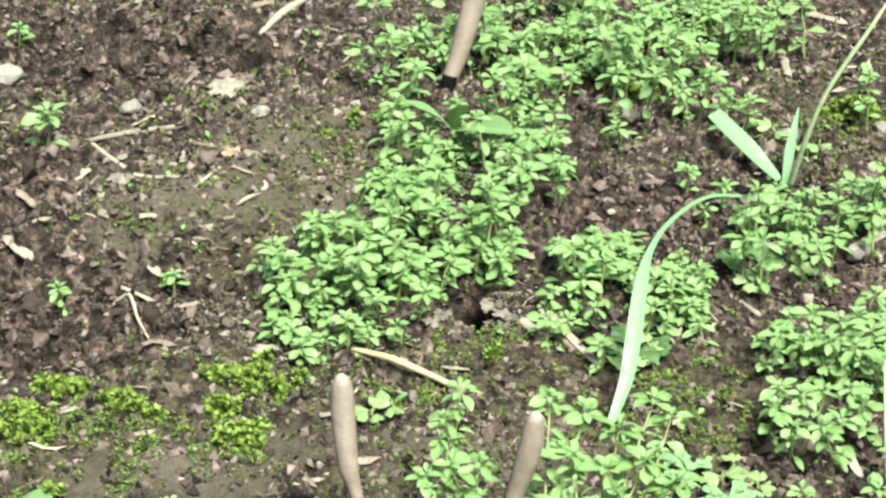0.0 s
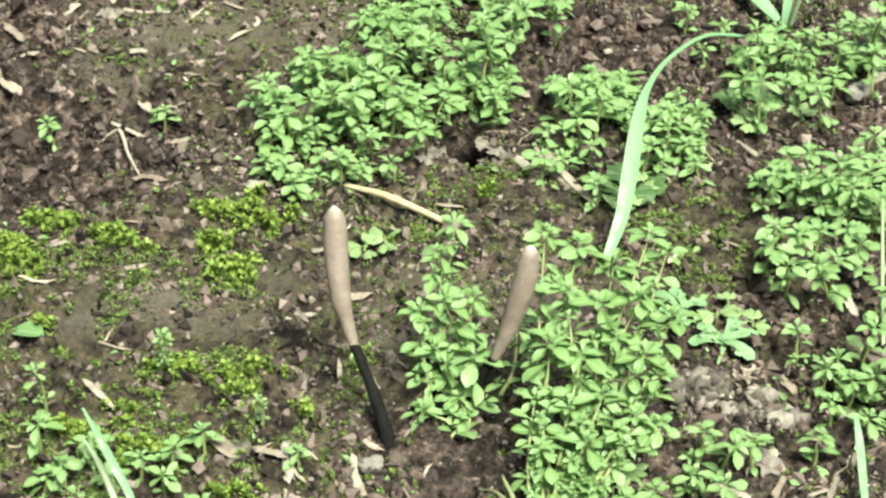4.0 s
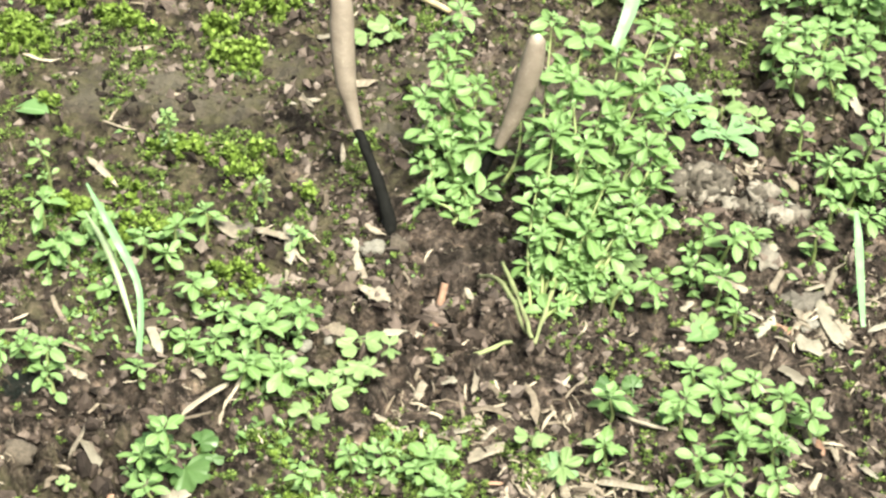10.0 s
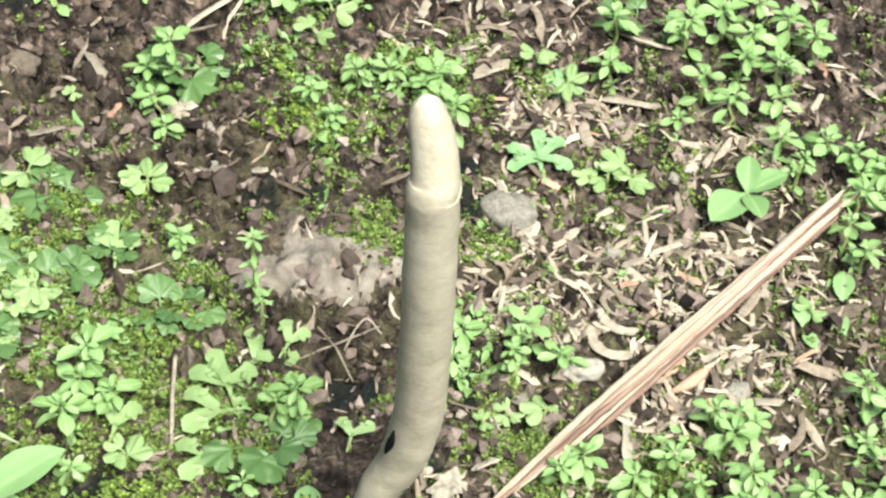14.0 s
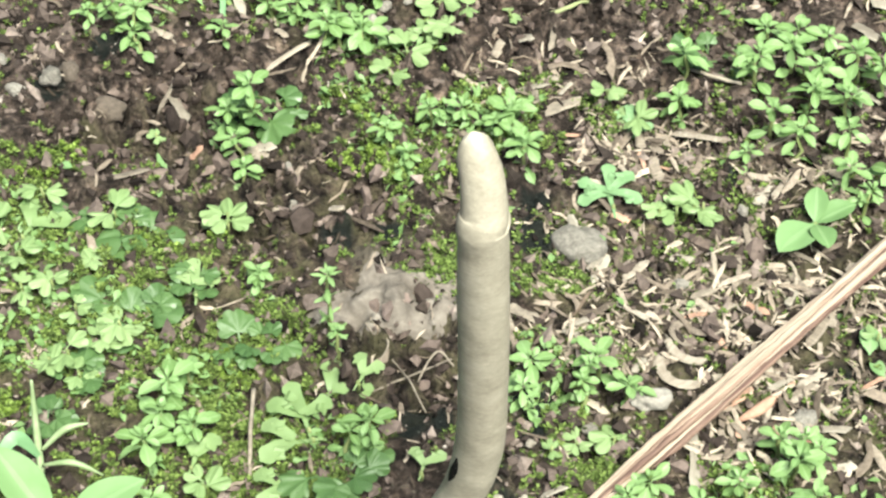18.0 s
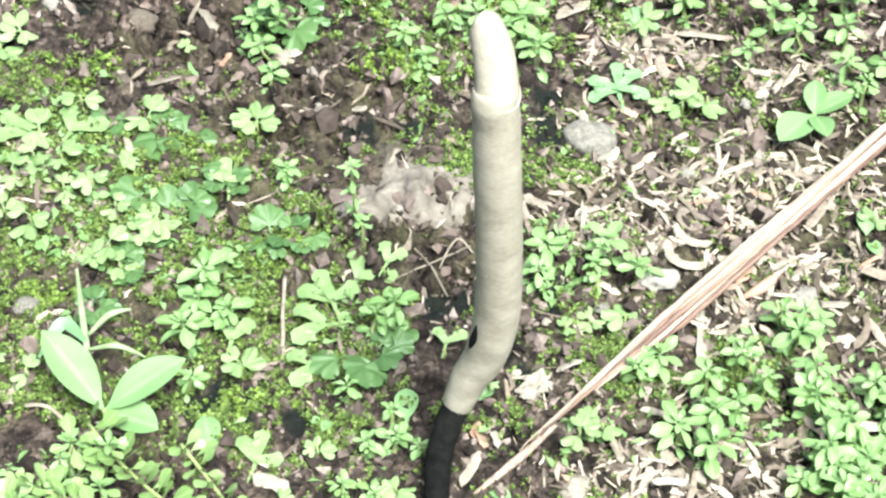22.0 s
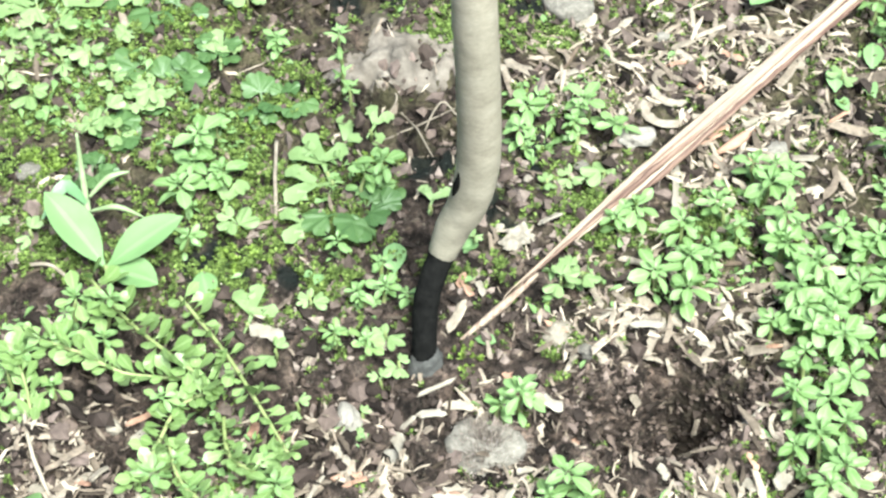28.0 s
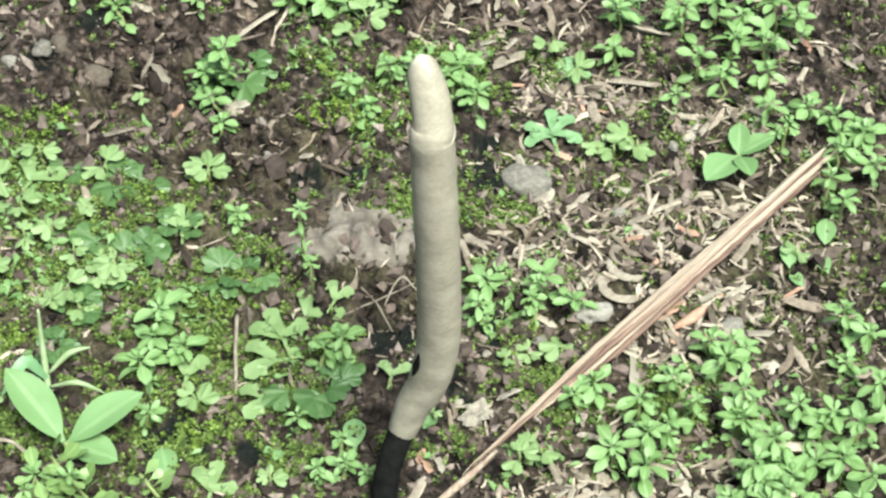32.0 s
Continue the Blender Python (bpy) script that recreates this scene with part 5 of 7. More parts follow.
# herbs at the back of the bed
for x, y, h, s in [(-1.6, 16.9, 0.9, 0.60), (-2.2, 18.5, 0.9, 0.62), (-3.3, 18.1, 0.5, 0.47), (-4.2, 14.5, 1.3, 0.62), (-4.7, 14.1, 1.0, 0.51), (-4.5, 13.4, 0.8, 0.58), (-4.2, 12.4, 0.5, 0.43), (0.1, 14.5, 0.6, 0.51), (2.1, 14.4, 0.7, 0.58), (2.3, 13.4, 0.6, 0.54), (1.7, 13.9, 0.6, 0.43), (0.9, 14.5, 0.5, 0.44), (-0.9, 13.6, 0.6, 0.50), (-0.4, 13.0, 0.5, 0.43), (-3.6, 9.2, 0.5, 0.41), (-7.3, 17.0, 0.5, 0.54), (-7.9, 17.7, 0.5, 0.47), (-8.5, 17.7, 0.5, 0.47)]:
    sprig(x, y, h, s)
# lobed seedlings of the bed
for x, y, s in [(-9.7, 10.7, 0.84), (-8.8, 11.6, 0.85), (-10.6, 14.0, 0.88), (-11.1, 13.6, 0.88), (-9.0, 9.6, 0.75), (-9.7, 9.8, 0.69), (-10.1, 9.2, 0.69), (-8.2, 8.9, 0.68), (-7.4, 9.7, 0.62), (-7.6, 7.0, 0.73), (-6.9, 7.4, 0.73), (-8.0, 6.9, 0.66), (-4.5, 11.2, 0.76), (-4.4, 3.8, 0.76)]:
    lobed_seedling(x, y, s)
# lobed seedlings of the bed
for x, y, s in [(6.3, 11.7, 0.84), (5.5, 11.6, 0.63), (4.2, 5.4, 0.77), (3.4, 5.3, 0.58), (2.8, 4.6, 0.50), (3.0, 1.9, 0.67), (3.5, 2.1, 0.61), (1.1, 3.2, 0.43), (-8.9, 8.9, 0.61), (-9.5, 7.7, 0.80), (-10.1, 7.9, 0.61), (-9.8, 3.9, 0.51), (-9.0, 3.4, 0.51), (-7.6, 8.3, 0.54), (-2.6, 1.6, 0.55), (-7.3, 6.5, 0.59)]:
    lobed_seedling(x, y, s)
# lobed seedlings at the back
for x, y, s in [(0.3, 18.5, 0.92), (0.1, 17.3, 0.83), (-0.5, 16.7, 0.83), (-0.9, 15.7, 0.81), (5.9, 11.7, 0.71), (6.5, 11.7, 0.71), (5.1, 14.4, 0.87), (4.4, 15.1, 0.81), (-4.5, 11.1, 0.77), (-6.6, 7.9, 0.86), (-7.1, 11.2, 0.90), (-4.9, 11.7, 0.52), (10.1, 8.0, 0.62), (2.1, 18.7, 0.57), (-6.4, 13.7, 0.40)]:
    lobed_seedling(x, y, s)
# lobed seedlings of the front
for x, y, s in [(-3.3, 0.2, 0.61), (-0.9, 0.4, 0.61), (-0.6, -0.3, 0.48), (-1.0, -0.6, 0.49), (3.2, 2.1, 0.69), (-1.7, -1.5, 0.55), (-1.4, -1.2, 0.42), (-2.8, -1.0, 0.42), (-8.3, -0.3, 0.44)]:
    lobed_seedling(x, y, s)
# liverworts of the bed
for x, y, s in [(-7.3, 11.1, 1.05), (-6.5, 8.4, 1.01), (-3.5, 7.5, 0.85), (-5.0, 9.3, 0.61), (-1.4, 4.1, 0.94), (-3.9, 14.5, 0.87), (-7.7, 5.4, 0.58), (-7.3, 6.7, 0.59)]:
    liverwort(x, y, s)
# liverworts at the back
for x, y, s in [(7.3, 17.1, 0.91), (-4.0, 14.2, 0.80), (-6.4, 10.7, 0.77)]:
    liverwort(x, y, s)
# liverworts under the far clumps
for x, y, s in [(8.8, 35.1, 1.09), (13.5, 40.4, 1.27)]:
    liverwort(x, y, s)
branching_herb((2.72, 23.29), [(2.76, 27.95, 3.86), (2.31, 27.28, 3.37), (1.80, 26.07, 2.33), (2.49, 26.26, 2.51), (3.26, 26.32, 2.59), (2.22, 25.38, 1.53), (3.32, 25.07, 1.52), (4.45, 25.67, 2.07), (2.93, 24.36, 0.71), (1.90, 23.97, 0.60)], 0.7)
branching_herb((4.72, 19.11), [(5.16, 27.01, 4.33), (6.06, 26.56, 4.13), (6.94, 25.94, 4.06), (7.94, 26.65, 4.52), (8.39, 26.26, 4.25), (5.64, 25.31, 3.73), (6.54, 24.90, 3.51), (7.60, 25.09, 3.59), (8.41, 24.62, 3.33), (6.97, 24.11, 3.00), (5.19, 23.96, 2.87), (6.01, 23.77, 2.68), (7.61, 23.56, 2.90), (7.98, 23.08, 2.54), (4.75, 22.77, 2.02), (5.63, 22.57, 1.92), (6.50, 22.72, 2.22), (7.29, 22.14, 1.97), (7.97, 22.09, 1.75), (4.88, 21.49, 1.49), (6.04, 21.57, 1.55), (7.07, 21.55, 1.51)], 0.68)
# low herbs under the thickets
ux, uy = places(3600, THICKETS, y0=24)
for k in range(3):
    thicket(list(zip(ux, uy))[k::3][:95], 0.9, 0.55, "dense low undergrowth of pale green small-leaved herbs")
# wood chips and husks: two ends, width, kind
for row in [(-6.3, 15.6, -5.8, 14.5, 0.30, "p"), (-3.9, 15.7, -2.9, 16.9, 0.18, "b"), (-6.5, 14.9, -6.1, 15.8, 0.12, "b"), (-7.2, 12.2, -6.5, 12.8, 0.28, "b"), (-7.1, 17.7, -6.4, 17.2, 0.25, "b"), (-5.5, 12.8, -5.2, 13.1, 0.14, "r"), (-3.5, 11.4, -3.4, 11.8, 0.17, "b"), (-2.2, 11.7, -1.8, 11.3, 0.19, "b"), (-4.3, 13.5, -3.5, 13.5, 0.33, "p")]:
    wood_chip(*row)
for row in [(2.2, 15.7, 3.0, 15.8, 0.22, "p"), (3.0, 16.1, 3.3, 16.0, 0.20, "c"), (3.3, 15.5, 3.6, 15.9, 0.14, "p"), (2.9, 14.8, 3.8, 15.3, 0.37, "b"), (2.6, 15.5, 2.7, 15.1, 0.25, "b"), (1.7, 17.0, 1.9, 17.6, 0.24, "c"), (2.3, 17.4, 2.7, 17.4, 0.35, "p"), (3.2, 17.7, 3.1, 17.0, 0.16, "b"), (5.1, 14.6, 5.2, 13.6, 0.23, "c"), (5.4, 13.8, 5.7, 13.5, 0.23, "c"), (5.4, 13.4, 5.6, 12.8, 0.25, "c"), (6.0, 14.2, 7.2, 13.9, 0.25, "c"), (9.0, 14.5, 7.8, 13.6, 0.23, "b"), (3.4, 11.5, 3.6, 11.0, 0.20, "p"), (4.4, 11.6, 4.8, 11.4, 0.20, "r"), (3.8, 10.0, 4.2, 10.4, 0.22, "p"), (3.9, 9.6, 4.3, 10.4, 0.18, "p"), (4.6, 9.7, 5.2, 10.3, 0.20, "c")]:
    wood_chip(*row)
for row in [(5.7, 10.4, 6.2, 10.3, 0.26, "p"), (7.3, 10.6, 7.2, 9.8, 0.15, "c"), (6.7, 10.6, 6.7, 9.9, 0.13, "b"), (7.0, 9.5, 7.5, 10.1, 0.16, "c"), (7.5, 11.5, 7.6, 10.8, 0.17, "c"), (3.0, 14.0, 3.7, 14.1, 0.13, "r"), (8.2, 12.3, 8.7, 13.0, 0.19, "c"), (0.8, 14.2, 1.2, 13.6, 0.19, "c")]:
    wood_chip(*row)
for row in [(1.9, 8.7, 2.7, 8.5, 0.23, "b"), (3.2, 8.2, 3.8, 8.6, 0.20, "p"), (3.5, 8.2, 3.4, 7.6, 0.27, "c"), (5.4, 7.9, 6.1, 7.3, 0.23, "u"), (5.0, 7.5, 5.8, 6.5, 0.26, "u"), (5.7, 8.8, 5.6, 7.9, 0.23, "u"), (6.5, 6.2, 7.3, 6.8, 0.30, "r"), (7.6, 6.7, 8.2, 7.2, 0.19, "p"), (8.6, 7.9, 9.1, 8.6, 0.21, "c"), (8.3, 6.9, 8.9, 7.3, 0.19, "c"), (9.2, 8.4, 9.0, 9.1, 0.27, "c"), (5.9, 5.6, 5.8, 4.1, 0.29, "p"), (6.9, 5.4, 6.9, 5.8, 0.22, "r"), (4.4, 2.8, 5.3, 2.6, 0.16, "c"), (8.4, 5.7, 9.3, 5.8, 0.20, "p"), (8.9, 4.8, 9.3, 4.9, 0.20, "p"), (6.7, 3.4, 7.2, 3.8, 0.21, "c"), (3.6, 6.4, 4.1, 6.1, 0.22, "b")]:
    wood_chip(*row)
for row in [(2.6, 3.6, 3.1, 3.8, 0.20, "p"), (0.7, 2.0, 0.9, 2.3, 0.18, "r"), (1.0, 2.0, 1.2, 2.4, 0.18, "c"), (2.9, 2.4, 3.4, 2.6, 0.23, "p"), (7.6, 5.2, 8.0, 5.4, 0.19, "p"), (8.1, 6.6, 8.7, 7.0, 0.16, "c"), (6.8, 5.8, 7.1, 5.2, 0.21, "c"), (7.6, 7.5, 7.7, 7.2, 0.23, "b"), (6.0, 8.3, 6.8, 8.2, 0.18, "u"), (4.4, 9.0, 5.1, 8.6, 0.18, "c")]:
    wood_chip(*row)
for row in [(-3.9, 1.0, -3.1, 0.6, 0.31, "p"), (-7.4, -2.9, -7.0, -2.6, 0.20, "p"), (-7.0, -3.3, -6.7, -2.6, 0.19, "c"), (-9.4, -2.3, -9.1, -2.0, 0.24, "p"), (-9.3, -2.9, -8.9, -2.7, 0.19, "p"), (-7.9, -1.0, -7.3, -1.5, 0.10, "b"), (-7.2, -2.2, -7.2, -1.9, 0.12, "r"), (-5.5, -1.9, -5.1, -1.8, 0.20, "p"), (-1.4, 0.3, -0.6, 0.3, 0.18, "c"), (-2.7, 0.0, -2.4, 0.3, 0.20, "c"), (-0.7, -1.5, -0.4, -2.2, 0.29, "p"), (-0.6, -1.5, -0.2, -1.3, 0.13, "p"), (-1.9, -3.8, -1.2, -3.5, 0.15, "p"), (-2.4, -3.6, -2.1, -3.7, 0.16, "c"), (-4.7, -3.0, -4.8, -3.2, 0.16, "b"), (-8.4, -2.9, -8.0, -3.0, 0.24, "p"), (-7.6, -2.8, -7.7, -3.3, 0.19, "c"), (-9.5, 0.6, -8.9, 0.7, 0.16, "p")]:
    wood_chip(*row)
for row in [(-4.2, -3.5, -3.8, -3.0, 0.11, "c"), (-4.4, -3.7, -4.1, -3.2, 0.11, "c"), (-4.9, -3.3, -4.2, -3.6, 0.11, "c")]:
    wood_chip(*row)
for row in [(0.8, 2.2, 1.0, 1.6, 0.25, "r"), (1.1, 2.2, 1.3, 1.7, 0.17, "p"), (0.5, 0.8, 0.9, 1.5, 0.21, "b"), (1.3, 0.8, 1.4, 0.1, 0.12, "c"), (3.7, 1.0, 4.2, 1.4, 0.29, "p"), (4.7, 0.2, 5.1, 0.9, 0.33, "c"), (5.3, 0.5, 5.5, 0.1, 0.20, "c"), (5.6, -0.4, 6.4, -0.6, 0.23, "c"), (4.7, 1.6, 5.1, 1.7, 0.25, "b"), (7.0, 0.3, 7.7, 0.3, 0.29, "c"), (5.5, 0.9, 5.9, 1.4, 0.33, "c"), (6.5, 1.7, 6.8, 1.1, 0.25, "p"), (7.2, 1.1, 7.8, 1.3, 0.21, "b"), (3.8, 0.1, 3.9, -0.2, 0.20, "c"), (4.9, -2.6, 5.1, -2.9, 0.17, "p"), (6.1, -3.2, 5.9, -2.7, 0.16, "c"), (6.8, -2.3, 7.0, -2.7, 0.14, "r"), (7.3, -3.3, 7.7, -2.6, 0.31, "p")]:
    wood_chip(*row)
for row in [(6.6, -3.0, 7.1, -3.3, 0.27, "p"), (1.5, -3.5, 1.9, -3.0, 0.22, "c"), (-0.2, -1.3, 0.4, -1.3, 0.21, "p"), (-0.2, -0.9, 0.6, -0.4, 0.11, "p"), (-0.2, -2.1, 0.1, -1.6, 0.17, "c"), (2.4, -1.0, 2.9, -1.3, 0.32, "p"), (3.1, -1.7, 3.3, -1.9, 0.16, "r"), (6.6, 0.1, 7.1, -0.1, 0.20, "c"), (4.1, 0.5, 4.4, 0.2, 0.16, "c"), (5.1, 1.3, 5.3, 1.0, 0.25, "c"), (6.0, 0.1, 6.4, 0.5, 0.16, "c"), (6.6, -0.2, 6.9, -0.3, 0.18, "c"), (4.4, -0.3, 4.8, -0.4, 0.24, "b"), (7.7, -2.9, 7.4, -2.7, 0.20, "c"), (5.7, -2.9, 6.0, -3.3, 0.12, "c")]:
    wood_chip(*row)
for row in [(-1.6, 21.7, -1.7, 23.2, 0.28, "p"), (-0.0, 22.8, 0.2, 21.6, 0.22, "p"), (0.8, 19.6, 1.9, 19.8, 0.29, "p"), (-5.0, 19.1, -4.7, 18.3, 0.26, "p"), (-3.7, 23.1, -3.0, 22.5, 0.40, "b"), (-2.6, 22.8, -1.7, 22.4, 0.28, "c"), (-7.3, 25.1, -6.4, 24.2, 0.20, "b"), (-7.2, 17.6, -6.6, 17.2, 0.24, "b"), (2.4, 18.0, 2.6, 17.5, 0.28, "p"), (0.2, 20.9, 1.0, 20.3, 0.23, "c"), (0.4, 21.2, 0.2, 21.9, 0.20, "c"), (-3.8, 17.5, -3.5, 17.3, 0.18, "b"), (-1.7, 20.8, -1.7, 21.4, 0.10, "b")]:
    wood_chip(*row)
for row in [(12.3, 21.0, 12.6, 19.3, 0.45, "p"), (11.4, 19.4, 12.2, 19.3, 0.54, "p"), (10.4, 19.5, 11.0, 20.2, 0.25, "p"), (11.0, 18.6, 11.5, 18.0, 0.58, "p"), (9.5, 21.7, 10.4, 21.2, 0.26, "b"), (13.5, 20.0, 14.5, 20.3, 0.22, "p"), (12.8, 24.5, 13.6, 25.2, 0.36, "c"), (13.6, 25.0, 14.3, 25.5, 0.32, "b"), (8.6, 20.4, 8.9, 20.7, 0.20, "p"), (11.9, 25.9, 12.4, 25.6, 0.32, "c"), (12.7, 20.3, 12.9, 19.6, 0.30, "c"), (11.7, 20.7, 11.8, 20.0, 0.34, "c"), (12.0, 21.4, 12.6, 21.7, 0.24, "c"), (10.9, 22.4, 11.4, 23.0, 0.27, "p"), (11.4, 21.9, 11.0, 21.2, 0.22, "c"), (10.3, 20.5, 10.7, 20.2, 0.14, "p"), (13.4, 20.9, 14.1, 21.2, 0.14, "b"), (12.5, 21.3, 12.9, 22.2, 0.18, "b")]:
    wood_chip(*row)
for row in [(-9.0, 47.0, -8.8, 47.5, 0.30, "p"), (-10.5, 46.1, -9.9, 47.2, 0.33, "c"), (-12.4, 44.6, -11.6, 44.2, 0.30, "c"), (-12.6, 42.9, -11.5, 41.6, 0.39, "c"), (-7.8, 56.7, -7.0, 57.8, 0.25, "b"), (-8.8, 49.7, -8.0, 50.3, 0.17, "b"), (-4.5, 58.0, -3.8, 56.8, 0.47, "p"), (-7.9, 43.0, -7.3, 43.5, 0.24, "c"), (-6.2, 48.0, -5.6, 47.9, 0.23, "c")]:
    wood_chip(*row)
for row in [(-8.3, 40.4, -7.1, 39.8, 0.23, "c"), (-6.2, 39.1, -5.5, 39.0, 0.43, "c"), (-7.4, 41.1, -6.9, 40.7, 0.31, "c"), (-9.1, 31.5, -8.6, 31.8, 0.20, "p"), (-3.1, 36.1, -2.6, 35.7, 0.32, "b"), (-1.3, 31.7, -0.8, 31.8, 0.18, "p"), (-2.0, 28.2, -1.1, 28.7, 0.18, "c"), (-1.9, 28.9, -1.3, 28.2, 0.15, "b")]:
    wood_chip(*row)
for row in [(14.0, 40.9, 14.8, 40.5, 0.34, "c"), (6.0, 37.3, 7.4, 34.5, 0.28, "b"), (8.9, 35.2, 9.6, 35.6, 0.22, "p"), (11.3, 32.5, 11.8, 32.4, 0.19, "b"), (14.3, 29.2, 14.6, 28.6, 0.30, "p"), (5.1, 36.8, 5.6, 36.4, 0.32, "p"), (5.1, 41.0, 5.8, 40.5, 0.26, "b"), (12.6, 38.5, 13.1, 37.4, 0.18, "p")]:
    wood_chip(*row)
for row in [(14.4, 46.8, 15.0, 46.8, 0.34, "p"), (13.9, 56.2, 14.1, 54.5, 0.22, "c"), (17.1, 56.2, 17.1, 54.9, 0.32, "p"), (20.6, 56.7, 20.5, 55.3, 0.26, "c"), (19.0, 61.0, 20.5, 60.3, 0.40, "b"), (17.8, 42.1, 18.4, 42.6, 0.35, "p")]:
    wood_chip(*row)
# pebbles
for row in [(-9.2, 15.7, 0.25, "s"), (-8.8, 16.1, 0.26, "d"), (-11.4, 17.3, 0.30, "w"), (-10.5, 16.2, 0.16, "s"), (-10.0, 15.3, 0.24, "p"), (-7.7, 15.0, 0.37, "d"), (-11.1, 10.0, 0.22, "p"), (-3.1, 12.3, 0.15, "s"), (-3.2, 13.1, 0.11, "p"), (-5.5, 13.0, 0.13, "d")]:
    pebble(*row)
for row in [(3.7, 10.7, 0.53, "s"), (5.9, 9.6, 0.20, "p"), (7.5, 11.9, 0.13, "p")]:
    pebble(*row)
for row in [(5.0, 6.3, 0.38, "p"), (3.7, 5.7, 0.15, "s"), (8.3, 6.0, 0.24, "s"), (1.7, 5.0, 0.14, "p"), (2.4, 5.0, 0.10, "w"), (9.1, 6.4, 0.12, "w"), (1.7, 3.7, 0.10, "w")]:
    pebble(*row)
for row in [(-9.3, 5.4, 0.26, "p"), (-5.3, 2.4, 0.08, "w")]:
    pebble(*row)
for row in [(-6.8, -1.4, 0.24, "w"), (-1.7, -1.2, 0.34, "p"), (-0.8, -1.9, 0.21, "s"), (-7.5, -0.7, 0.10, "w"), (-9.4, -1.2, 0.13, "p")]:
    pebble(*row)
for row in [(2.9, 0.8, 0.31, "w"), (2.9, 2.2, 0.13, "p"), (4.3, -0.8, 0.13, "d"), (3.5, 0.1, 0.18, "p"), (0.1, -3.7, 0.14, "p")]:
    pebble(*row)
for row in [(0.6, 22.6, 0.34, "s"), (1.2, 22.6, 0.28, "d"), (-4.6, 22.5, 0.16, "w"), (-1.1, 18.6, 0.17, "s"), (-1.4, 18.2, 0.15, "s"), (-1.0, 17.9, 0.13, "p"), (-3.8, 21.5, 0.18, "d"), (-0.5, 18.7, 0.11, "s")]:
    pebble(*row)
for row in [(11.3, 25.0, 0.21, "s"), (10.9, 25.2, 0.19, "d"), (10.5, 25.5, 0.19, "s"), (10.0, 26.3, 0.17, "p"), (9.6, 25.6, 0.17, "s"), (9.8, 25.3, 0.15, "s"), (11.4, 24.6, 0.17, "d"), (12.1, 24.9, 0.15, "s"), (9.3, 25.9, 0.19, "d"), (11.9, 20.2, 0.24, "s")]:
    pebble(*row)
for row in [(-9.0, 51.1, 0.35, "s"), (-4.0, 50.6, 0.29, "s"), (-9.8, 61.2, 0.42, "s"), (-14.3, 53.8, 0.68, "s"), (-7.5, 47.0, 0.14, "p"), (-11.4, 45.9, 0.25, "d"), (-10.9, 48.8, 0.28, "d"), (-5.8, 47.0, 0.33, "d")]:
    pebble(*row)
for row in [(10.2, 51.2, 0.33, "w"), (18.9, 47.2, 0.20, "w"), (8.9, 44.8, 0.14, "w"), (20.1, 50.8, 0.36, "p"), (14.9, 46.8, 0.17, "w")]:
    pebble(*row)
for row in [(-3.2, 35.2, 0.29, "w"), (-5.8, 38.9, 0.18, "c"), (-4.4, 36.7, 0.22, "d"), (-5.0, 35.2, 0.24, "d")]:
    pebble(*row)
for row in [(17.1, 41.2, 0.45, "s"), (14.5, 37.1, 0.13, "w")]:
    pebble(*row)
# dry scraps
for row in [(8.1, 12.5, 0.39, "w")]:
    dry_scrap(*row)
for row in [(2.1, 3.2, 0.40, "w")]:
    dry_scrap(*row)
for row in [(-3.9, 13.4, 0.32, "p")]:
    dry_scrap(*row)
for row in [(0.7, -3.4, 0.40, "w"), (8.2, -0.4, 0.49, "w"), (3.2, -3.7, 0.19, "p")]:
    dry_scrap(*row)
for row in [(-8.5, -3.5, 0.22, "w"), (-4.3, -0.1, 0.28, "p")]:
    dry_scrap(*row)
for row in [(-0.5, 19.6, 0.44, "p"), (0.7, 20.6, 0.33, "p"), (-3.0, 22.8, 0.40, "b")]:
    dry_scrap(*row)
for row in [(11.0, 22.4, 0.47, "b"), (11.9, 21.1, 0.55, "b"), (13.4, 24.7, 0.47, "b")]:
    dry_scrap(*row)
for row in [(-5.5, 52.6, 0.80, "w"), (-4.5, 61.1, 0.58, "p"), (-5.0, 47.6, 0.42, "r"), (-8.8, 45.9, 0.44, "b")]:
    dry_scrap(*row)
for row in [(-2.8, 35.9, 0.29, "b")]:
    dry_scrap(*row)
for row in [(4.5, 37.9, 0.5, "b"), (3.6, 38.75, 0.8, "b", 0.3), (2.9, 38.2, 0.5, "b", 0.25), (4.3, 38.4, 0.5, "b", 0.25), (4.6, 37.3, 0.35, "b"), (4.5, 36.6, 0.3, "b"), (4.9, 36.9, 0.3, "b"), (2.6, 37.2, 0.36, "b"), (2.2, 36.7, 0.3, "b"), (3.0, 36.2, 0.25, "p"), (15.7, 37.4, 0.25, "b")]:
    dry_scrap(*row)
for row in [(-9.3, 2.9, 0.23, "p")]:
    dry_scrap(*row)

# ---- the stalked fungi ----


def limb(name, points, radii, material, parent, n=8, sides=22, rough=0.015, label=""):
    p, r = smooth_path(points, radii, n)
    bm = tube(p, r, sides)
    for v in bm.verts:
        v.co += Vector(noise.noise_vector(v.co * 260)) * rough * CM + Vector(noise.noise_vector(v.co * 900)) * rough * 0.4 * CM
    return part(name, bm, material, parent, label)


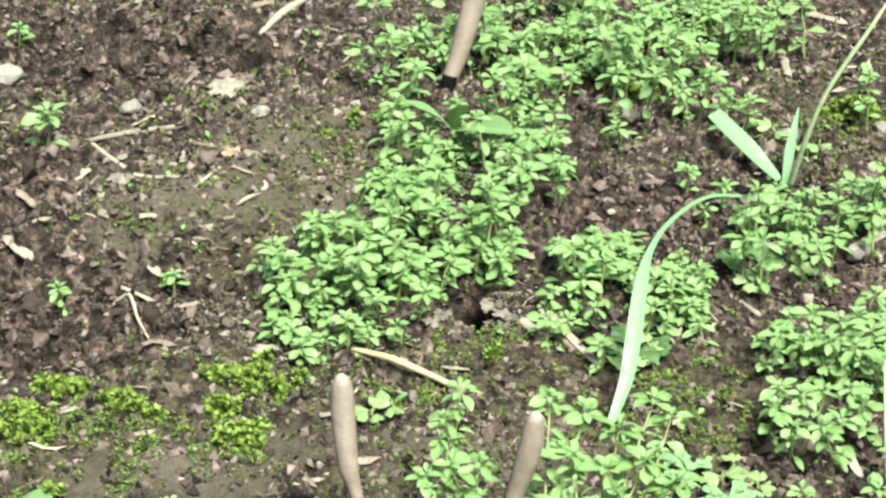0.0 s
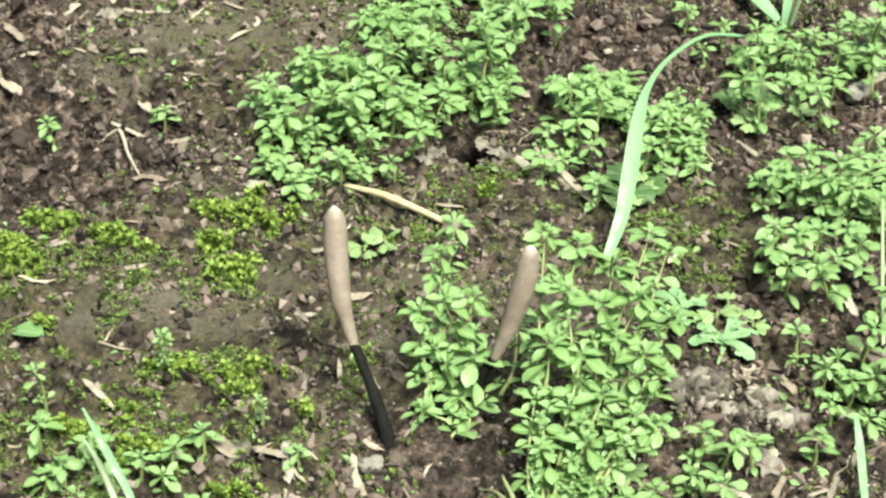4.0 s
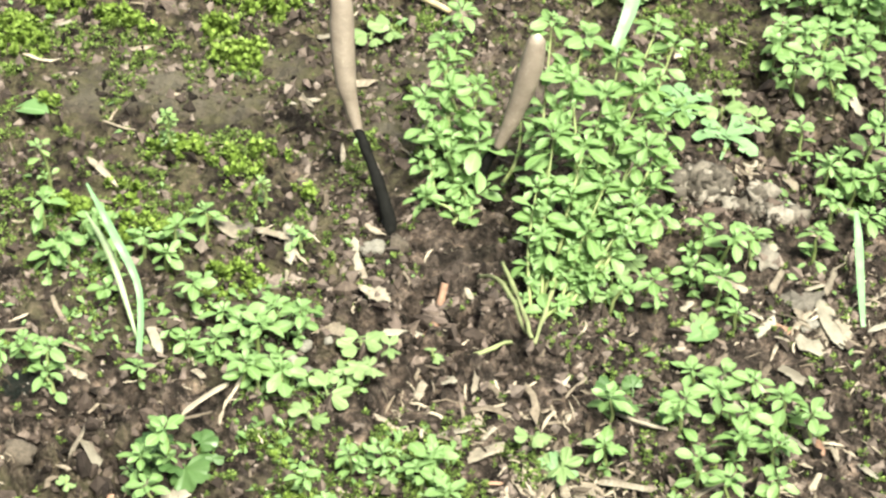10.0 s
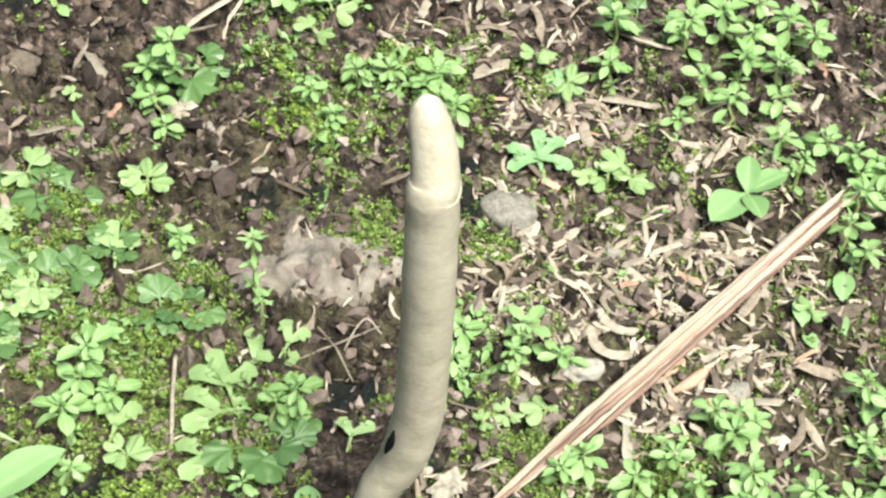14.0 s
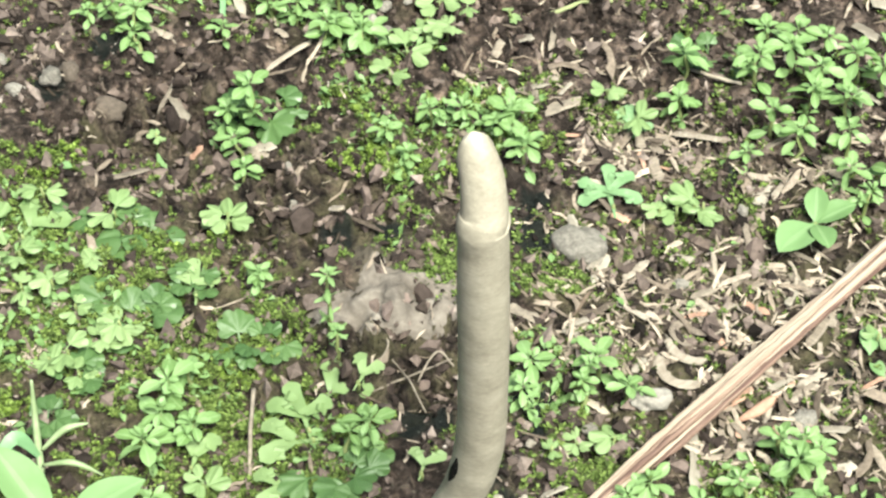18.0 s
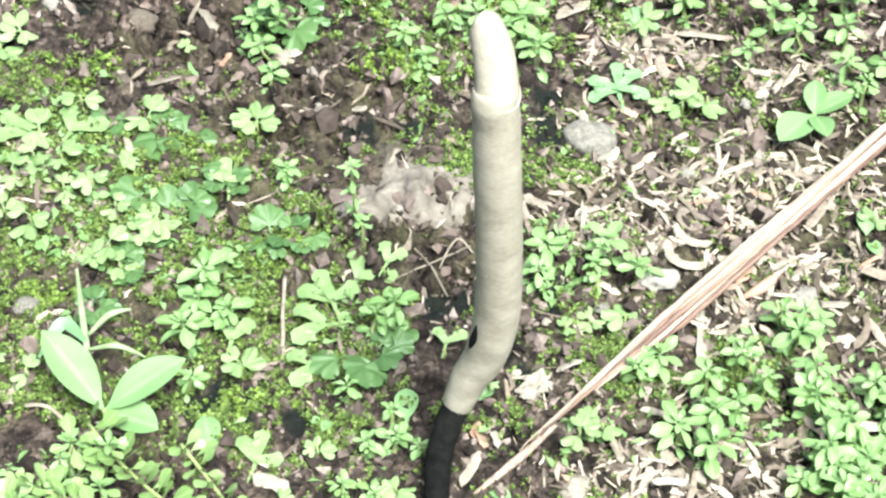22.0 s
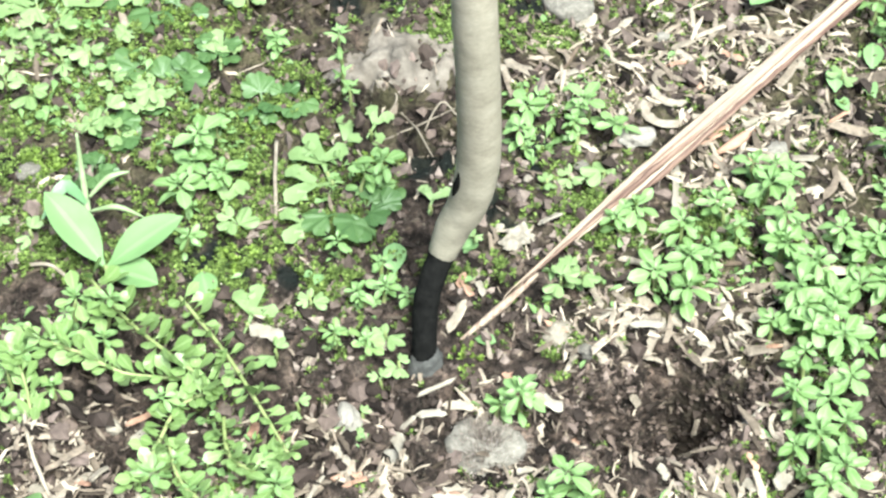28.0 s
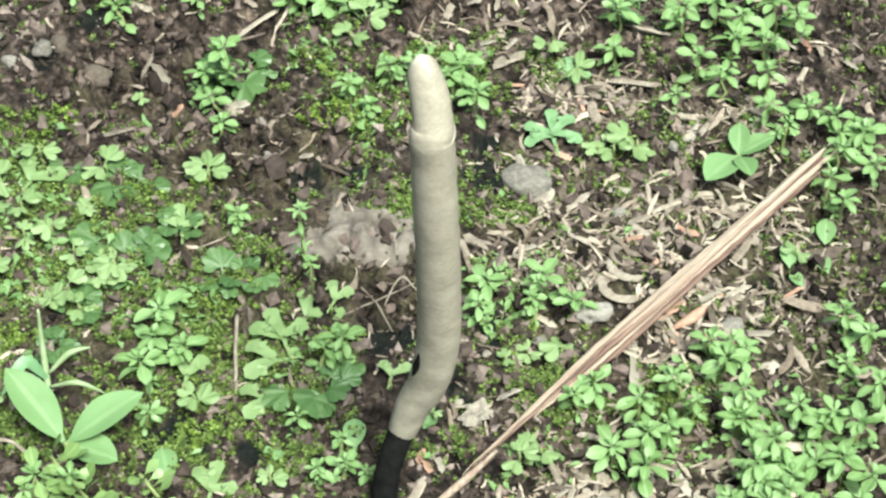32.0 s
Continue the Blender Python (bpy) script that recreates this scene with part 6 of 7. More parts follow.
def ribbon(pts, widths, n=6, fold=0.09):
    """A folded strip along world points in centimetres, relative to the first."""
    o = Vector((pts[0][0], pts[0][1], pts[0][2]))
    p, w = smooth_path([Vector(q) - o for q in pts], widths, n)
    V, F = [], []
    for i, q in enumerate(p):
        d = (p[min(i + 1, len(p) - 1)] - p[max(i - 1, 0)]).normalized()
        side = d.cross(Vector((0, -0.5, 1))).normalized()
        up = side.cross(d)
        for v in (-1, -0.5, 0, 0.5, 1):
            V.append(q + side * v * w[i] / 2 + up * fold * abs(v) * w[i])
    m = len(V)
    V += [q - Vector((0, 0, 0.012)) for q in V]
    for i in range(len(p) - 1):
        for k in range(4):
            a = i * 5 + k
            F += [(a, a + 1, a + 6, a + 5), (m + a + 1, m + a, m + a + 5, m + a + 6)]
    return o, fast_mesh("blade", np.array([v[:] for v in V]) * CM, np.array(F), M_GRASS)


def grass(label, *blades):
    """A tuft: each blade is (points, widths)."""
    first = blades[0][0][0]
    tuft = root("grass_plant", first[0], first[1], first[2], label, "grass")
    for pts, widths in blades:
        if max(widths) < 0.21:
            p, r = smooth_path([Vector(q) - Vector(first) for q in pts], [w / 2 for w in widths], 6)
            part("stalk", tube(p, r, 7), M_STALK, tuft, "thin round grass stalk")
            continue
        o, me = ribbon(pts, widths)
        child("blade", me, tuft, Matrix.Translation((o - Vector(first)) * CM))
    return tuft


def aimed_leaf(me, parent, base, tip, origin):
    """Sets a leaf, one unit long, so that it runs from base to tip."""
    d = Vector(tip) - Vector(base)
    az = math.atan2(d.y, d.x) - math.pi / 2
    rise = math.atan2(d.z, math.hypot(d.x, d.y))
    return child("leaf", me, parent, leaf_pose(Vector(base) - Vector(origin), az, rise, d.length, rng.normal(0, 0.1)))


BROAD = [leaf_mesh("leaf", 1.0, w, M_OVAL, 0.52, 0.3, -0.18, 0.06, 10) for w in (0.4, 0.58, 0.66, 0.8)]
DISC = leaf_mesh("leaf", 1.0, 0.95, M_OVAL, 0.5, 0.12, -0.12, 0.04, 10)
NEEDLES = [leaf_mesh("leaf", 1.0, w, M_LEAF, 0.5, 0.1, -0.2, 0.05) for w in (0.2, 0.24, 0.28)]


def forked_leaf(arms, seed, spread=3.8, wide=0.14, material=None):
    """A flat leaf of blunt round-ended arms that spread from one point, each with a side lobe."""
    V, F = [], []

    def lobe(x, y, a, length, wide, lift):
        k, n = len(V), 9
        for i in range(n + 1):
            u = i / n
            w = wide * (0.45 + 0.55 * u) if u < 0.75 else wide * math.sqrt(max(0.0, 1 - ((u - 0.75) / 0.25) ** 2)) * 0.95 + 0.01
            for v in (-1, -0.5, 0, 0.5, 1):
                px, py = v * w, u * length
                V.append((x + px * math.cos(a) + py * math.sin(a), y - px * math.sin(a) + py * math.cos(a), lift + 0.1 * u - 0.16 * u * u + 0.1 * wide * abs(v) + 0.03 * math.sin(7 * u + 5 * a + seed)))
        for i in range(n):
            for c in range(4):
                q = k + i * 5 + c
                F.append((q, q + 1, q + 6, q + 5))

    for i in range(arms):
        a = -spread / 2 + spread * i / (arms - 1) + 0.15 * math.sin(3 * i + seed)
        length = 0.62 + 0.12 * math.cos(a) + 0.07 * math.sin(5 * i + seed)
        lobe(0, 0.32, a, length, wide, 0.012 * i)
        s = 1 if (i + int(seed)) % 2 else -1
        lobe(0.42 * length * math.sin(a), 0.32 + 0.42 * length * math.cos(a), a + 0.75 * s, 0.36 * length, wide * 0.7, 0.02 + 0.012 * i)
    lobe(0, -0.25, 0.0, 0.66, 0.05, -0.05)
    return fast_mesh("leaf", np.array(V) * CM, np.array(F), material or M_CUT)


CUT = [forked_leaf(5, 1.0), forked_leaf(5, 2.3), forked_leaf(2, 0.4, 1.3, 0.2, M_LOBED), forked_leaf(3, 1.7, 2.2, 0.19, M_LOBED), forked_leaf(2, 3.1, 1.7, 0.21, M_LOBED)]


def broad_seedling(base, tips, kinds, label):
    h = max(t[2] for t in tips) * 0.5
    plant = root("broad_leaved_seedling", base[0], base[1], ground_z(base[0], base[1]), label, "plant")
    o = Vector((base[0], base[1], ground_z(base[0], base[1])))
    part("stem", tube([(0, 0, -0.15), (0.03, 0.02, h * 0.5), (0, 0, h)], [0.08, 0.07, 0.05], 6), M_STEM, plant)
    for k, t in zip(kinds, tips):
        aimed_leaf(BROAD[k] if k < 4 else DISC, plant, (base[0], base[1], o.z + h * 0.9), t, o)
    return plant


def creeper(pts, leaf, label="fleshy green creeping herb with spoon-shaped leaves on litter"):
    """A prostrate stem with small fleshy leaves in pairs and side shoots."""
    o = Vector((pts[0][0], pts[0][1], 0))
    plant = root("creeping_herb", o.x, o.y, 0, label, "plant", "creeping herbs")
    p, r = smooth_path([Vector(q) - o for q in pts], [0.045] * (len(pts) - 1) + [0.03], 9)
    part("stem", tube(p, r, 7), M_STEM, plant)
    for i in range(1, len(p)):
        d = (p[i] - p[i - 1]).normalized()
        az = math.atan2(d.y, d.x) - math.pi / 2
        for s in (-1, 1):
            child("leaf", SPOONS[rng.integers(5)], plant, leaf_pose(p[i], az + s * rng.uniform(0.5, 1.5), rng.uniform(0.1, 1.2), leaf * rng.uniform(0.55, 1.45), rng.normal(0, 0.4)))
    for k in range(5):
        child("leaf", SPOONS[rng.integers(5)], plant, leaf_pose(p[-1], 1.26 * k, rng.uniform(0.3, 0.8), leaf * rng.uniform(0.6, 0.9)))
    return plant


def cut_leaf(x, y, size, turn, kind, label):
    plant = root("cut_leaf_seedling", x, y, ground_z(x, y), label, "plant")
    part("stem", tube([(0, 0, -0.1), (0.02, 0, 0.15), (0, 0, 0.3)], [0.05, 0.045, 0.04], 6), M_STEM, plant)
    child("leaf", CUT[kind], plant, leaf_pose((0, 0, 0.25), radians(turn), 0.12, size))
    return plant


def fallen_leaf(base, tip, kind, label="small green oval leaf lying on soil"):
    z0, z1 = ground_z(base[0], base[1]), ground_z(tip[0], tip[1])
    d = math.hypot(tip[0] - base[0], tip[1] - base[1])
    ob = tagged(new("fallen_leaf", BROAD[kind] if kind < 4 else DISC), label, "leaf", "loose leaves")
    ob.matrix_basis = leaf_pose((base[0], base[1], z0 + 0.12), math.atan2(tip[1] - base[1], tip[0] - base[0]) - math.pi / 2, math.atan2(z1 - z0, d), d)
    return ob



def fungus(base, stalk, stalk_r, body, body_r, tip, label, skin=None):
    """World centimetres: a black stalk, a pale swollen body over it, and its tip with a painted highlight."""
    o = Vector((base[0], base[1], ground_z(base[0], base[1])))
    fg = root("stalked_fungus", *o, label, "fungus", "fungi on the bed")
    rel = [[Vector(p) - o for p in q] for q in (stalk, body)]
    limb("stalk", rel[0], stalk_r, M_BLACK, fg, 8, 16, 0.03, "wrinkled black stalk")
    body_ob = limb("body", rel[1], body_r, skin or M_FUNGUS_BROWN, fg, 10, 28, 0.016)
    n = len(body_ob.data.vertices)
    # 0 to 1 over the last part of the body: strength of the painted highlight
    way = np.arange(n) / n
    at = body_ob.data.attributes.new("tip_highlight", "FLOAT", "POINT")
    at.data.foreach_set("value", (np.clip((way - 1 + tip) / tip, 0, 1) ** 1.6).astype(np.float32))
    return fg


tall = fungus((0.0, 0.1), [(0.0, 0.1, -0.3), (-0.04, 0.1, 0.4), (0.04, 0.75, 1.4), (0.38, 1.4, 2.2), (0.5, 1.48, 2.5)], [0.34, 0.27, 0.28, 0.3, 0.3],
              [(0.38, 1.4, 2.17), (0.62, 1.5, 2.9), (0.95, 1.52, 3.8), (1.14, 1.5, 5.2), (1.12, 1.5, 7.3), (1.05, 1.5, 9.1), (0.99, 1.55, 10.65), (0.97, 1.57, 11.03), (0.99, 1.62, 11.2), (0.95, 1.86, 11.65), (0.84, 2.1, 12.05), (0.78, 2.2, 12.3), (0.75, 2.24, 12.42)],
              [0.31, 0.38, 0.43, 0.45, 0.44, 0.44, 0.42, 0.425, 0.392, 0.36, 0.325, 0.22, 0.03], 0.1, "tall grey-brown club fungus with black base and collar crack", M_FUNGUS)
tall_body = [o for o in tall.children if o.name.startswith("body")][0]
FOOT = ground_z(0.0, 0.1)
limb("foot", [(-0.02, -0.1, -0.2), (-0.02, -0.08, 0.1), (-0.03, 0.0, 0.42)], [0.46, 0.38, 0.24], M_ASH, tall, 6, 14, 0.11, "ashy crusted foot")
limb("collar", [(0.98, 1.1, 10.88 - FOOT), (1.33, 1.27, 11.02 - FOOT), (1.36, 1.6, 11.14 - FOOT), (1.1, 1.9, 11.22 - FOOT)], [0.01, 0.026, 0.036, 0.01], M_FUNGUS, tall_body, 6, 8, 0.02, "torn pale rim of the skin")
limb("torn_spot", [(0.62, 1.22, 4.2 - FOOT), (0.7, 1.2, 4.55 - FOOT), (0.76, 1.2, 4.8 - FOOT), (0.8, 1.2, 5.15 - FOOT)], [0.03, 0.1, 0.08, 0.02], M_BLACK, tall_body, 5, 8, 0.03, "dark torn hole in the skin")
fungus((0.94, 23.25), [(0.94, 23.25, -0.3), (0.94, 23.35, 0.3), (0.60, 24.08, 1.05), (0.35, 24.51, 1.5), (0.01, 24.99, 2.1)], [0.24, 0.19, 0.17, 0.14, 0.13],
       [(0.05, 24.93, 2.0), (-0.17, 25.31, 2.6), (-0.33, 25.57, 3.2), (-0.47, 26.20, 4.2), (-0.52, 26.56, 5.0), (-0.53, 26.66, 5.25), (-0.53, 26.72, 5.38)],
       [0.13, 0.2, 0.27, 0.335, 0.3, 0.2, 0.03], 0.2, "slim brown club fungus on a thin crooked black stalk")
fungus((2.97, 24.52), [(2.91, 24.53, -0.3), (3.02, 24.57, 0.2), (3.46, 24.82, 1.05), (3.84, 24.97, 1.7)], [0.2, 0.18, 0.16, 0.13],
       [(3.82, 24.95, 1.65), (4.09, 25.10, 2.3), (4.25, 25.22, 2.8), (4.51, 25.42, 3.8), (4.64, 25.60, 4.6), (4.66, 25.65, 4.8), (4.68, 25.67, 4.92)],
       [0.13, 0.21, 0.26, 0.33, 0.27, 0.18, 0.03], 0.2, "leaning brown club fungus among small green herbs")
fungus((3.29, 53.91), [(3.17, 53.81, -0.4), (3.27, 53.91, 0.1), (3.35, 54.01, 0.4)], [0.35, 0.3, 0.3],
       [(3.29, 53.96, 0.2), (3.61, 54.41, 0.9), (3.97, 55.01, 2.0), (4.29, 55.62, 3.1), (4.53, 56.04, 4.4), (4.66, 56.25, 5.4), (4.71, 56.36, 5.8), (4.73, 56.42, 5.95)],
       [0.3, 0.36, 0.42, 0.46, 0.45, 0.36, 0.22, 0.03], 0.2, "brown club fungus behind a thicket of herbs")


# ---- sticks, straws, roots ----
def rod(name, pts, radii, material, label, category, sides=8, rough=0.02, flat=1.0):
    """A stick through world points in centimetres; the third number is height over the soil."""
    P = [Vector((p[0], p[1], ground_z(p[0], p[1]) + p[2])) for p in pts]
    o = P[0].copy()
    q, r = smooth_path([p - o for p in P], radii, 5)
    bm = tube(q, r, sides)
    for v in bm.verts:
        v.co += Vector(noise.noise_vector(v.co * 400 + Vector(o))) * rough * CM
    me = bpy.data.meshes.new(name)
    bm.to_mesh(me)
    bm.free()
    me.materials.append(material)
    for f in me.polygons:
        f.use_smooth = True
    ob = new(name, me)
    ob.location = o * CM
    return tagged(ob, label, category)


def split_stick(a, b, z, wide):
    """A long flattened split of wood with ridged strands side by side, built along its own y axis."""
    va, vb = Vector((*a, z)), Vector((*b, z + 0.1))
    st = root("split_stick", a[0], a[1], z, "long pale split stick with reddish grain lying on chips", "stick")
    along = vb - va
    st.rotation_euler = (math.asin(along.z / along.length), 0, math.atan2(along.y, along.x) - math.pi / 2)
    for k in range(6):
        s = (k - 2.5) / 2.5
        u0, u1 = (0.0, 0.1, 0.02, 0.06, 0.16, 0.3)[k], (0.95, 1.0, 0.985, 1.0, 0.99, 0.93)[k]
        pts, rad = [], []
        for i in range(13):
            u = u0 + (u1 - u0) * i / 12
            taper = min(1.0, 0.3 + u * 2.2)
            pts.append(Vector((s * wide * 0.4 * taper + 0.02 * math.sin(9 * u + k), along.length * u, 0.06 * (1 - s * s) + 0.03 * math.sin(6 * u + 2.1 * k))))
            rad.append(wide * (0.13 + 0.025 * math.sin(8 * u + 2 * k)) * taper * (0.25 if i in (0, 12) else 1))
        limb("strand", pts, rad, M_STICK, st, 3, 8, 0.03)
    return st


def mouldy_lump(x, y, r):
    """A low lump of rotted matter covered with fine stiff pale hairs."""
    lump = root("mouldy_lump", x, y, ground_z(x, y), "grey mouldy lump of rotted matter with fine pale hairs", "mould")
    body = child("core", STONES["s"][0], lump, Matrix.Diagonal((r, r * 0.9, r * 0.5, 1)))
    V, F = [], []
    for k in range(1500):
        a, e = rng.uniform(0, 6.28), rng.uniform(0.0, 1.5)
        d = Vector((math.cos(a) * math.cos(e), math.sin(a) * math.cos(e), math.sin(e)))
        p = Vector((d.x * r, d.y * r * 0.9, d.z * r * 0.5)) * 0.9
        q = p + (d + Vector(rng.normal(0, 0.7, 3))).normalized() * rng.uniform(0.15, 0.42)
        s = d.cross(Vector(rng.normal(0, 1, 3))).normalized() * 0.012
        t = s.cross(d).normalized() * 0.012
        n = len(V)
        V += [p + s, p - s, p + t, q]
        F += [(n, n + 1, n + 3), (n + 1, n + 2, n + 3), (n + 2, n, n + 3)]
    child("hairs", fast_mesh("hairs", np.array([v[:] for v in V]) * CM, np.array(F), M_GRIT, False), lump, None, "fine pale hairs of mould")
    return lump


split_stick((1.75, 1.4), (11.65, 11.5), 0.42, 0.52)
rod("splinter", [(0.75, 0.6, 0.12), (1.6, 1.25, 0.2), (2.5, 2.0, 0.3)], [0.03, 0.1, 0.04], M_STICK, "thin pale splinter of wood on soil", "splinter")
rod("splinter", [(8.2, 7.0, 0.2), (7.4, 6.2, 0.2), (6.9, 5.9, 0.15)], [0.05, 0.13, 0.05], M_RED, "short reddish splinter beside the split stick", "splinter")
rod("straw", [(-0.35, 35.1, 0.35), (0.96, 34.34, 0.35), (2.72, 33.29, 0.3)], [0.07, 0.12, 0.1], M_STRAW, "yellow dry straw lying on mossy soil", "straw")
rod("twig", [(-10.31, 48.65, 0.12), (-8.84, 49.36, 0.15), (-7.19, 49.63, 0.12)], [0.09, 0.12, 0.1], M_ROOT, "grey-brown dry twig on soil", "twig")
rod("twig", [(-10.21, 48.54, 0.1), (-9.16, 47.12, 0.2), (-8.18, 46.32, 0.15), (-6.68, 45.58, 0.1)], [0.08, 0.1, 0.1, 0.05], M_ROOT, "thin forked dry twig on soil", "twig")
rod("twig", [(-9.26, 47.12, 0.12), (-10.38, 45.05, 0.06)], [0.07, 0.04], M_ROOT, "short dry twig on soil", "twig")
rod("bleached_stick", [(-4.48, 58.90, 0.1), (-3.60, 60.27, 0.2), (-2.38, 62.23, 0.2)], [0.1, 0.17, 0.14], M_PALE, "bleached white flat stick at the soil edge", "stick")
rod("rootlet", [(-8.51, 39.56, 0.2), (-7.90, 39.51, 0.3), (-7.54, 38.56, 0.25), (-7.08, 37.71, 0.15)], [0.05, 0.07, 0.06, 0.04], M_ROOT, "pale curled rootlet on dark soil", "root", 6)
rod("red_twig", [(1.75, 19.54, 0.2), (2.14, 20.12, 0.32), (2.43, 20.91, 0.25)], [0.08, 0.13, 0.1], M_RED, "short red-brown twig on dark soil", "twig")
rod("dark_twig", [(7.05, 35.20, 0.1), (6.21, 36.39, 0.2), (5.76, 37.54, 0.1)], [0.1, 0.12, 0.07], M_ROOT, "dull brown twig beside herbs", "twig")

grass("arching pale green grass with one blade hanging over", ([(15.41, 45.91, 0.20), (13.85, 43.41, 1.20), (11.67, 40.97, 2.60), (10.06, 38.48, 3.20), (9.12, 36.50, 3.30), (8.69, 35.14, 2.90), (8.34, 33.50, 2.10), (8.03, 32.23, 1.30), (7.53, 31.16, 0.50)], [0.16, 0.15, 0.14, 0.14, 0.2, 0.42, 0.5, 0.42, 0.25]), ([(15.56, 45.83, 0.20), (15.84, 45.63, 2.20), (16.43, 45.76, 4.20), (17.75, 46.28, 6.40), (18.55, 46.97, 7.40)], [0.2, 0.2, 0.18, 0.15, 0.1]), ([(15.23, 46.31, 0.20), (14.22, 47.43, 0.90), (13.02, 48.84, 1.60)], [0.3, 0.66, 0.6]), ([(15.36, 45.90, 0.20), (15.72, 47.28, 1.00), (16.20, 48.79, 1.90)], [0.2, 0.36, 0.05]))
grass("single narrow blue-green grass blade in moss", ([(-5.18, 17.95, 0.10), (-5.30, 19.51, 1.00), (-6.01, 20.58, 1.90), (-6.77, 21.68, 2.60)], [0.14, 0.17, 0.21, 0.05]), ([(-5.28, 18.63, 0.10), (-6.13, 20.62, 1.10), (-6.90, 21.86, 1.50)], [0.08, 0.2, 0.04]))
grass("short upright grass blade beside pale chips", ([(13.32, 20.10, 0.00), (13.30, 21.06, 0.60), (13.31, 22.16, 1.20), (13.28, 22.83, 1.60)], [0.12, 0.2, 0.22, 0.1]))
grass("tall thin grass stem among herbs", ([(15.10, 26.87, 0.10), (15.19, 28.35, 1.20), (15.25, 29.46, 2.20), (15.33, 30.60, 3.20)], [0.13, 0.12, 0.12, 0.06]), ([(15.26, 29.04, 1.50), (15.70, 29.76, 2.00), (16.12, 30.22, 2.60)], [0.08, 0.14, 0.03]))
broad_seedling((-7.15, 2.25), [(-8.52, 3.67, 1.60), (-5.40, 3.08, 1.40), (-5.95, 1.80, 0.60)], [0, 0, 2], "seedling with broad glossy pale green oval leaves")
grass("young grass sprout with curled narrow blades", ([(-7.77, 4.04, 0.10), (-7.86, 4.64, 1.00), (-7.88, 5.04, 2.00)], [0.16, 0.15, 0.06]), ([(-7.80, 4.22, 0.50), (-8.22, 4.23, 1.10), (-8.71, 3.61, 0.70)], [0.1, 0.3, 0.05]), ([(-7.73, 4.30, 0.60), (-7.25, 4.55, 1.00), (-6.77, 4.64, 1.10)], [0.08, 0.16, 0.04]), ([(-7.71, 4.05, 0.40), (-7.04, 3.93, 0.70), (-6.43, 3.84, 0.40)], [0.06, 0.14, 0.03]))
broad_seedling((9.11, 11.42), [(9.22, 12.33, 0.50), (10.06, 11.80, 0.50), (9.27, 10.43, 0.50), (8.12, 10.33, 0.45)], [1, 1, 1, 1], "seedling with four rounded light green leaves")
broad_seedling((3.25, 48.38), [(1.42, 47.98, 2.40), (3.61, 47.43, 2.60), (5.32, 46.01, 2.20)], [0, 0, 0], "seedling with three narrow pointed leaves among herbs")
fallen_leaf((10.95, 8.52), (11.06, 9.27), 2, "small rounded blue-green leaf on a low stem")
fallen_leaf((9.93, 7.70), (10.00, 8.44), 2, "small rounded blue-green leaf on a low stem")
fallen_leaf((10.87, 7.50), (10.64, 8.06), 2, "small rounded blue-green leaf on a low stem")
fallen_leaf((10.19, 7.11), (9.90, 7.52), 2, "small rounded blue-green leaf on a low stem")
fallen_leaf((10.95, 5.38), (11.36, 6.24), 2, "small rounded blue-green leaf on a low stem")
fallen_leaf((1.62, 32.86), (0.97, 32.88), 1)
fallen_leaf((-9.71, 27.52), (-8.59, 27.03), 1)
fallen_leaf((7.48, -1.89), (6.74, -1.83), 1)
fallen_leaf((-0.70, 2.33), (-0.71, 3.23), 1)
fallen_leaf((0.86, 2.96), (1.09, 3.27), 2)
fallen_leaf((-1.71, -1.79), (-1.49, -2.27), 2)
fallen_leaf((-1.24, -1.44), (-1.50, -1.69), 2)
fallen_leaf((8.08, -3.35), (7.95, -4.47), 4)
fallen_leaf((8.84, -3.75), (7.76, -4.14), 4)
fallen_leaf((-6.46, -4.34), (-5.90, -3.48), 4)
fallen_leaf((8.61, 19.27), (9.45, 19.71), 3)
fallen_leaf((-6.15, 13.38), (-6.47, 13.77), 2)
fallen_leaf((-8.64, 12.79), (-8.28, 12.69), 2)
fallen_leaf((-4.72, 12.02), (-4.98, 11.73), 3)
fallen_leaf((-9.03, 3.70), (-9.17, 3.32), 2)
fallen_leaf((-2.78, 2.46), (-2.56, 2.53), 3)
fallen_leaf((-6.19, 13.87), (-6.53, 13.67), 1)
fallen_leaf((0.81, 3.06), (1.20, 3.22), 3)
fallen_leaf((2.25, 9.43), (2.04, 9.52), 3)
fallen_leaf((1.06, 0.66), (1.54, 0.51), 2)
fallen_leaf((-4.84, 1.64), (-5.09, 2.57), 1)
fallen_leaf((-8.02, -3.75), (-8.44, -3.15), 2)
fallen_leaf((-2.52, 2.17), (-2.36, 2.53), 2)
for k, (x, y, size, turn) in enumerate([(-2.2, 5.1, 1.21, -263), (-2.3, 5.3, 1.15, 18), (-2.1, 6.2, 1.17, -42), (-2.4, 4.1, 1.07, -254), (-9.6, 10.5, 1.18, 53), (-9.1, 10.4, 1.18, -33), (-4.7, 4.3, 1.01, -11), (-4.0, 1.2, 0.98, -18), (0.1, 4.2, 0.69, -15), (-1.3, 6.4, 0.78, -25), (-5.0, 8.8, 0.94, 3)]):
    cut_leaf(x, y, size, turn, 2 + k % 3, "light green seedling leaf with broad rounded forks")
cut_leaf(4.43, 11.75, 1.25, 8, 0, "light green deeply lobed leaf flat over soil")
cut_leaf(4.72, 14.28, 0.9, -60, 1, "dull green lobed leaf beside wood chips")
cut_leaf(10.42, 26.91, 1.6, -20, 0, "pale green cut leaf spread beside herbs")
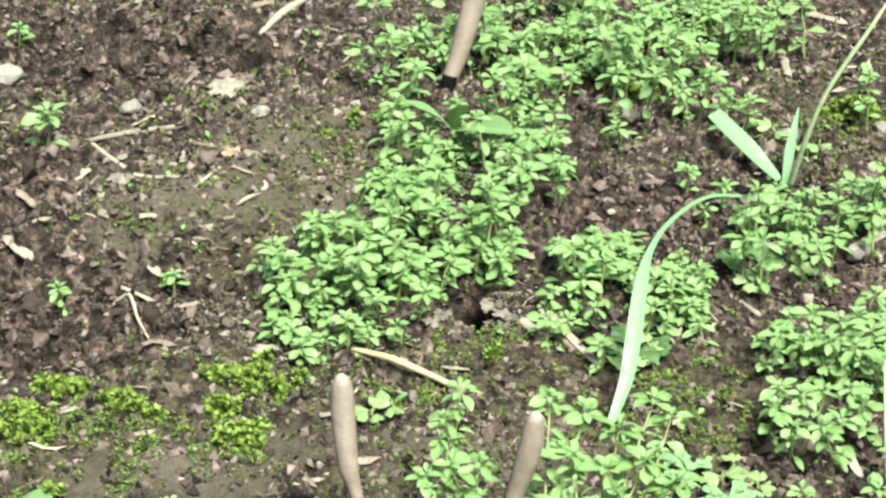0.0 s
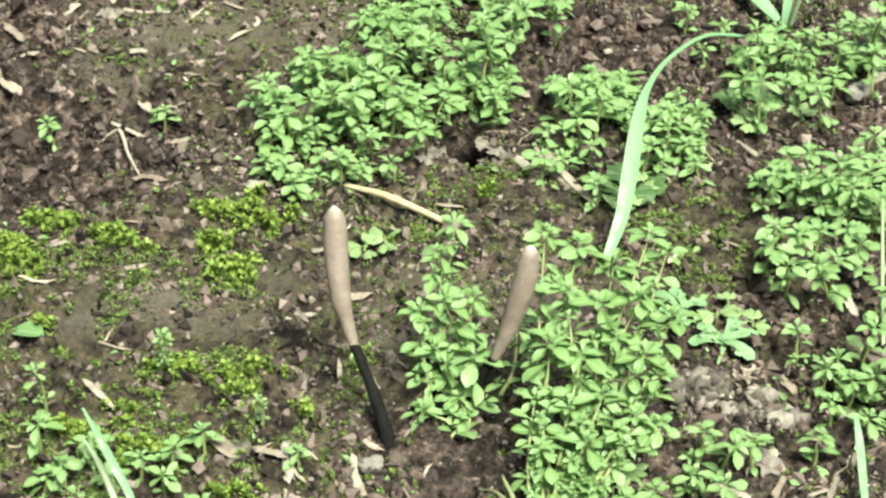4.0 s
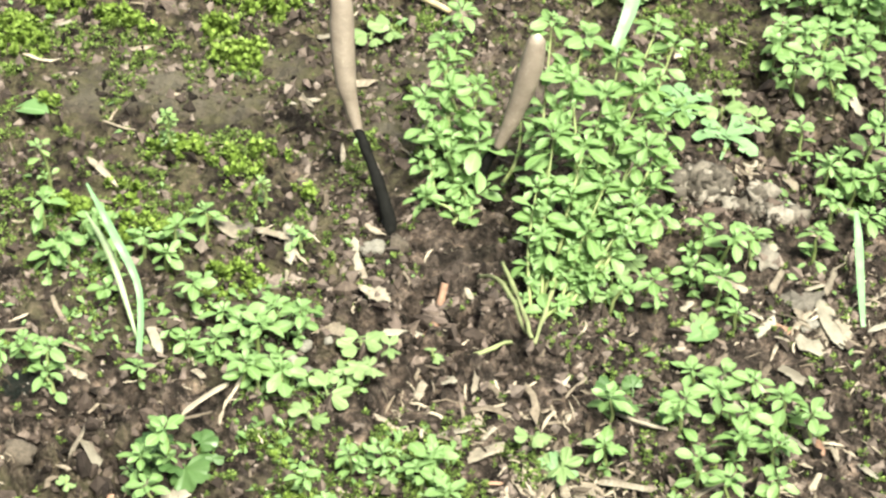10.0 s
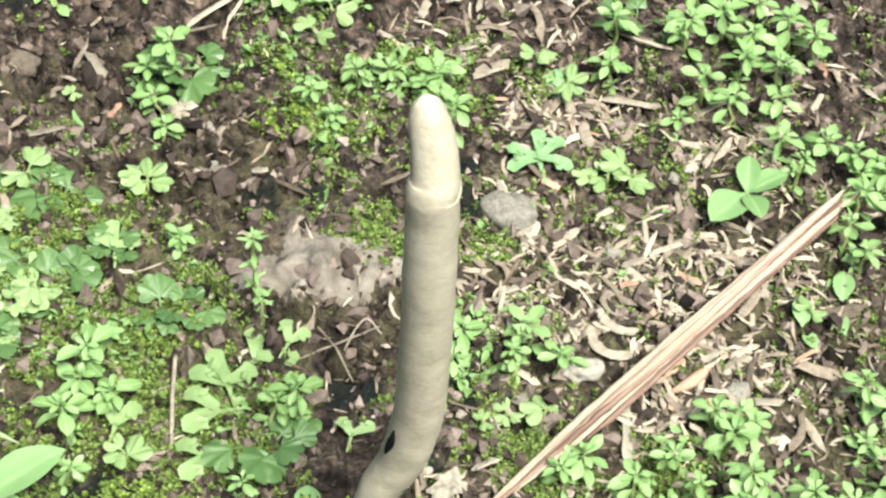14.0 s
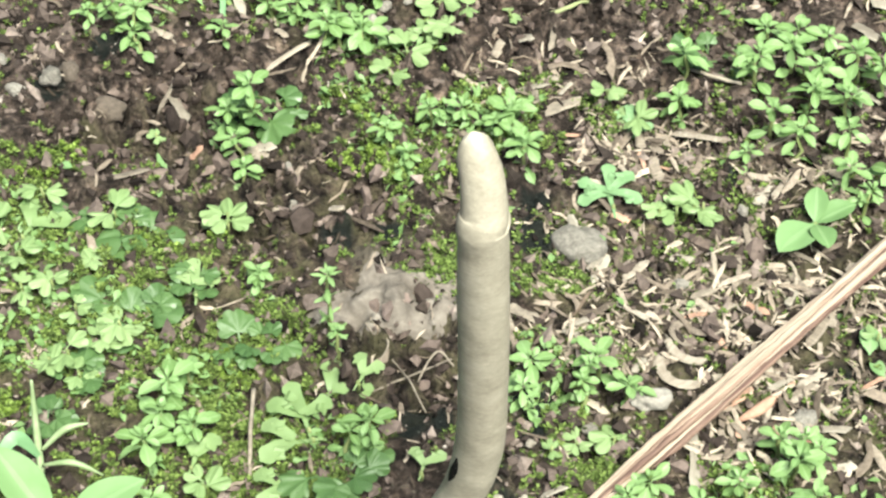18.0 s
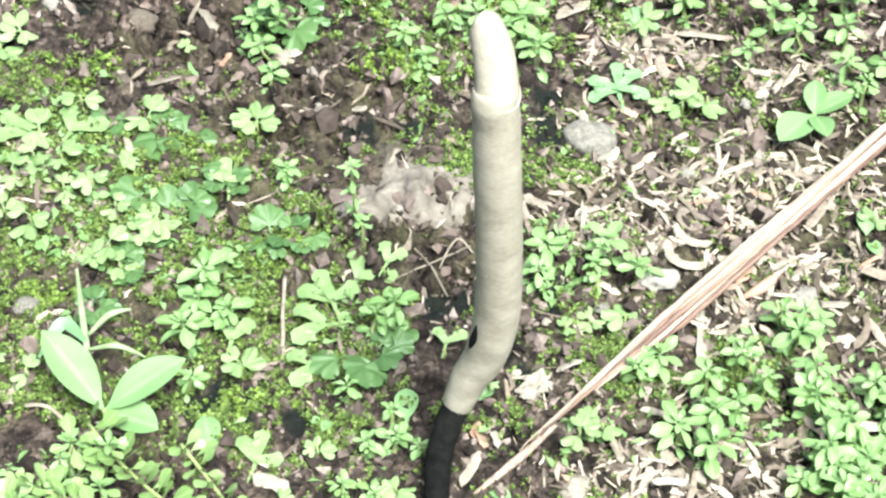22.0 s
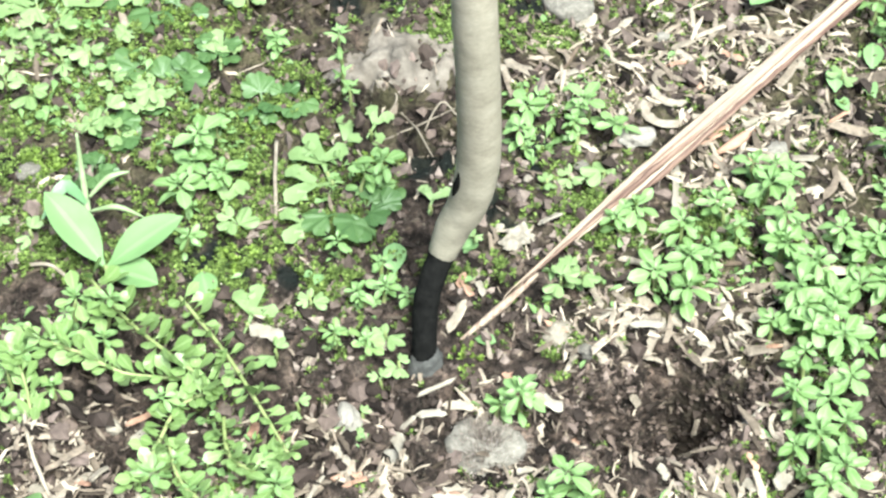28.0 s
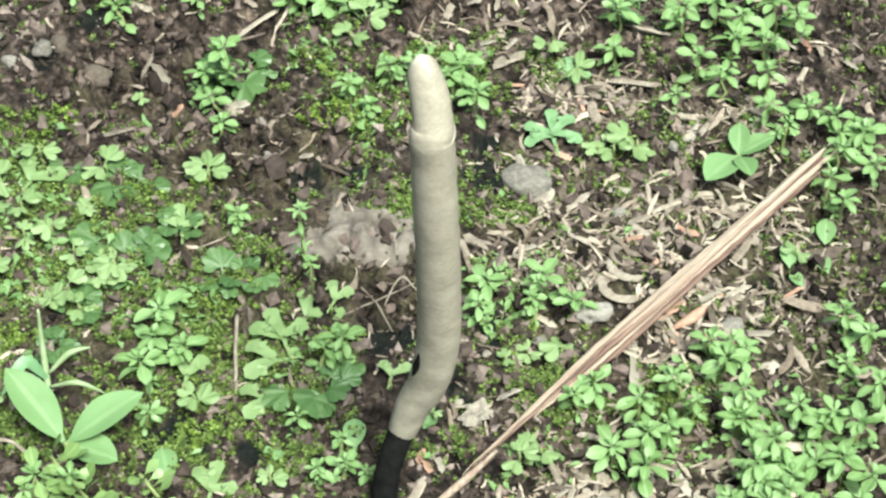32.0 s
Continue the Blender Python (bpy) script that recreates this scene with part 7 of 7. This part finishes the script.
cut_leaf(9.98, 28.46, 1.5, 60, 1, "pale green cut leaf at the bank")
creeper([(-7.48, 1.93, 0.70), (-6.60, 0.91, 0.55), (-5.49, -0.06, 0.45), (-4.56, -0.72, 0.25)], 0.60)
creeper([(-5.41, 1.30, 0.80), (-4.39, -0.01, 0.60), (-3.68, -1.17, 0.50), (-2.93, -2.40, 0.25)], 0.50)
creeper([(-4.75, -0.54, 0.30), (-6.43, -0.46, 0.40), (-7.53, -0.01, 0.60), (-8.68, 0.43, 0.60)], 0.50)
creeper([(-4.50, -0.79, 0.25), (-5.30, -1.25, 0.30), (-5.70, -2.22, 0.30), (-6.09, -3.17, 0.30)], 0.46)
creeper([(-4.33, -1.53, 0.30), (-4.14, -2.53, 0.35), (-3.41, -3.10, 0.40), (-2.80, -3.89, 0.40)], 0.46)
creeper([(-8.36, -1.75, 0.20), (-8.63, -0.74, 0.40), (-8.90, -0.08, 0.70)], 0.42)
creeper([(-5.48, -2.06, 0.25), (-5.17, -3.04, 0.30), (-4.54, -3.70, 0.30), (-3.71, -4.16, 0.30)], 0.42)
sprig(-1.98, 7.84, 2.3, 0.40, NEEDLES, "slender pale herb with narrow leaves", 0.06)
sprig(-1.80, 7.52, 0.9, 0.30, NEEDLES, "slender pale herb with narrow leaves", 0.06)
sprig(-5.20, 25.68, 1.4, 0.30, SPOONS, "thin pale sprout standing in moss")
sprig(-8.37, 24.08, 1.5, 0.40, SPOONS, "thin pale sprout standing in moss")
sprig(-5.17, 25.99, 1.2, 0.28, SPOONS, "thin pale sprout standing in moss")
sprig(-2.45, 23.77, 0.9, 0.25, SPOONS, "thin pale sprout standing in moss")
rod("herb_root", [(3.30, 21.13, 0.50), (3.86, 20.16, 0.40), (4.50, 19.22, 0.10)], [0.05, 0.06, 0.05], M_BARE, "yellowish bare stem base of a herb", "stem", 7, 0.06)
rod("herb_root", [(3.90, 21.45, 0.60), (4.25, 20.18, 0.40), (4.60, 18.82, 0.05)], [0.05, 0.06, 0.05], M_BARE, "yellowish bare stem base of a herb", "stem", 7, 0.06)
rod("herb_root", [(5.77, 21.97, 0.60), (5.14, 20.36, 0.35), (4.67, 18.69, 0.05)], [0.05, 0.06, 0.05], M_BARE, "yellowish bare stem base of a herb", "stem", 7, 0.06)
rod("herb_root", [(4.11, 19.07, 0.10), (3.62, 18.51, 0.20), (3.14, 18.23, 0.05)], [0.05, 0.06, 0.05], M_BARE, "yellowish bare stem base of a herb", "stem", 7, 0.06)
rod("rootlet", [(-1.21, 8.12, 0.05), (-0.54, 7.41, 0.12), (-0.21, 6.72, 0.15), (0.18, 6.04, 0.05)], [0.024, 0.024, 0.024, 0.024], M_ROOT, "thin bare rootlet on dark soil", "root", 6)
rod("rootlet", [(-1.13, 6.39, 0.05), (-0.35, 6.89, 0.15), (0.71, 7.22, 0.10)], [0.024, 0.024, 0.024], M_ROOT, "thin bare rootlet on dark soil", "root", 6)
rod("rootlet", [(-1.64, 6.15, 0.05), (-1.24, 5.56, 0.12), (-0.85, 4.66, 0.05)], [0.024, 0.024, 0.024], M_ROOT, "thin bare rootlet on dark soil", "root", 6)
rod("rootlet", [(-1.01, 7.94, 0.05), (-0.68, 7.59, 0.15), (-0.87, 7.16, 0.05)], [0.024, 0.024, 0.024], M_ROOT, "thin bare rootlet on dark soil", "root", 6)
rod("rootlet", [(-0.02, 6.89, 0.05), (0.38, 7.31, 0.20), (0.77, 7.13, 0.10)], [0.024, 0.024, 0.024], M_ROOT, "thin bare rootlet on dark soil", "root", 6)
rod("rootlet", [(4.66, -1.96, 0.05), (4.94, -2.41, 0.15), (5.40, -2.64, 0.08)], [0.05, 0.05, 0.05], M_ROOT, "pale dry rootlet on the soil", "root", 6)
rod("rootlet", [(5.53, -2.95, 0.05), (5.57, -3.49, 0.15), (5.25, -3.67, 0.05)], [0.05, 0.05, 0.05], M_ROOT, "pale dry rootlet on the soil", "root", 6)
rod("rootlet", [(5.86, -2.73, 0.10), (6.07, -3.04, 0.15), (5.88, -3.49, 0.05)], [0.05, 0.05, 0.05], M_ROOT, "pale dry rootlet on the soil", "root", 6)
rod("rootlet", [(-8.71, -0.92, 0.60), (-8.35, -2.28, 0.50), (-8.02, -3.00, 0.30), (-7.69, -3.80, 0.20)], [0.05, 0.05, 0.05, 0.05], M_ROOT, "pale dry rootlet on the soil", "root", 6)
rod("rootlet", [(-3.54, 6.34, 0.30), (-3.53, 5.31, 0.20), (-3.49, 4.31, 0.05)], [0.05, 0.05, 0.05], M_ROOT, "pale dry rootlet on the soil", "root", 6)
rod("rootlet", [(-8.96, 2.63, 0.05), (-8.46, 2.58, 0.15), (-7.94, 2.34, 0.05)], [0.05, 0.05, 0.05], M_ROOT, "pale dry rootlet on the soil", "root", 6)
rod("rootlet", [(-13.86, 58.61, 0.05), (-13.18, 58.81, 0.15), (-12.36, 57.93, 0.05)], [0.05, 0.05, 0.05], M_ROOT, "pale dry rootlet on the soil", "root", 6)
rod("rootlet", [(-6.13, 54.97, 0.10), (-5.61, 56.35, 0.50), (-4.74, 57.42, 0.60), (-4.01, 55.36, 0.20)], [0.05, 0.05, 0.05, 0.05], M_ROOT, "pale dry rootlet on the soil", "root", 6)
rod("rootlet", [(6.61, 16.65, 0.10), (7.22, 16.04, 0.30), (7.77, 15.94, 0.10)], [0.05, 0.05, 0.05], M_ROOT, "pale dry rootlet on the soil", "root", 6)
rod("rootlet", [(-0.37, 17.37, 0.10), (0.28, 17.34, 0.20), (0.66, 17.55, 0.10)], [0.05, 0.05, 0.05], M_ROOT, "pale dry rootlet on the soil", "root", 6)
mouldy_lump(1.31, -2.07, 0.75)
